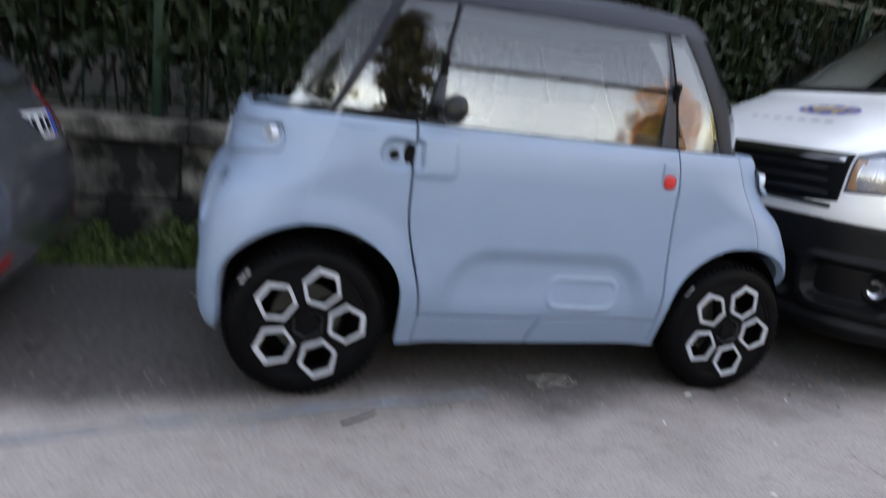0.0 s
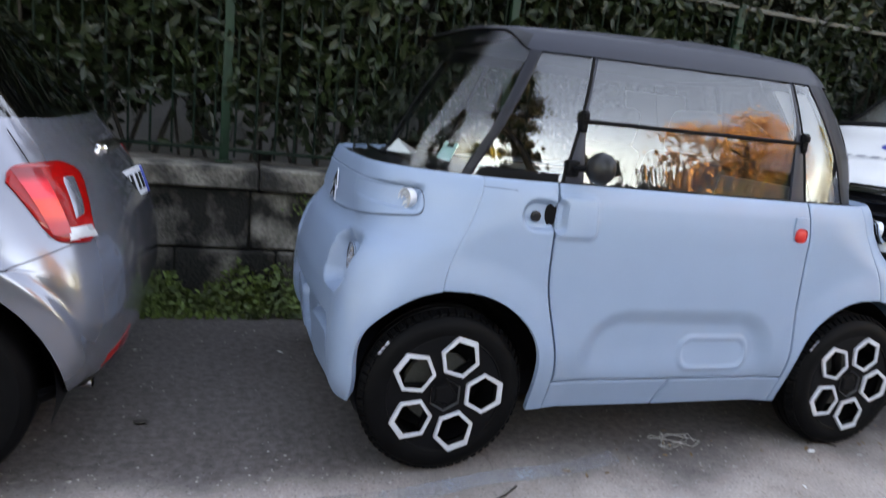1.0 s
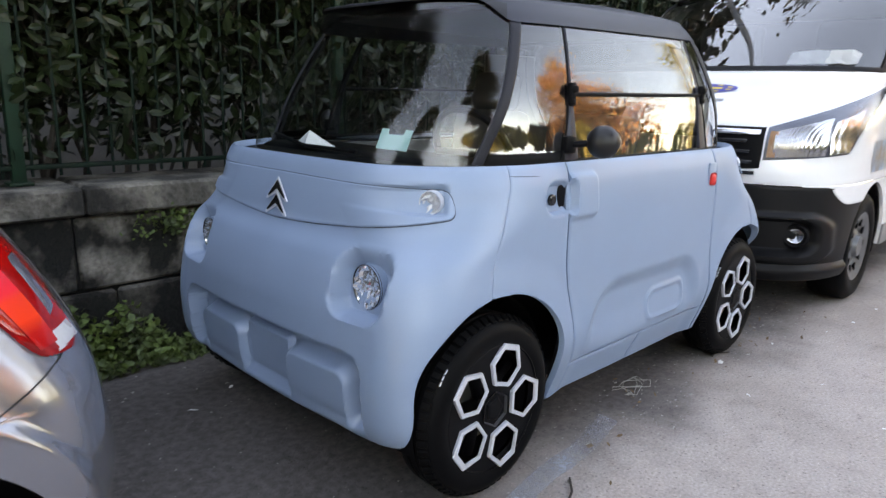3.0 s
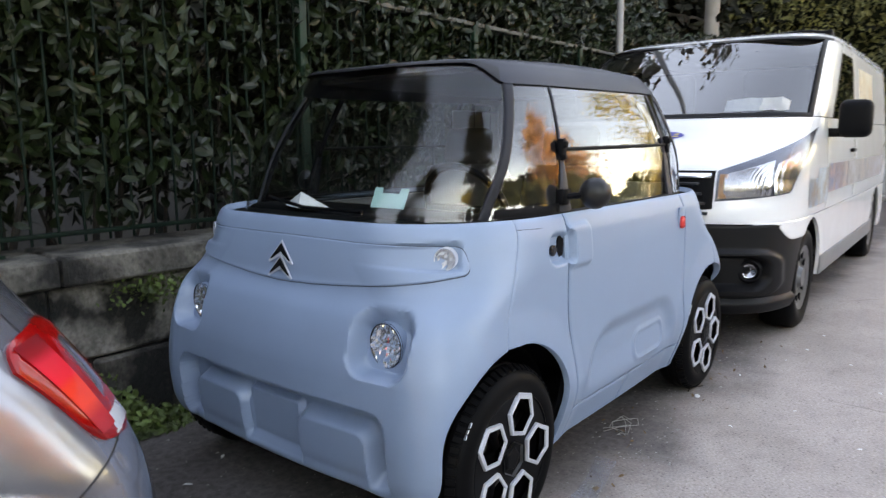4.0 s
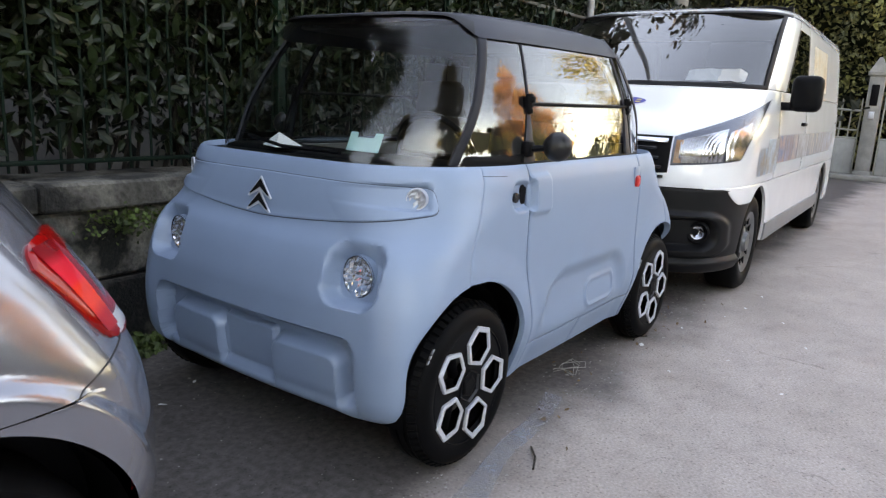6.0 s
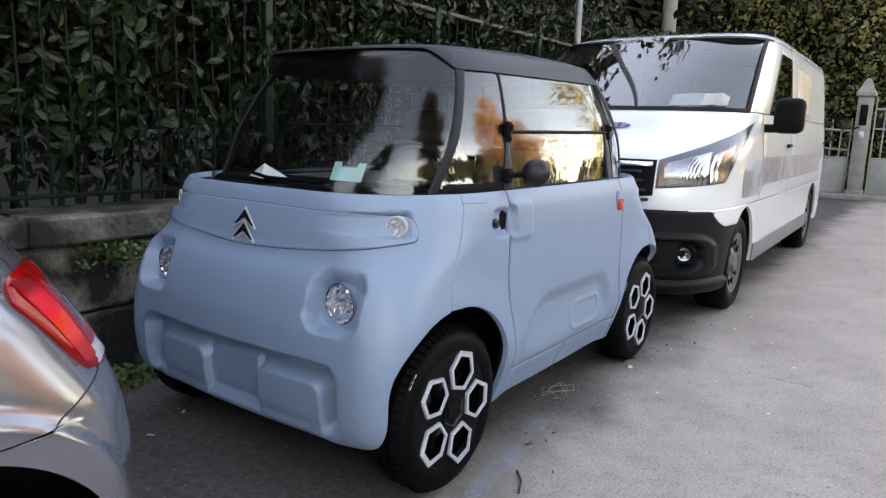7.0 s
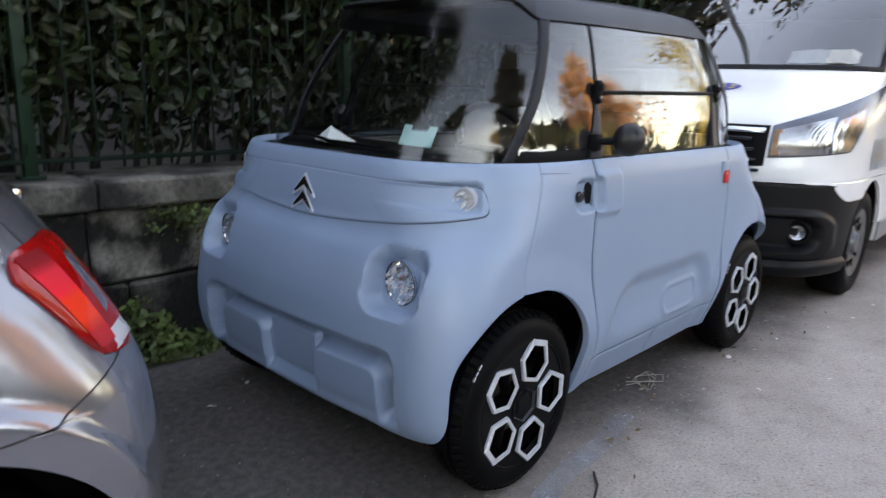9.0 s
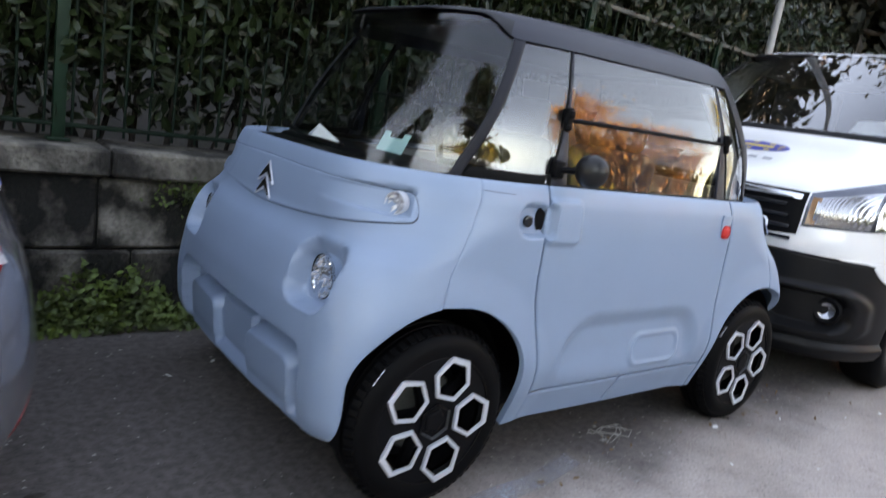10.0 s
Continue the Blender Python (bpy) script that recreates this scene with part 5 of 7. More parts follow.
skin("wing_corner", bumper_corner(), WHITE_PAINT, van, offset=0.006, lip=0.01)
skin("wing_corner", VAN.flip(bumper_corner()), WHITE_PAINT, van, offset=0.006, lip=0.01)
skin("front_body", VAN.whole_front(VAN.grid(np.linspace(VAN_BLACK, VAN_BELT, 50), -9, 1.40, 80)), WHITE_PAINT, van, lip=0.012)
for far in (False, True):
    turn = VAN.flip if far else (lambda q: q)
    low = np.concatenate([np.linspace(0.30, 0.5, 10), np.linspace(0.51, VAN_BLACK - 0.004, 22)])
    skin("side_skirt", turn(VAN.grid(np.linspace(0.30, 0.43, 8), lambda z: van_arch(z, VAN_HUB_F, 1), lambda z: van_arch(z, VAN_HUB_R, -1), 30)), material("grey_sill_plastic", (0.22, 0.22, 0.225), 0.6, 0, 0.15, 6, 200, 0.1), van, offset=0.012, lip=0.012)
    skin("side_lower", turn(VAN.grid(low, lambda z: van_arch(z, VAN_HUB_F, 1), lambda z: van_arch(z, VAN_HUB_R, -1), 40)), WHITE_PAINT, van, lip=0.02)
    skin("rear_corner", turn(VAN.grid(low, lambda z: van_arch(z, VAN_HUB_R, 1), VAN_LONG - 0.02, 16)), WHITE_PAINT, van, lip=0.02)
    skin("front_door", turn(VAN.grid(np.linspace(VAN_BLACK, VAN_BELT, 26), 1.408, 2.69, 24)), WHITE_PAINT, van, lip=0.012)
    skin("cargo_side", turn(VAN.grid(np.linspace(VAN_BLACK, VAN_BELT, 26), 2.698, VAN_LONG - 0.02, 40)), WHITE_PAINT, van, lip=0.012)
    up = np.linspace(VAN_BELT + 0.005, 1.95, 26)

    def pillar(z):
        return van_front(z) + 0.42 - 0.10 * (z - 1.37) / 0.58

    def wfront(z):
        return 1.60 + 0.52 * (z - 1.37) / 0.5 + 0.35 * max(0.0, z - 1.80) ** 1.2

    skin("front_pillar", turn(VAN.grid(up, lambda z: pillar(z), wfront, 14)), WHITE_PAINT, van, lip=0.02)
    skin("door_window", turn(VAN.grid(np.linspace(VAN_BELT + 0.005, 1.87, 24), lambda z: wfront(z) + 0.005, 2.62, 14)), GLASS_DARK, van, lip=0)
    skin("window_frame", turn(VAN.grid(np.linspace(VAN_BELT + 0.005, 1.87, 24), lambda z: wfront(z) - 0.008, lambda z: wfront(z) + 0.03, 3)), BLACK, van, offset=0.003, lip=0.01)
    skin("window_frame", turn(VAN.grid(np.linspace(VAN_BELT + 0.005, 1.87, 24), 2.60, 2.66, 3)), BLACK, van, offset=0.003, lip=0.01)
    skin("door_top", turn(VAN.grid(np.linspace(1.87, 1.95, 6), lambda z: wfront(z) - 0.01, 2.68, 16)), WHITE_PAINT, van, lip=0.01)
    skin("cargo_top", turn(VAN.grid(up, 2.66, VAN_LONG - 0.02, 40)), WHITE_PAINT, van, lip=0.012)
    skin("cargo_window", turn(VAN.grid(np.linspace(1.44, 1.82, 10), 2.95, 3.85, 12)), material("orange_photo_panel", (0.52, 0.38, 0.24), 0.3, 0, 0.6, 5, 40, 0, second=(0.62, 0.60, 0.56)), van, offset=0.004, lip=0.01)
    decals = ((0.78, 1.05, (0.45, 0.33, 0.22)), (1.05, 1.42, (0.58, 0.50, 0.40)), (1.44, 1.70, (0.22, 0.34, 0.60)), (1.72, 2.05, (0.46, 0.30, 0.26)), (2.07, 2.28, (0.35, 0.42, 0.55)), (2.32, 2.9, (0.52, 0.48, 0.45)), (2.92, 3.5, (0.36, 0.42, 0.50)), (3.52, 4.6, (0.50, 0.42, 0.38)))
    for k, (a, b, col) in enumerate(decals):
        dm = material("printed_photo_strip", tuple(c * 0.65 for c in col), 0.35, 0, 0.5, 11, 60, 0, second=tuple(min(0.7, c * 1.1) for c in col[::-1]))
        lo, hi = (0.86, 1.06) if k > 1 else (0.80, 0.98 + 0.06 * k)
        skin("side_decal", turn(VAN.grid(np.linspace(lo, hi, 6), a, b, 8)), dm, van, "photo strip printed along the side", offset=0.003, lip=0)
    # headlamp
    hl = VAN.corner_field(33.5, 67, lambda f: 0.878 + 0.055 * f + 0.20 * max(0, f - 0.74) / 0.26, lambda f: 1.05 + 0.255 * f, 16, 30)
    body = skin("headlamp", turn(hl), LAMP_BOWL, van, "large clear wedge-shaped headlamp", offset=0.004, lip=0.012)
    skin("reflector", turn(VAN.corner_field(35.5, 49, lambda f: 0.895 + 0.015 * f, lambda f: 1.03 + 0.07 * f, 24, 90)), RIM_LAMP, body, push=lambda x, y, z: 0.0011 * np.sin(y * 620 + x * 280) + 0.004 * np.cos((z - 0.96) * 40), offset=0.010, lip=0, angle=30)
    skin("reflector", turn(VAN.corner_field(50, 59.5, lambda f: 0.912 + 0.02 * f + 0.06 * max(0, f - 0.7) / 0.3, lambda f: 1.08 + 0.07 * f, 20, 30)), RIM_LAMP, body, push=lambda x, y, z: -0.004 * np.cos((z - 1.0) * 38) + 0.0008 * np.sin(y * 300), offset=0.010, lip=0, angle=30)
    skin("indicator", turn(VAN.corner_field(34.2, 36.2, lambda f: 0.895, lambda f: 1.03, 4, 4)), AMBER, body, offset=0.010, lip=0)
    skin("lens", turn(hl), LENS, body, offset=0.014, lip=0.01)
    # mirror
    sy = 1 if far else -1
    mir = part("door_mirror", box((0.14, 0.20, 0.25), (1.42, sy * 1.10, 1.36), 0.05, segments=3), BLACK, van, "large black door mirror")
    part("mirror_arm", box((0.10, 0.16, 0.06), (1.44, sy * 0.97, 1.27), 0.02), BLACK, mir)
    part("mirror_glass", box((0.008, 0.16, 0.2), (1.493, sy * 1.10, 1.36), 0.002), CHROME, mir)
    # fog lamp
    p = VAN.at_angle(0.475, 44.5)
    if far:
        p[1] = -p[1]
    fog = part("fog_lamp", lathe([(0, 0.016), (0.02, 0.010), (0.034, -0.004), (0.040, -0.006), (0.043, 0.01)], 28), RIM_LAMP, van, "round chrome fog lamp in the bumper")
    fog.matrix_local = facing((p[0] + 0.03, p[1] * 0.985, 0.475), (-1, -0.35 if not far else 0.35, 0))
    part("lens", disc(0.04, 0, 0.012), LENS, fog)
    part("bezel", lathe([(0.048, 0.02), (0.05, -0.010), (0.058, -0.014), (0.07, -0.006), (0.075, 0.03)], 32), BLACK, fog)
    part("door_handle", box((0.16, 0.03, 0.03), (2.45, sy * 0.975, 1.14), 0.01), BLACK, van)

def van_screen(rows=30, cols=60):
    """A gently bowed pane between the front pillars."""
    out = np.zeros((rows, cols, 3))
    for r, z in enumerate(np.linspace(VAN_BELT + 0.01, 1.962, rows)):
        edge = VAN.row(z, -9, van_front(z) + 0.435 - 0.10 * (z - 1.37) / 0.58, [1.0])[0]
        for c, f in enumerate(np.linspace(-1, 1, cols)):
            lean = 0.645 + 0.905 * (z - 1.38) / 0.582
            out[r, c] = (lean + (edge[0] - lean) * abs(f) ** 3.3, edge[1] * f, z)
    return out


skin("windscreen", van_screen(), GLASS_VAN, van, lip=0)
for z0, z1 in ((VAN_BELT - 0.005, VAN_BELT + 0.025), (1.94, 1.965)):
    skin("screen_border", VAN.whole_front(VAN.grid(np.linspace(z0, z1, 4), -9, lambda z: van_front(z) + 0.42, 40)), BLACK, van, offset=0.003, lip=0.01)
for far in (False, True):
    turn = VAN.flip if far else (lambda q: q)
    skin("screen_border", turn(VAN.grid(np.linspace(VAN_BELT, 1.95, 22), lambda z: van_front(z) + 0.375 - 0.10 * (z - 1.37) / 0.58, lambda z: van_front(z) + 0.43 - 0.10 * (z - 1.37) / 0.58, 4)), BLACK, van, offset=0.003, lip=0.01)
rows = [VAN.whole_front(VAN.grid([z], -9, VAN_LONG + 1, 90))[0] for z in np.linspace(1.952, 2.048, 8)]
mid = np.array([VAN_LONG / 2 + 0.6, 0, 0])
for k in np.linspace(0.97, 0.02, 12):
    r = mid + (rows[7] - mid) * np.array([k, k, 0])
    r[:, 2] = 2.048 + 0.012 * (1 - k ** 2)
    rows.append(r)
g = np.array(rows)
skin("roof", np.concatenate([g, g[:, :1]], 1), WHITE_PAINT, van, lip=0)
rear_g = VAN.whole_rear(VAN.grid(np.linspace(0.3, 1.95, 20), VAN_LONG - 0.25, 9, 20))
skin("tail", rear_g, WHITE_PAINT, van, lip=0)
part("underbody", box((4.5, 1.6, 0.25), (2.6, 0, 0.42), 0.02), BLACK, van)
part("dashboard", box((0.6, 1.45, 0.10), (1.08, 0, 1.33), 0.04), BLACK, van)
for sy in (-0.45, 0.45):
    part("seat", box((0.14, 0.5, 0.75), (2.1, sy, 1.40), 0.06, segments=3), SEAT, van)
part("bulkhead", box((0.04, 1.7, 1.4), (2.72, 0, 1.15), 0.01), SEAT, van)
part("bonnet_line", tube([tuple(VAN.at_angle(1.365, a) + np.array([-0.006, 0, 0.004])) for a in range(2, 50, 3)], 0.004, 5), SEAM, van)
# grille
grille = skin("grille", VAN.whole_front(VAN.corner_field(0.5, 33, lambda f: 0.775 + 0.06 * f, lambda f: 1.05, 10, 24)), BLACK, van, "black slatted grille with bright bars", offset=0.006, lip=0.01)
for k in range(4):
    z = 0.80 + 0.055 * k
    skin("slat", VAN.whole_front(VAN.corner_field(0.5, 32 - k, lambda f: z, lambda f: z + 0.018, 3, 24)), BLACK_GLOSS, grille, offset=0.022, lip=0.012)
skin("chrome_bar", VAN.whole_front(VAN.corner_field(0.5, 32, lambda f: 1.005, lambda f: 1.03, 3, 24)), CHROME, grille, "chrome grille bar", offset=0.024, lip=0.012)
# roundel and lettering bars on the bonnet
def on_bonnet(u, v):
    """A point of the bonnet: u across from the middle, v its height."""
    g = VAN.row(v, -9, van_front(v) + 0.9, np.linspace(0, 1, 400))
    i = int(np.argmin(np.abs(g[:, 1] + abs(u))))
    return Vector((g[i, 0], u, v))


LOGO_BLUE = material("blue_print", (0.02, 0.035, 0.30), 0.4, 0, 0.1, 12, 90, 0)
LOGO_YELLOW = material("yellow_print", (0.75, 0.52, 0.04), 0.4, 0, 0.1, 12, 90, 0)
GREY_PRINT = material("grey_print", (0.30, 0.31, 0.33), 0.5, 0, 0.1, 12, 90, 0)


def bonnet_patch(name, cu, cv, hu, hv, mat, round_it, label, lift):
    bm = bmesh.new()
    rows = []
    for j in range(9):
        f = -1 + 2 * j / 8
        w = math.sqrt(max(0.0, 1 - f * f)) if round_it else 1.0
        rows.append([bm.verts.new(on_bonnet(cu + hu * w * (-1 + 2 * i / 16), cv + hv * f) + Vector((-0.35, 0, 0.94)) * lift) for i in range(17)])
    for a, b in zip(rows, rows[1:]):
        for i in range(16):
            bm.faces.new((a[i], a[i + 1], b[i + 1], b[i]))
    bmesh.ops.remove_doubles(bm, verts=bm.verts, dist=1e-5)
    return part(name, bm, mat, van, label)


bonnet_patch("roundel", -0.12, 1.25, 0.19, 0.028, LOGO_BLUE, True, "blue oval roundel", 0.004)
for k in range(9):
    a = k * math.tau / 9
    bonnet_patch("roundel_star", -0.12 + 0.15 * math.cos(a), 1.25 + 0.020 * math.sin(a), 0.018, 0.0035, LOGO_YELLOW, True, "small yellow mark", 0.006)
bonnet_patch("roundel_stripe", -0.12, 1.25, 0.10, 0.005, LOGO_YELLOW, False, "yellow bar", 0.006)
for k in range(7):
    bonnet_patch("print_bar", -0.26 + 0.085 * k, 1.185, 0.026, 0.007, GREY_PRINT, False, "grey printed bar", 0.004)
bm = bmesh.new()
rows = [[bm.verts.new((-0.075 + 0.05 * i, -0.19 + 0.0475 * j, 0.012 * noise.noise((i * 0.8, j * 0.7, 2.0)) - (0.04 * i * 0.2 if j in (0, 8) else 0))) for j in range(9)] for i in range(4)]
for p, q in zip(rows, rows[1:]):
    for j in range(8):
        bm.faces.new((p[j], p[j + 1], q[j + 1], q[j]))
bmesh.ops.solidify(bm, geom=bm.faces[:], thickness=0.006)
c = part("paper_sheet", bm, PAPER, smooth=False)
c.matrix_world = pose(3.17, 0.20, 1.452, 0, -35, 8)
tagged(c, "white papers lying on the van dashboard", "paper")


def build_steel_wheel(parent, at, flip, r, w, rim, covers, name="wheel"):
    t = part(name, lathe([(rim, 0.01), (rim + 0.01, 0.0), (r * 0.80, -0.012), (r * 0.9, -0.008), (r * 0.965, 0.012), (r, 0.03), (r, w - 0.03), (r * 0.96, w - 0.01), (rim, w)], 70), RUBBER, parent)
    t.matrix_local = at @ (pose(0, 0, 0, 0, 0, 180) if flip else Matrix())
    d = lathe([(0, 0.0), (0.06, -0.004), (0.07, 0.02), (rim * 0.55, 0.035), (rim * 0.85, 0.01), (rim * 0.97, 0.004), (rim + 0.006, 0.0), (rim + 0.008, 0.02)], 60)
    c = part("rim", d, covers, t, "silver wheel trim with slots")
    for k in range(10):
        a = k * math.tau / 10
        part("slot", box((rim * 0.24, 0.012, rim * 0.16), (0, 0, 0), 0.004, Matrix.Rotation(-a, 4, "Y") @ Matrix.Translation((rim * 0.72, 0.018, 0))), BLACK, c)
    return t


RIM_DARK = material("dull_grey_wheel_trim", (0.17, 0.175, 0.18), 0.4, 0.6, 0.2, 12, 150, 0.05)
RIM_SILVER = material("silver_wheel_trim", (0.42, 0.43, 0.44), 0.35, 0.7, 0.15, 12, 150, 0.05)
for hub in (VAN_HUB_F, VAN_HUB_R):
    for far in (False, True):
        build_steel_wheel(van, pose(hub, -0.93 if not far else 0.93, VAN_R), far, VAN_R, 0.21, 0.205, RIM_DARK)
        bm = bmesh.new()
        arcs = [[bm.verts.new((hub + 0.376 * math.cos(a), y, 0.36 + 0.376 * math.sin(a))) for y in ((-0.93, -0.55) if not far else (0.55, 0.93))] for a in [math.pi * (k - 2) / 20 for k in range(25)]]
        for p, q in zip(arcs, arcs[1:]):
            bm.faces.new((p[0], q[0], q[1], p[1]))
        part("wheel_well", bm, BLACK, van)
for k in range(3):
    x = 2.45 + 0.95 * k
    bm = tube([(x, -0.74, 2.07), (x, -0.6, 2.095), (x, 0.6, 2.095), (x, 0.74, 2.07)], 0.012, 8)
    box((0.08, 0.05, 0.07), (x, -0.74, 2.055), 0.01, bm=bm)
    box((0.08, 0.05, 0.07), (x, 0.74, 2.055), 0.01, bm=bm)
    part("roof_bar", bm, BLACK, van)

# ---- the grey hatchback ahead ----
TAIL_BANDS = material("banded_red_lens", (0.9, 0.05, 0.04), 0.14, 0, 0.3, 60, 120, 0.0, coat=0.4)


def band_colours(m, stops, z0, z1):
    """Runs the lens through its coloured segments from bottom to top."""
    n, link = m.node_tree.nodes, m.node_tree.links.new
    co, sep, rng, ramp = n.new("ShaderNodeTexCoord"), n.new("ShaderNodeSeparateXYZ"), n.new("ShaderNodeMapRange"), n.new("ShaderNodeValToRGB")
    link(co.outputs["Object"], sep.inputs[0])
    link(sep.outputs["Z"], rng.inputs["Value"])
    rng.inputs["From Min"].default_value, rng.inputs["From Max"].default_value = z0, z1
    while len(ramp.color_ramp.elements) < len(stops):
        ramp.color_ramp.elements.new(0.5)
    for e, (at, colour) in zip(ramp.color_ramp.elements, stops):
        e.position, e.color = at, (*colour, 1)
    link(rng.outputs[0], ramp.inputs["Fac"])
    link(ramp.outputs[0], n["Principled BSDF"].inputs["Base Color"])


band_colours(TAIL_BANDS, ((0.0, (0.40, 0.005, 0.005)), (0.2, (0.52, 0.008, 0.006)), (0.34, (0.90, 0.045, 0.012)), (0.55, (0.92, 0.04, 0.015)), (0.62, (0.90, 0.022, 0.035)), (0.82, (0.80, 0.022, 0.04)), (0.92, (0.30, 0.006, 0.01)), (1.0, (0.24, 0.004, 0.008))), 0.728, 0.898)
fiat_rear = profile((0.17, -0.16), (0.25, -0.05), (0.34, 0.005), (0.46, 0.022), (0.58, 0.012), (0.70, -0.012), (0.80, -0.055), (0.94, -0.145), (1.02, -0.20), (1.1, -0.26), (1.3, -0.42), (1.42, -0.60), (1.47, -0.78))
fiat_half = profile((0.17, 0.72), (0.3, 0.79), (0.52, 0.815), (0.66, 0.806), (0.8, 0.788), (0.95, 0.758), (1.02, 0.735), (1.2, 0.68), (1.4, 0.57), (1.47, 0.48))
FIAT = Shell(0.0, lambda z: -3.55 + 0.5 * max(0, z - 0.8), fiat_rear, fiat_half, profile((0.17, 3.4), (0.45, 4.4), (0.62, 4.2), (0.76, 3.5), (0.9, 3.2), (1.47, 3.1)), 0.7, 0.55)
FIAT_HUB, FIAT_ARCH, FIAT_R = -0.495, 0.351, 0.29
hatch = thing("hatchback", pose(-0.98, 0.815, 0, 0, 0, 0), "metallic grey hatchback with ring-shaped red tail lamps", "car")


def fiat_arch(z, hub, side):
    return hub + side * math.sqrt(max(FIAT_ARCH ** 2 - (max(z, 0.30) - 0.30) ** 2, 0.0))


def fiat_bump(x, y, z):
    r = np.hypot(x - FIAT_HUB, z - 0.30)
    return 0.017 * (1 - smooth_step((r - FIAT_ARCH - 0.055) / 0.035)) * smooth_step((np.abs(y) - 0.6) / 0.12)


B_TOP = 0.70


def fiat_seam(z):
    """Where the bumper meets the quarter panel, rising from the wheel opening to the lamp."""
    return -0.351 + 0.215 * (z - 0.62) / (B_TOP - 0.62)


FIAT_BELT, ARCH_TOP = 1.0, 0.30 + 0.351
zs = np.concatenate([np.linspace(0.19, 0.5, 24), np.linspace(0.51, ARCH_TOP - 0.0005, 24)])
skin("rear_bumper", FIAT.whole_rear(FIAT.grid(zs, lambda z: fiat_arch(z, FIAT_HUB, 1), 9, 80)), GREY_METAL, hatch, push=fiat_bump, lip=0)
skin("rear_body", FIAT.whole_rear(FIAT.grid(np.linspace(ARCH_TOP - 0.0005, FIAT_BELT, 50), -1.30, 9, 110)), GREY_METAL, hatch, push=fiat_bump, lip=0)


def fiat_line(pairs, radius=0.0032):
    """A dark panel gap along points (x, z) of the near side."""
    pts = []
    for x, z in pairs:
        q = FIAT.row(z, -3.0, 9, np.linspace(0, 1, 900))
        mono = q[:, 0] + np.arange(len(q)) * 1e-9
        p = np.array([x, np.interp(x, mono, q[:, 1]), z])
        t = np.array([0.02, np.interp(x + 0.01, mono, q[:, 1]) - np.interp(x - 0.01, mono, q[:, 1]), 0.0])
        n = np.array([t[1], -t[0], 0.0]) / math.hypot(t[0], t[1])
        pts.append(p + n * float(fiat_bump(p[0:1], p[1:2], p[2:3])[0]))
    return pts


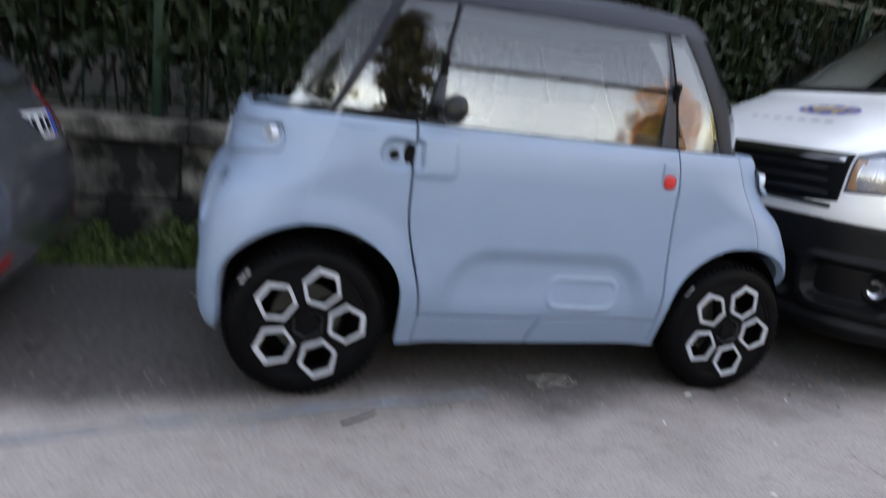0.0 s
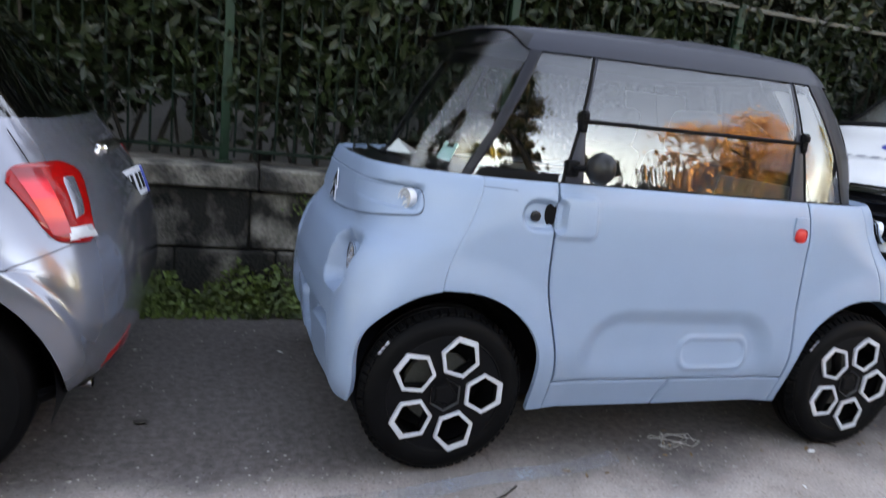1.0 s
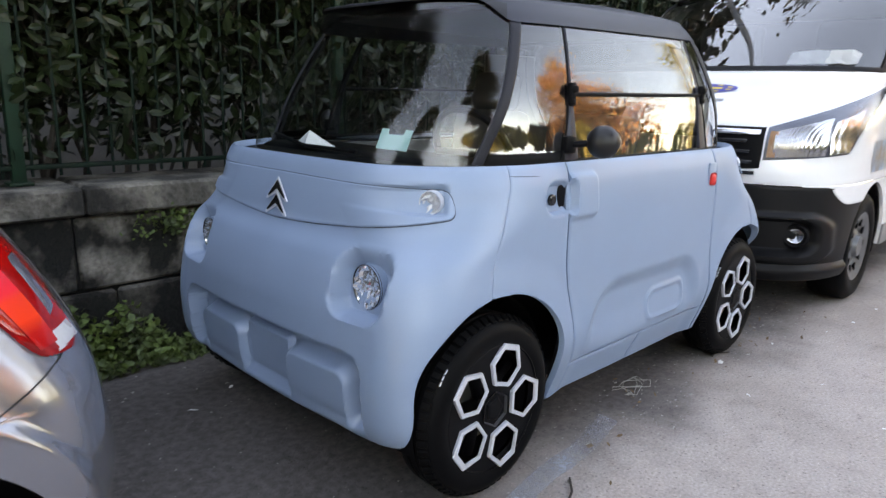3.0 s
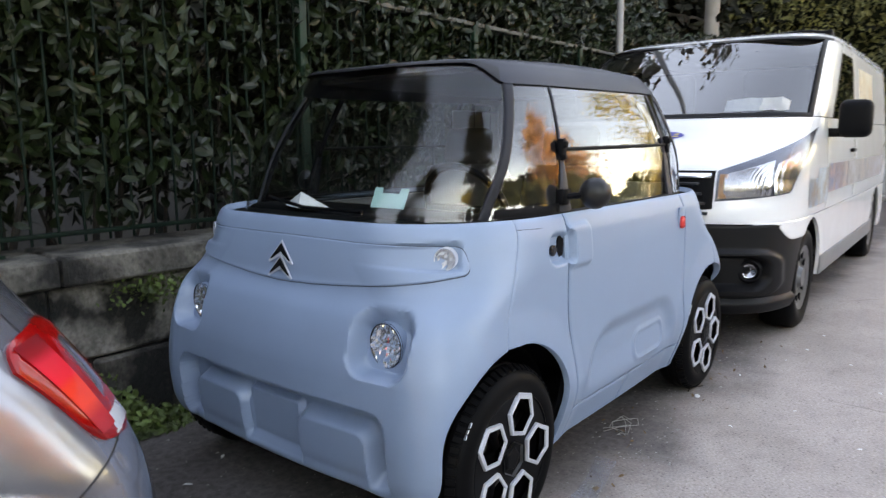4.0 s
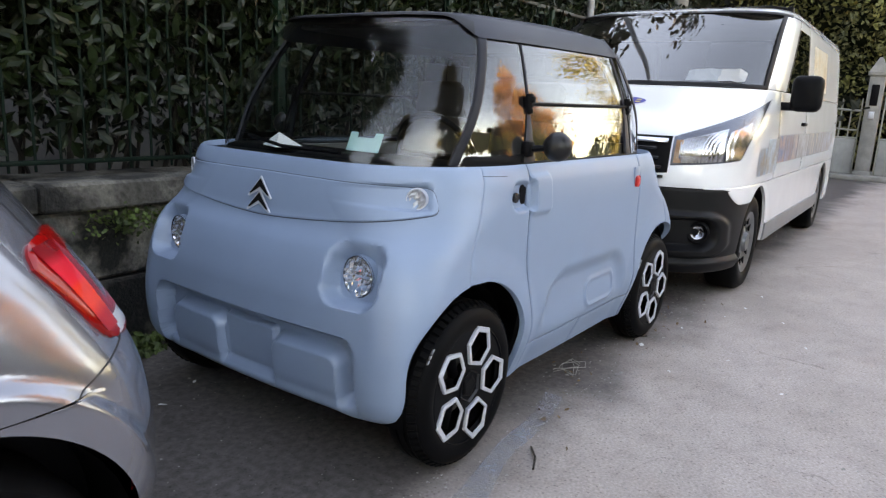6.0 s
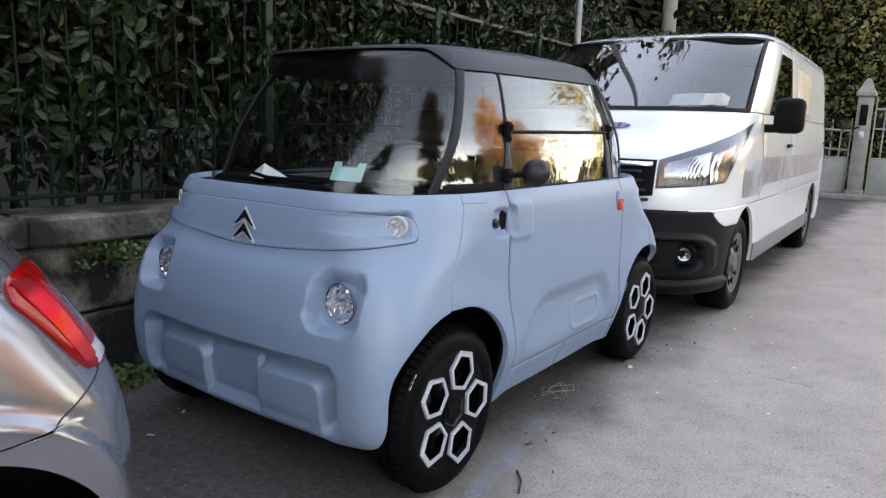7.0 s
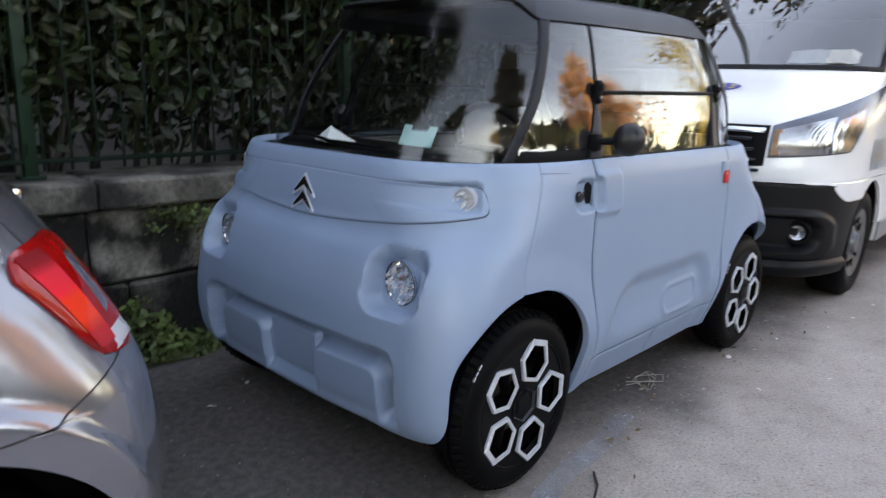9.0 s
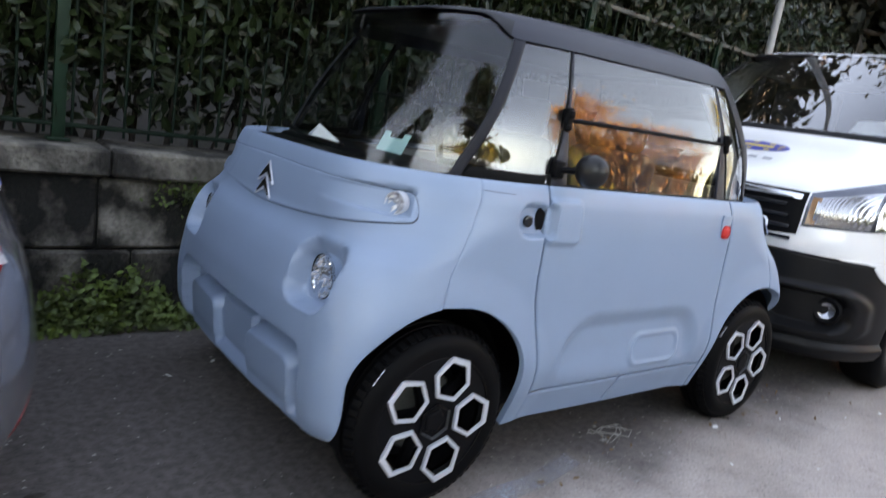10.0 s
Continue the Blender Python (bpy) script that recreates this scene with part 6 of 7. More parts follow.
for side in (1, -1):
    for pairs in ([(fiat_seam(z), z) for z in np.linspace(0.648, 0.712, 12)], [(fiat_rear(z) - 0.115, z) for z in np.linspace(0.70, 1.0, 18)]):
        part("panel_gap", tube([(p[0], p[1] * side, p[2]) for p in fiat_line(pairs)], 0.0019, 6), SEAM, hatch)
for far in (False, True):
    turn = FIAT.flip if far else (lambda q: q)
    skin("rear_quarter_low", turn(FIAT.grid(np.linspace(0.25, ARCH_TOP - 0.0005, 20), -1.30, lambda z: fiat_arch(z, FIAT_HUB, -1), 20)), GREY_METAL, hatch, push=fiat_bump, lip=0)
    skin("side_door", turn(FIAT.grid(np.linspace(0.25, FIAT_BELT, 30), -2.50, -1.305, 30)), GREY_METAL, hatch, lip=0.012)
    skin("front_wing", turn(FIAT.grid(np.linspace(ARCH_TOP, 0.945, 20), -9, -2.505, 40)), GREY_METAL, hatch, lip=0)
    skin("side_window", turn(FIAT.grid(np.linspace(FIAT_BELT + 0.004, 1.36, 14), -2.2, -0.80, 24)), GLASS_DARK, hatch, lip=0)
    skin("rear_post", turn(FIAT.grid(np.linspace(FIAT_BELT + 0.002, 1.40, 16), -0.80, lambda z: fiat_rear(z) - 0.16, 14)), GREY_METAL, hatch, lip=0.01)
    # ring-shaped tail lamp with a body-coloured middle
    lo, hi = (lambda f: 0.696 + 0.02 * f + 0.035 * abs(2 * f - 1) ** 5), (lambda f: 0.918 - 0.01 * f - 0.04 * abs(2 * f - 1) ** 5)
    a0, a1 = (lambda g: 41 - 7 * g), (lambda g: 52 + 2.0 * g)
    lamp = skin("tail_lamp", turn(FIAT.corner_field(a0, a1, lo, hi, 26, 16, True)), TAIL_RED, hatch, "red ring-shaped tail lamp", offset=0.012, lip=0.02, roll=0.006)
    skin("lamp_band", turn(FIAT.corner_field(lambda g: 47.2 - 2.0 * g, lambda g: 51.2 + 0.6 * g, lambda f: 0.728, lambda f: 0.898, 16, 8, True)), TAIL_BANDS, lamp, "ribbed lens running from red through orange to pink", offset=0.0138, lip=0)
    skin("lamp_middle", turn(FIAT.corner_field(lambda g: 41.2 - 3.4 * g, lambda g: 44.6 - 2.9 * g, lambda f: 0.772 - 0.01 * f, lambda f: 0.872, 10, 6, True)), GREY_METAL, lamp, "body-coloured centre", offset=0.0145, lip=0.004)
    skin("reversing_lens", turn(FIAT.corner_field(lambda g: 41, lambda g: 48, lambda f: 0.712, lambda f: 0.745, 4, 6, True)), LAMP_CLEAR, lamp, "clear reversing lens", offset=0.0145, lip=0.003)
    sy = 1 if far else -1
    skin("bumper_reflector", turn(FIAT.corner_field(lambda g: 31, lambda g: 40, lambda f: 0.300 + 0.045 * (1 - f), lambda f: 0.350 + 0.05 * (1 - f), 4, 10, True)), TAIL_RED, hatch, "narrow red bumper reflector", offset=0.004, lip=0.004)
    for hub in (FIAT_HUB, FIAT_HUB - 2.30):
        build_steel_wheel(hatch, pose(hub, sy * 0.785, FIAT_R), far, FIAT_R, 0.18, 0.19, RIM_SILVER)
    bm = bmesh.new()
    arcs = [[bm.verts.new((FIAT_HUB + 0.345 * math.cos(a), sy * y, 0.30 + 0.345 * math.sin(a))) for y in (0.77, 0.45)] for a in [math.pi * (k - 2) / 20 for k in range(25)]]
    for p, q in zip(arcs, arcs[1:]):
        bm.faces.new((p[0], q[0], q[1], p[1]))
    part("wheel_well", bm, BLACK, hatch)
skin("hatch_window", FIAT.whole_rear(FIAT.grid(np.linspace(FIAT_BELT + 0.03, 1.38, 20), lambda z: fiat_rear(z) - 0.16, 9, 30)), GLASS_DARK, hatch, lip=0)
skin("hatch_ledge", FIAT.whole_rear(FIAT.grid(np.linspace(FIAT_BELT, FIAT_BELT + 0.03, 4), lambda z: fiat_rear(z) - 0.16, 9, 30)), GREY_METAL, hatch, lip=0)
rows = [FIAT.whole_front(FIAT.grid([z], -2.4, 9, 60))[0] for z in (1.36, 1.40, 1.44, 1.465)]
mid = np.array([-1.6, 0, 0])
for k in np.linspace(0.95, 0.02, 10):
    r = mid + (rows[3] - mid) * np.array([k, k, 0])
    r[:, 2] = 1.465 + 0.025 * (1 - k ** 2)
    rows.append(r)
g = np.array(rows)
skin("roof", np.concatenate([g, g[:, :1]], 1), GREY_METAL, hatch, lip=0)
part("underbody", box((3.0, 1.06, 0.3), (-1.75, 0, 0.36), 0.02), BLACK, hatch)
part("rear_liner", box((0.40, 1.16, 0.42), (-0.30, 0, 0.43), 0.03), BLACK, hatch)
# its front end: bonnet, bumper, windscreen and lamps
FIAT_HUB_F = FIAT_HUB - 2.30
ring = FIAT.whole_front(FIAT.grid([0.945], -9, -2.30, 60))[0]
mid = np.array([-2.45, 0, 0])
rows = [ring]
for k in np.linspace(0.95, 0.02, 12):
    r = mid + (ring - mid) * np.array([k, k, 0])
    r[:, 2] = 0.945 + 0.075 * (1 - k ** 2)
    rows.append(r)
skin("bonnet", np.array(rows), GREY_METAL, hatch, lip=0)
skin("front_bumper", FIAT.whole_front(FIAT.grid(np.linspace(0.2, 0.66, 16), -9, lambda z: fiat_arch(z, FIAT_HUB_F, -1), 50)), GREY_METAL, hatch, lip=0)
skin("windscreen", np.array([[(-2.72 + 0.40 * k + 0.10 * f * f, -f * (0.68 - 0.14 * k), 0.985 + 0.41 * k) for f in np.linspace(-1, 1, 17)] for k in np.linspace(0, 1, 9)]), GLASS_DARK, hatch, lip=0)
for sy in (-1, 1):
    part("front_pillar", tube([(-2.62, sy * 0.70, 0.985), (-2.42, sy * 0.63, 1.2), (-2.20, sy * 0.55, 1.40)], 0.035, 8), GREY_METAL, hatch)
    hl = part("headlamp", disc(0.10, 0.04, 0.03), LAMP_CLEAR, hatch, "round clear headlamp")
    hl.matrix_local = facing((-3.38, sy * 0.56, 0.74), (-1, sy * 0.35, 0.15))
PLATE = material("number_plate", (0.72, 0.73, 0.74), 0.4, 0, 0.05, 12, 90, 0)
PLATE_BLUE = material("plate_blue", (0.03, 0.08, 0.42), 0.4, 0, 0.05, 12, 90, 0)
pl = part("number_plate", box((0.012, 0.50, 0.11), (0, 0, 0), 0.003), PLATE, hatch, "white number plate with blue ends")
pl.matrix_local = pose(-0.058, -0.02, 0.785, 0, -20, -6)
for y in (-0.232, 0.232):
    part("plate_end", box((0.014, 0.034, 0.108), (0.001, y, 0), 0.002), PLATE_BLUE, pl)
for k in range(7):
    part("plate_bar", box((0.014, 0.034, 0.066), (0.0012, -0.185 + 0.058 * k + (0.02 if k > 4 else 0), 0), 0.001), BLACK, pl)
part("plate_lamp_bar", box((0.05, 0.34, 0.035), (-0.135, 0, 0.925), 0.012), CHROME, hatch)
ex = part("exhaust_pipe", lathe([(0.026, -0.10), (0.028, -0.10), (0.029, 0.05)], 24), CHROME, hatch)
ex.matrix_local = pose(-0.20, -0.50, 0.222, 0, 0, 90)
skin("bumper_lip", FIAT.whole_rear(FIAT.grid(np.linspace(0.18, 0.27, 5), -0.33, 9, 40)), BLACK, hatch, offset=0.003, lip=0.02)


# ---- gate at the end of the street ----
GATE_X = 15.0
GATE_IRON = material("pale_grey_iron", (0.34, 0.34, 0.30), 0.55, 0.3, 0.2, 12, 90, 0.1)
GATE_PANEL = material("pale_gate_sheet", (0.34, 0.34, 0.335), 0.6, 0, 0.2, 5, 70, 0.2)
GATE_STONE = material("grey_concrete", (0.30, 0.29, 0.27), 0.85, 0, 0.25, 5, 70, 0.4)


def build_gate_pillar(y):
    p = thing("gate_pillar", pose(GATE_X, y, 0), "square grey concrete gate pillar with pointed cap", "gate pillar", "pillars of the gate")
    part("shaft", box((0.27, 0.27, 2.1), (0, 0, 1.05), 0.015), GATE_STONE, p)
    part("cap", box((0.35, 0.35, 0.09), (0, 0, 2.145), 0.02), GATE_STONE, p)
    bm = bmesh.new()
    bmesh.ops.create_cone(bm, segments=4, radius1=0.22, radius2=0.04, depth=0.28, cap_ends=True)
    bmesh.ops.rotate(bm, cent=(0, 0, 0), matrix=Matrix.Rotation(radians(45), 3, "Z"), verts=bm.verts)
    bmesh.ops.translate(bm, vec=(0, 0, 2.33), verts=bm.verts)
    part("cap_point", bm, GATE_STONE, p, smooth=False)
    part("intercom", box((0.03, 0.14, 0.42), (-0.145, 0, 1.72), 0.012), BLACK, p, "dark intercom panel")
    part("bell_box", box((0.03, 0.10, 0.14), (-0.145, 0, 1.32), 0.01), HEX_WHITE, p)
    part("plinth", box((0.33, 0.33, 0.18), (0, 0, 0.09), 0.02), GATE_STONE, p)


def build_gate_leaf(y0, y1, rise):
    g = thing("gate_leaf", pose(GATE_X, y0, 0), "wrought iron gate leaf with curved top and spear points", "gate", "leaves of the gate")
    w = y1 - y0
    part("lower_panel", box((0.03, w - 0.04, 0.72), (0, w / 2, 0.46), 0.01), GATE_PANEL, g)
    top = lambda f: 1.85 + rise * (math.cos(math.pi * f) * 0.5 + 0.5) * 0.45
    part("top_rail", tube([(0, w * k / 16, top(k / 16)) for k in range(17)], 0.024, 8), GATE_IRON, g)
    part("middle_rail", tube([(0, w * k / 16, top(k / 16) - 0.4) for k in range(17)], 0.018, 8), GATE_IRON, g)
    part("bottom_rail", tube([(0, 0, 0.84), (0, w, 0.84)], 0.022, 8), GATE_IRON, g)
    n = max(3, int(w / 0.17))
    for k in range(n + 1):
        f = k / n
        bm = tube([(0, w * f, 0.1), (0, w * f, top(f) + 0.16), (0, w * f, top(f) + 0.26)], 0.018, 6, taper=0.6)
        part("bar", bm, GATE_IRON, g)


for y in (0.22, -2.6, 3.6):
    build_gate_pillar(y)
build_gate_leaf(0.42, 3.4, -1)
build_gate_leaf(-2.4, 0.02, -1)
kerb = part("gate_kerb", box((0.5, 8.5, 0.10), (GATE_X - 0.3, 1.3, 0.05), 0.02), GATE_STONE)
tagged(kerb, "low concrete threshold below the gate", "kerb", kind="structure")


def build_green_screen(name, x0, x1, y0, y1, z1, n, mat, label, seed, size=0.2, lean=(-0.6, 0, 0.5)):
    rng = np.random.default_rng(seed)
    p = np.stack([rng.uniform(x0, x1, n), rng.uniform(y0, y1, n), z1 * rng.beta(1.2, 0.9, n)], 1)
    k = np.array([noise.noise((a * 0.9, b * 0.9, c * 0.9)) for a, b, c in p])
    p[:, 2] *= 1 + 0.25 * np.array([noise.noise((a * 0.5, b * 0.5, 4.0)) for a, b, c in p])
    p = p[k > -0.3]
    v, f = leaf_cloud(p, size, size * 0.5, lean, rng)
    tagged(raw_mesh(name, v, f, mat), label, "hedge", kind="stuff")


OLIVE = material("olive_foliage", (0.20, 0.195, 0.055), 0.65, 0, 0.5, 1.3, 30, 0.1, second=(0.055, 0.062, 0.022))
build_green_screen("gate_hedge", 16.5, 18.5, -3.0, 5.5, 7.5, 21000, OLIVE, "tall olive green hedge behind the gate", 41, 0.14)
# unseen hedge added past the gate to shade the road from the sun
build_green_screen("back_hedge", 19, 36, 4.7, 5.9, 4.4, 6000, DARK_LEAF, "dark hedge added out of view to keep sun off the street", 45, 0.5, (0, -0.6, 0.4))
build_green_screen("back_hedge", -9, 19, 4.7, 5.9, 6.6, 27000, DARK_LEAF, "dark tall hedge deep in the garden", 42, 0.36, (0, -0.6, 0.4))


def build_blocker(name, size, at, label):
    """A dark slab added in or behind a hedge to block sun and sky."""
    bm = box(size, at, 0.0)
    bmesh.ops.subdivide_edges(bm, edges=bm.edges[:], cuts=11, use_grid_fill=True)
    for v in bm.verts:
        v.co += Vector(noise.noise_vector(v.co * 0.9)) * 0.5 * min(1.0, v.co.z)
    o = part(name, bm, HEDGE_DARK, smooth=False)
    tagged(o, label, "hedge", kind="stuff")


# near-black colour stands for the shade deep in the hedges
HEDGE_DARK = material("dark_hedge_blocker", (0.020, 0.024, 0.012), 0.9, 0, 0.5, 3, 30, 0.4, second=(0.008, 0.010, 0.006), gloss=0.1)
build_blocker("hedge_blocker", (28, 0.5, 5.6), (5, 6.0, 2.8), "dark slab added behind the tall garden hedge to stop sun and sky")
build_blocker("hedge_blocker", (17, 0.5, 4.2), (27.5, 6.0, 2.1), "dark slab added behind the far garden hedge to stop the sun")
build_blocker("hedge_blocker", (0.6, 9.0, 6.6), (18.6, 1.4, 3.3), "dark slab added behind the gate hedge to close sky gaps")

# ---- the other side of the street ----
build_green_screen("street_hedge", -14, 60, -7.6, -7.0, 2.2, 24000, YELLOW_LEAF, "clipped yellow-green hedge along the far pavement", 43, 0.22, (0, 0.7, 0.5))
build_blocker("hedge_blocker", (74, 0.4, 1.5), (23, -7.35, 0.75), "dark slab added inside the clipped street hedge to close bright gaps")
# unseen belt added to cut the low sky's light and reflection
build_green_screen("horizon_trees", -70, 90, -46, -42, 7.0, 8000, DARK_LEAF, "dark tree belt added beyond the street to hide the bright horizon", 44, 1.5, (0, 0.7, 0.5))
far_fence = thing("far_fence", pose(0, -6.85, 0), "dark iron railing along the far pavement", "fence")
for z in (0.5, 1.5):
    part("rail", box((74, 0.03, 0.04), (23, 0, z), 0.004), BLACK, far_fence)
for k in range(250):
    x = -14 + 74 * k / 250
    if k == 0:
        fb = part("bar", tube([(0, 0, 0.1), (0, 0, 1.62)], 0.014, 5), BLACK, far_fence)
        fb.location = (x, 0, 0)
    else:
        o = fb.copy()
        scene.collection.objects.link(o)
        o.location = (x, 0, 0)
for i, (x, y, h, cr, mat, lab) in enumerate((
        (13.6, -13.0, 11.5, 2.6, ORANGE_LEAF, "autumn tree with orange leaves"),
        (17.6, -13.0, 14.5, 3.2, ORANGE_LEAF, "autumn tree with dense orange leaves"),
        (22.5, -14.0, 12.0, 3.2, ORANGE_LEAF, "autumn tree with dense orange leaves"),
        (36.0, -8.9, 17.5, 3.6, YELLOW_LEAF, "tall tree with yellowing green leaves"),
        (46.0, -13.5, 13.0, 4.0, YELLOW_LEAF, "tall tree with yellowing green leaves"),
        (9.0, -15.0, 4.2, 1.5, DARK_LEAF, "low dark evergreen across the street"),
        (11.6, -16.0, 4.8, 1.6, DARK_LEAF, "low dark evergreen across the street"))):
    build_tree("street_tree", (x, y, 0), h, cr, mat, lab, 60 + i, "round" if mat is not DARK_LEAF else "cone", 6500, 0.25, 0.2, 0.15, lean=(0, 0.5, 0.5))


def build_house(at, size, label):
    w, d, h = size
    hs = thing("house", pose(*at), label, "house")
    part("wall", box((w, d, h), (0, 0, h / 2), 0.02), PALE_WALL, hs, smooth=False)
    bm = bmesh.new()
    o = 0.5
    a = [bm.verts.new(q) for q in ((-w / 2 - o, -d / 2 - o, h), (w / 2 + o, -d / 2 - o, h), (w / 2 + o, d / 2 + o, h), (-w / 2 - o, d / 2 + o, h), (-w / 2 + d / 2, 0, h + d * 0.28), (w / 2 - d / 2, 0, h + d * 0.28))]
    for f in ((0, 1, 5, 4), (1, 2, 5), (2, 3, 4, 5), (3, 0, 4), (3, 2, 1, 0)):
        bm.faces.new([a[i] for i in f])
    part("roof", bm, material("clay_roof", (0.42, 0.20, 0.10), 0.8, 0, 0.3, 3, 40, 0.4), hs, "orange clay tile roof", smooth=False)
    n = int(w / 2.4)
    for k in range(n):
        for z in (1.5, 4.3):
            if z + 1 < h:
                wd = part("window", box((1.0, 0.10, 1.4), (-w / 2 + 1.4 + 2.4 * k, d / 2 + 0.01, z), 0.01), HEX_WHITE, hs)
                part("pane", box((0.86, 0.03, 1.26), (-w / 2 + 1.4 + 2.4 * k, d / 2 + 0.06, z), 0.004), BLACK_GLOSS, wd)


build_house((26, -22, 0), (14, 9, 6.2), "pale plastered house with orange clay roof across the street")

# ---- weeds, litter and marks on the ground ----
def build_weeds(x0, x1, y0, y1, n, height, seed):
    rng = np.random.default_rng(seed)
    x = rng.uniform(x0, x1, n)
    y = y1 - (y1 - y0) * rng.beta(1, 1.4, n)
    clump = np.array([0.15 + 0.25 * abs(noise.noise((a * 6, 7.0, 0))) + sum(h * math.exp(-((a - c) / w) ** 2) for c, h, w in ((-0.98, 0.75, 0.13), (-0.62, 0.85, 0.12), (-0.38, 0.95, 0.14))) for a in x])
    keep = rng.random(n) < 0.25 + clump
    x, y, clump, n = x[keep], y[keep], clump[keep], int(keep.sum())
    z = height * clump * rng.beta(1.1, 1.6, n) * np.clip((y - y0) / (y1 - y0) * 1.6, 0.15, 1)
    v, f = leaf_cloud(np.stack([x, y, z + 0.005], 1), 0.040, 0.024, (0, -0.5, 0.9), rng, -0.2)
    o = raw_mesh("weeds", v, f, WEED)
    tagged(o, "small green weeds growing along the foot of the wall", "weeds", kind="stuff")


build_weeds(-1.45, 0.15, 1.60, 1.86, 4200, 0.24, 71)
build_weeds(-6.0, -1.45, 1.66, 1.86, 1800, 0.12, 72)
build_weeds(0.15, 4.0, 1.70, 1.86, 1200, 0.10, 73)
rng = np.random.default_rng(77)
tuft = np.stack([rng.normal(-0.13, 0.09, 260), 1.815 - 0.05 * rng.random(260), rng.normal(0.60, 0.035, 260)], 1)
v, f = leaf_cloud(tuft, 0.024, 0.017, (0, -0.8, 0.6), rng, 0.5)
tagged(raw_mesh("wall_plant", v, f, WEED), "small green plant growing from a joint under the coping", "wall plant", kind="stuff")
bm_line = [(-1.9 + 0.1 * k, -0.40 + 0.016 * k + 0.012 * math.sin(k)) for k in range(27)]
strip("parking_line", bm_line, 0.105, 0.005, BLUE_LINE, "worn faded blue parking line painted on the asphalt", "road marking")

LITTER_TAN = material("dry_leaf", (0.20, 0.12, 0.06), 0.8, 0, 0.4, 20, 90, 0.2)
GRIT = material("pale_grit", (0.42, 0.40, 0.37), 0.9, 0, 0.3, 20, 90, 0.2)


def build_grit():
    rng = np.random.default_rng(9)
    n = 4200
    x, y = rng.uniform(-2.6, 8, n), rng.uniform(-2.2, 1.7, n)
    y[: n // 3] = rng.normal(-0.05, 0.12, n // 3)
    s = rng.uniform(0.0015, 0.0055, n) * (1 + 1.0 * (rng.random(n) > 0.96))
    verts, faces = [], []
    for i in range(n):
        k = len(verts)
        a = rng.uniform(0, 6.28)
        for j in range(3):
            verts.append((x[i] + s[i] * math.cos(a + 2.1 * j) * 1.4, y[i] + s[i] * math.sin(a + 2.1 * j), 0.0005))
        verts.append((x[i], y[i], s[i] * 0.6))
        faces += [(k, k + 1, k + 3), (k + 1, k + 2, k + 3), (k + 2, k, k + 3)]
    tagged(raw_mesh("grit", verts, faces, GRIT), "loose pale grit scattered on the asphalt", "grit", kind="stuff")
    v, f = leaf_cloud(np.stack([rng.uniform(0.3, 3.0, 45), rng.normal(0.02, 0.12, 45), np.full(45, 0.006)], 1), 0.022, 0.011, (0, 0, 3), rng, 0)
    tagged(raw_mesh("dry_leaves", v, f, LITTER_TAN), "dry brown leaf crumbs along the parked car", "leaf litter", kind="stuff")


build_grit()


def litter(name, pts, mat, at, label, category, r=0.003):
    o = part(name, tube(pts, r, 5), mat)
    o.matrix_world = pose(*at)
    tagged(o, label, category)


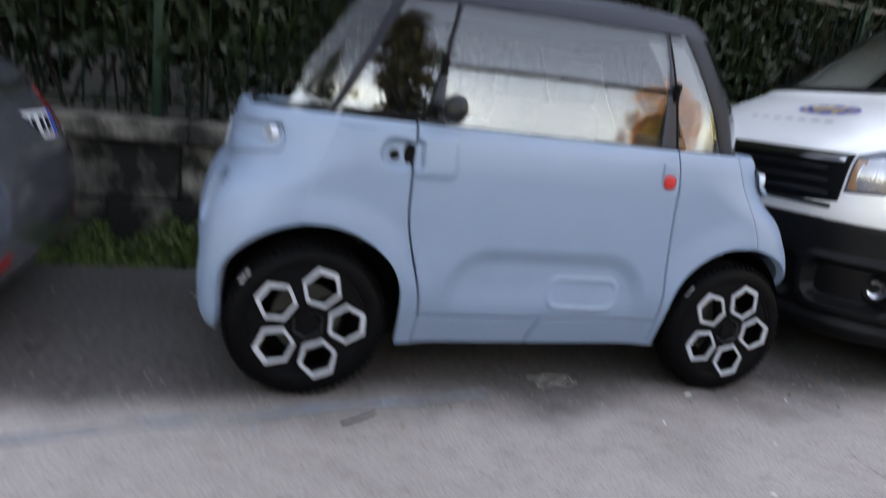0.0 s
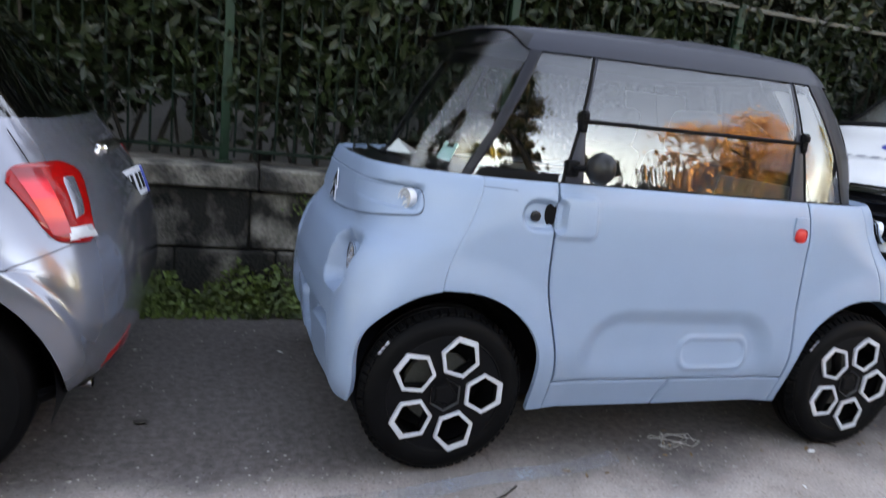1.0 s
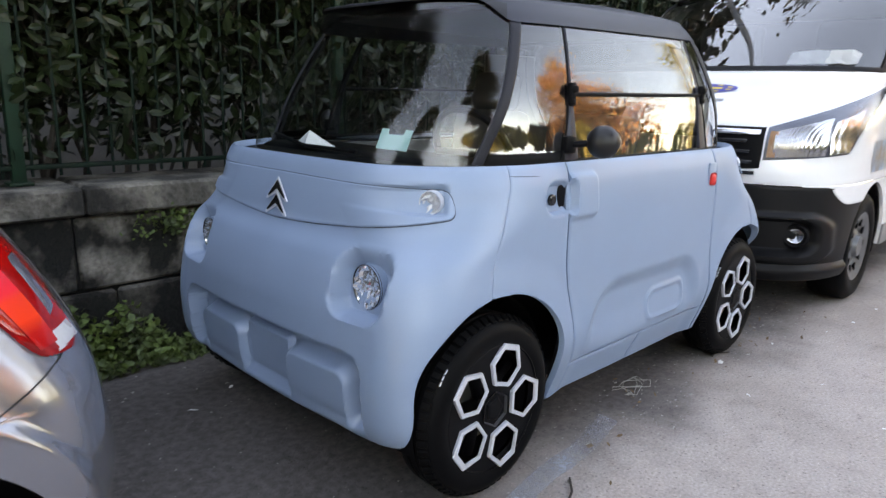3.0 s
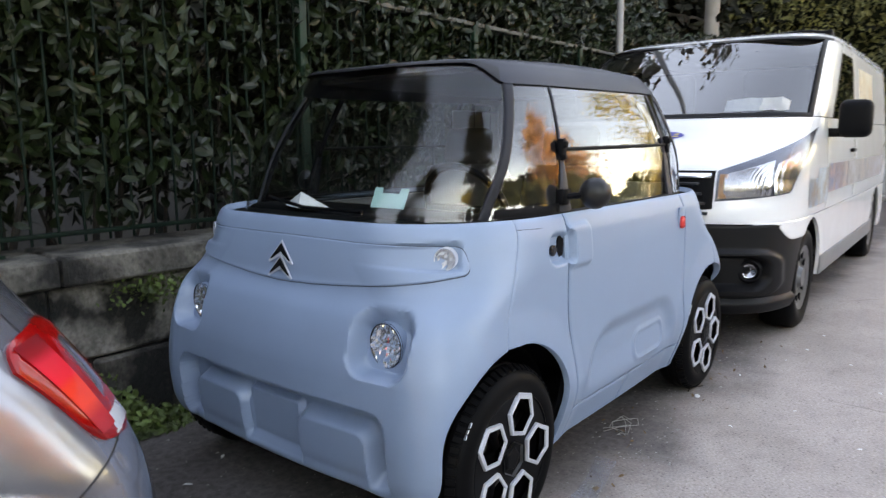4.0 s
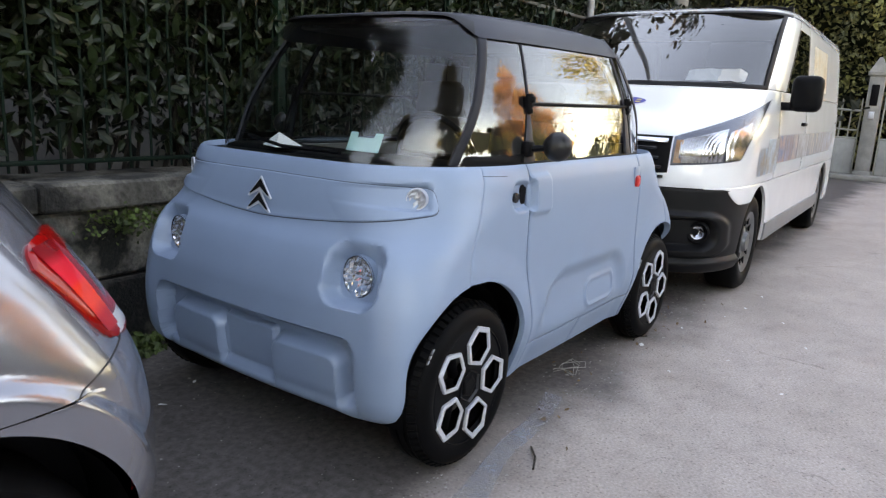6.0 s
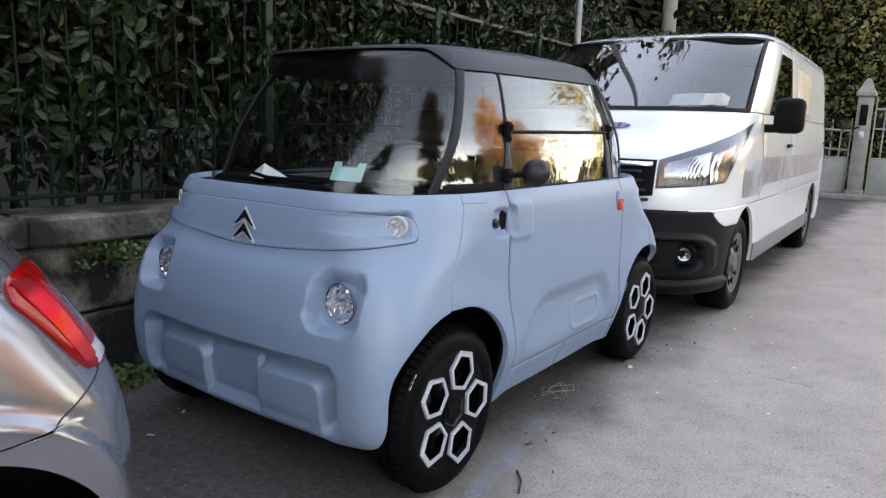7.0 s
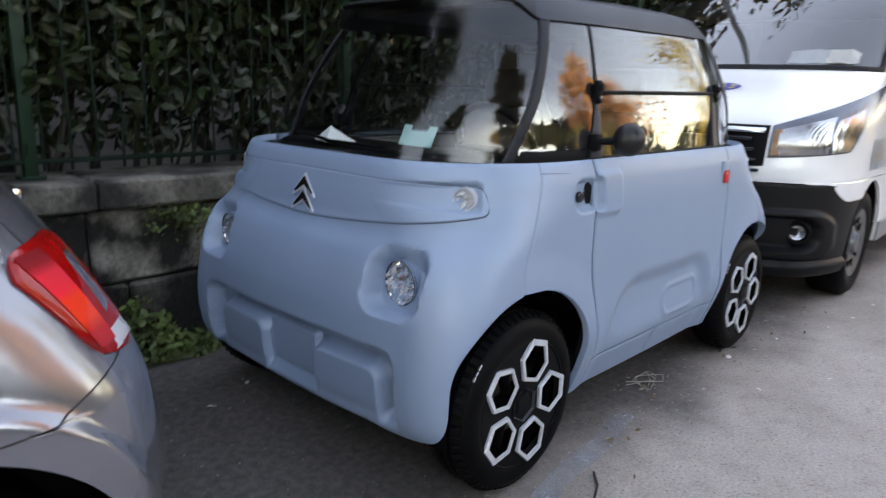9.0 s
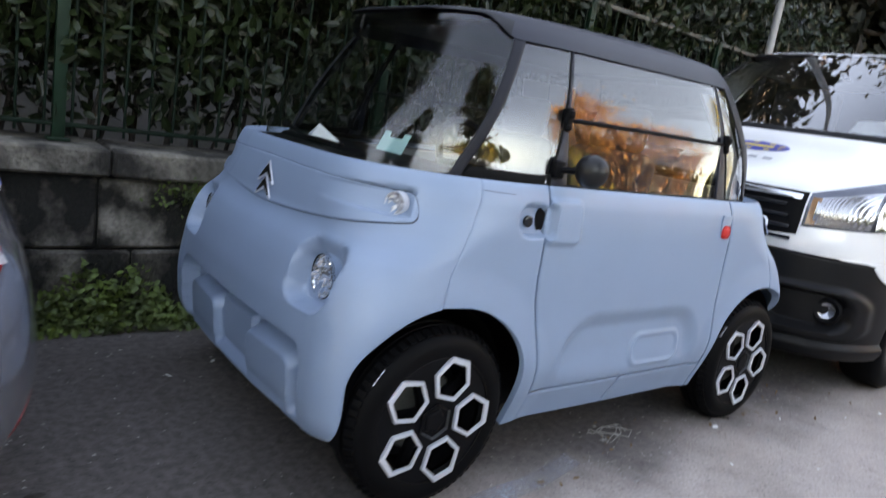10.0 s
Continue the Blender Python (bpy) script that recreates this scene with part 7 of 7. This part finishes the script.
litter("twig", [(0, 0, 0.004), (0.07, 0.03, 0.008), (0.13, 0.08, 0.005)], TWIG, (0.11, -0.20, 0), "thin brown twig lying on the asphalt", "twig", 0.004)
litter("twig", [(0, 0, 0.004), (0.05, 0.01, 0.01), (0.12, -0.03, 0.004)], TWIG, (1.62, 0.03, 0), "thin brown twig lying on the asphalt", "twig", 0.003)
litter("wire_tangle", [(0.09 * math.cos(k * 0.7) + 0.02 * math.sin(k * 1.9), 0.05 * math.sin(k * 0.9), 0.006 + 0.012 * abs(math.sin(k * 1.3))) for k in range(26)], GRIT, (1.02, 0.10, 0), "tangle of thin pale wire under the car", "wire", 0.0015)


def scrap(at, w, d, mat, label, turn, name="paper_scrap"):
    bm = bmesh.new()
    n = 7
    ring = [bm.verts.new((w * math.cos(k * math.tau / n) * random.uniform(0.7, 1.1), d * math.sin(k * math.tau / n) * random.uniform(0.7, 1.1), 0.003 + random.uniform(0, 0.006))) for k in range(n)]
    c = bm.verts.new((0, 0, 0.010))
    for k in range(n):
        bm.faces.new((ring[k], ring[(k + 1) % n], c))
    o = part(name, bm, mat, smooth=False)
    o.matrix_world = pose(*at, 0, 0, turn)
    tagged(o, label, "litter")


scrap((1.575, -0.03, 0), 0.026, 0.014, PAPER, "small torn white paper scrap on the asphalt", 20)
scrap((-0.21, 1.22, 0), 0.022, 0.008, PAPER, "small torn white paper scrap on the asphalt", 40)
scrap((-0.42, 1.12, 0), 0.02, 0.007, PAPER, "small torn white paper scrap on the asphalt", -30)
scrap((-0.17, -0.225, 0), 0.035, 0.022, GRIT, "pale flattened scrap on the asphalt", 70)
scrap((0.46, -0.05, 0), 0.02, 0.012, LITTER_TAN, "dry reddish brown leaf on the asphalt", 10, "dry_leaf")
scrap((-0.95, 0.45, 0), 0.028, 0.02, TWIG, "dark clump of dirt on the asphalt", 0, "dirt_clump")
for x, y, w, turn in ((2.72, -0.28, 0.016, 15), (2.55, -0.53, 0.012, 70), (1.39, -0.73, 0.013, -25), (2.15, -0.71, 0.011, 50), (3.10, -0.30, 0.014, 0), (2.02, -0.10, 0.010, 33), (1.66, -0.44, 0.009, -60), (1.31, -0.26, 0.010, 80), (2.43, -0.23, 0.009, 12)):
    scrap((x, y, 0), w, w * 0.6, PAPER, "tiny pale crumb of paper on the asphalt", turn)

for i, (x, y, h, cr) in enumerate(((21.0, 0.8, 13, 3.4), (22.0, 4.5, 14, 3.8), (17.5, 9.0, 13, 3.6))):
    build_tree("garden_conifer", (x, y, 0), h, cr, DARK_LEAF, "tall dark evergreen tree with dense drooping boughs", 90 + i, "cone", 5000, 0.5, 0.2, 0.04)
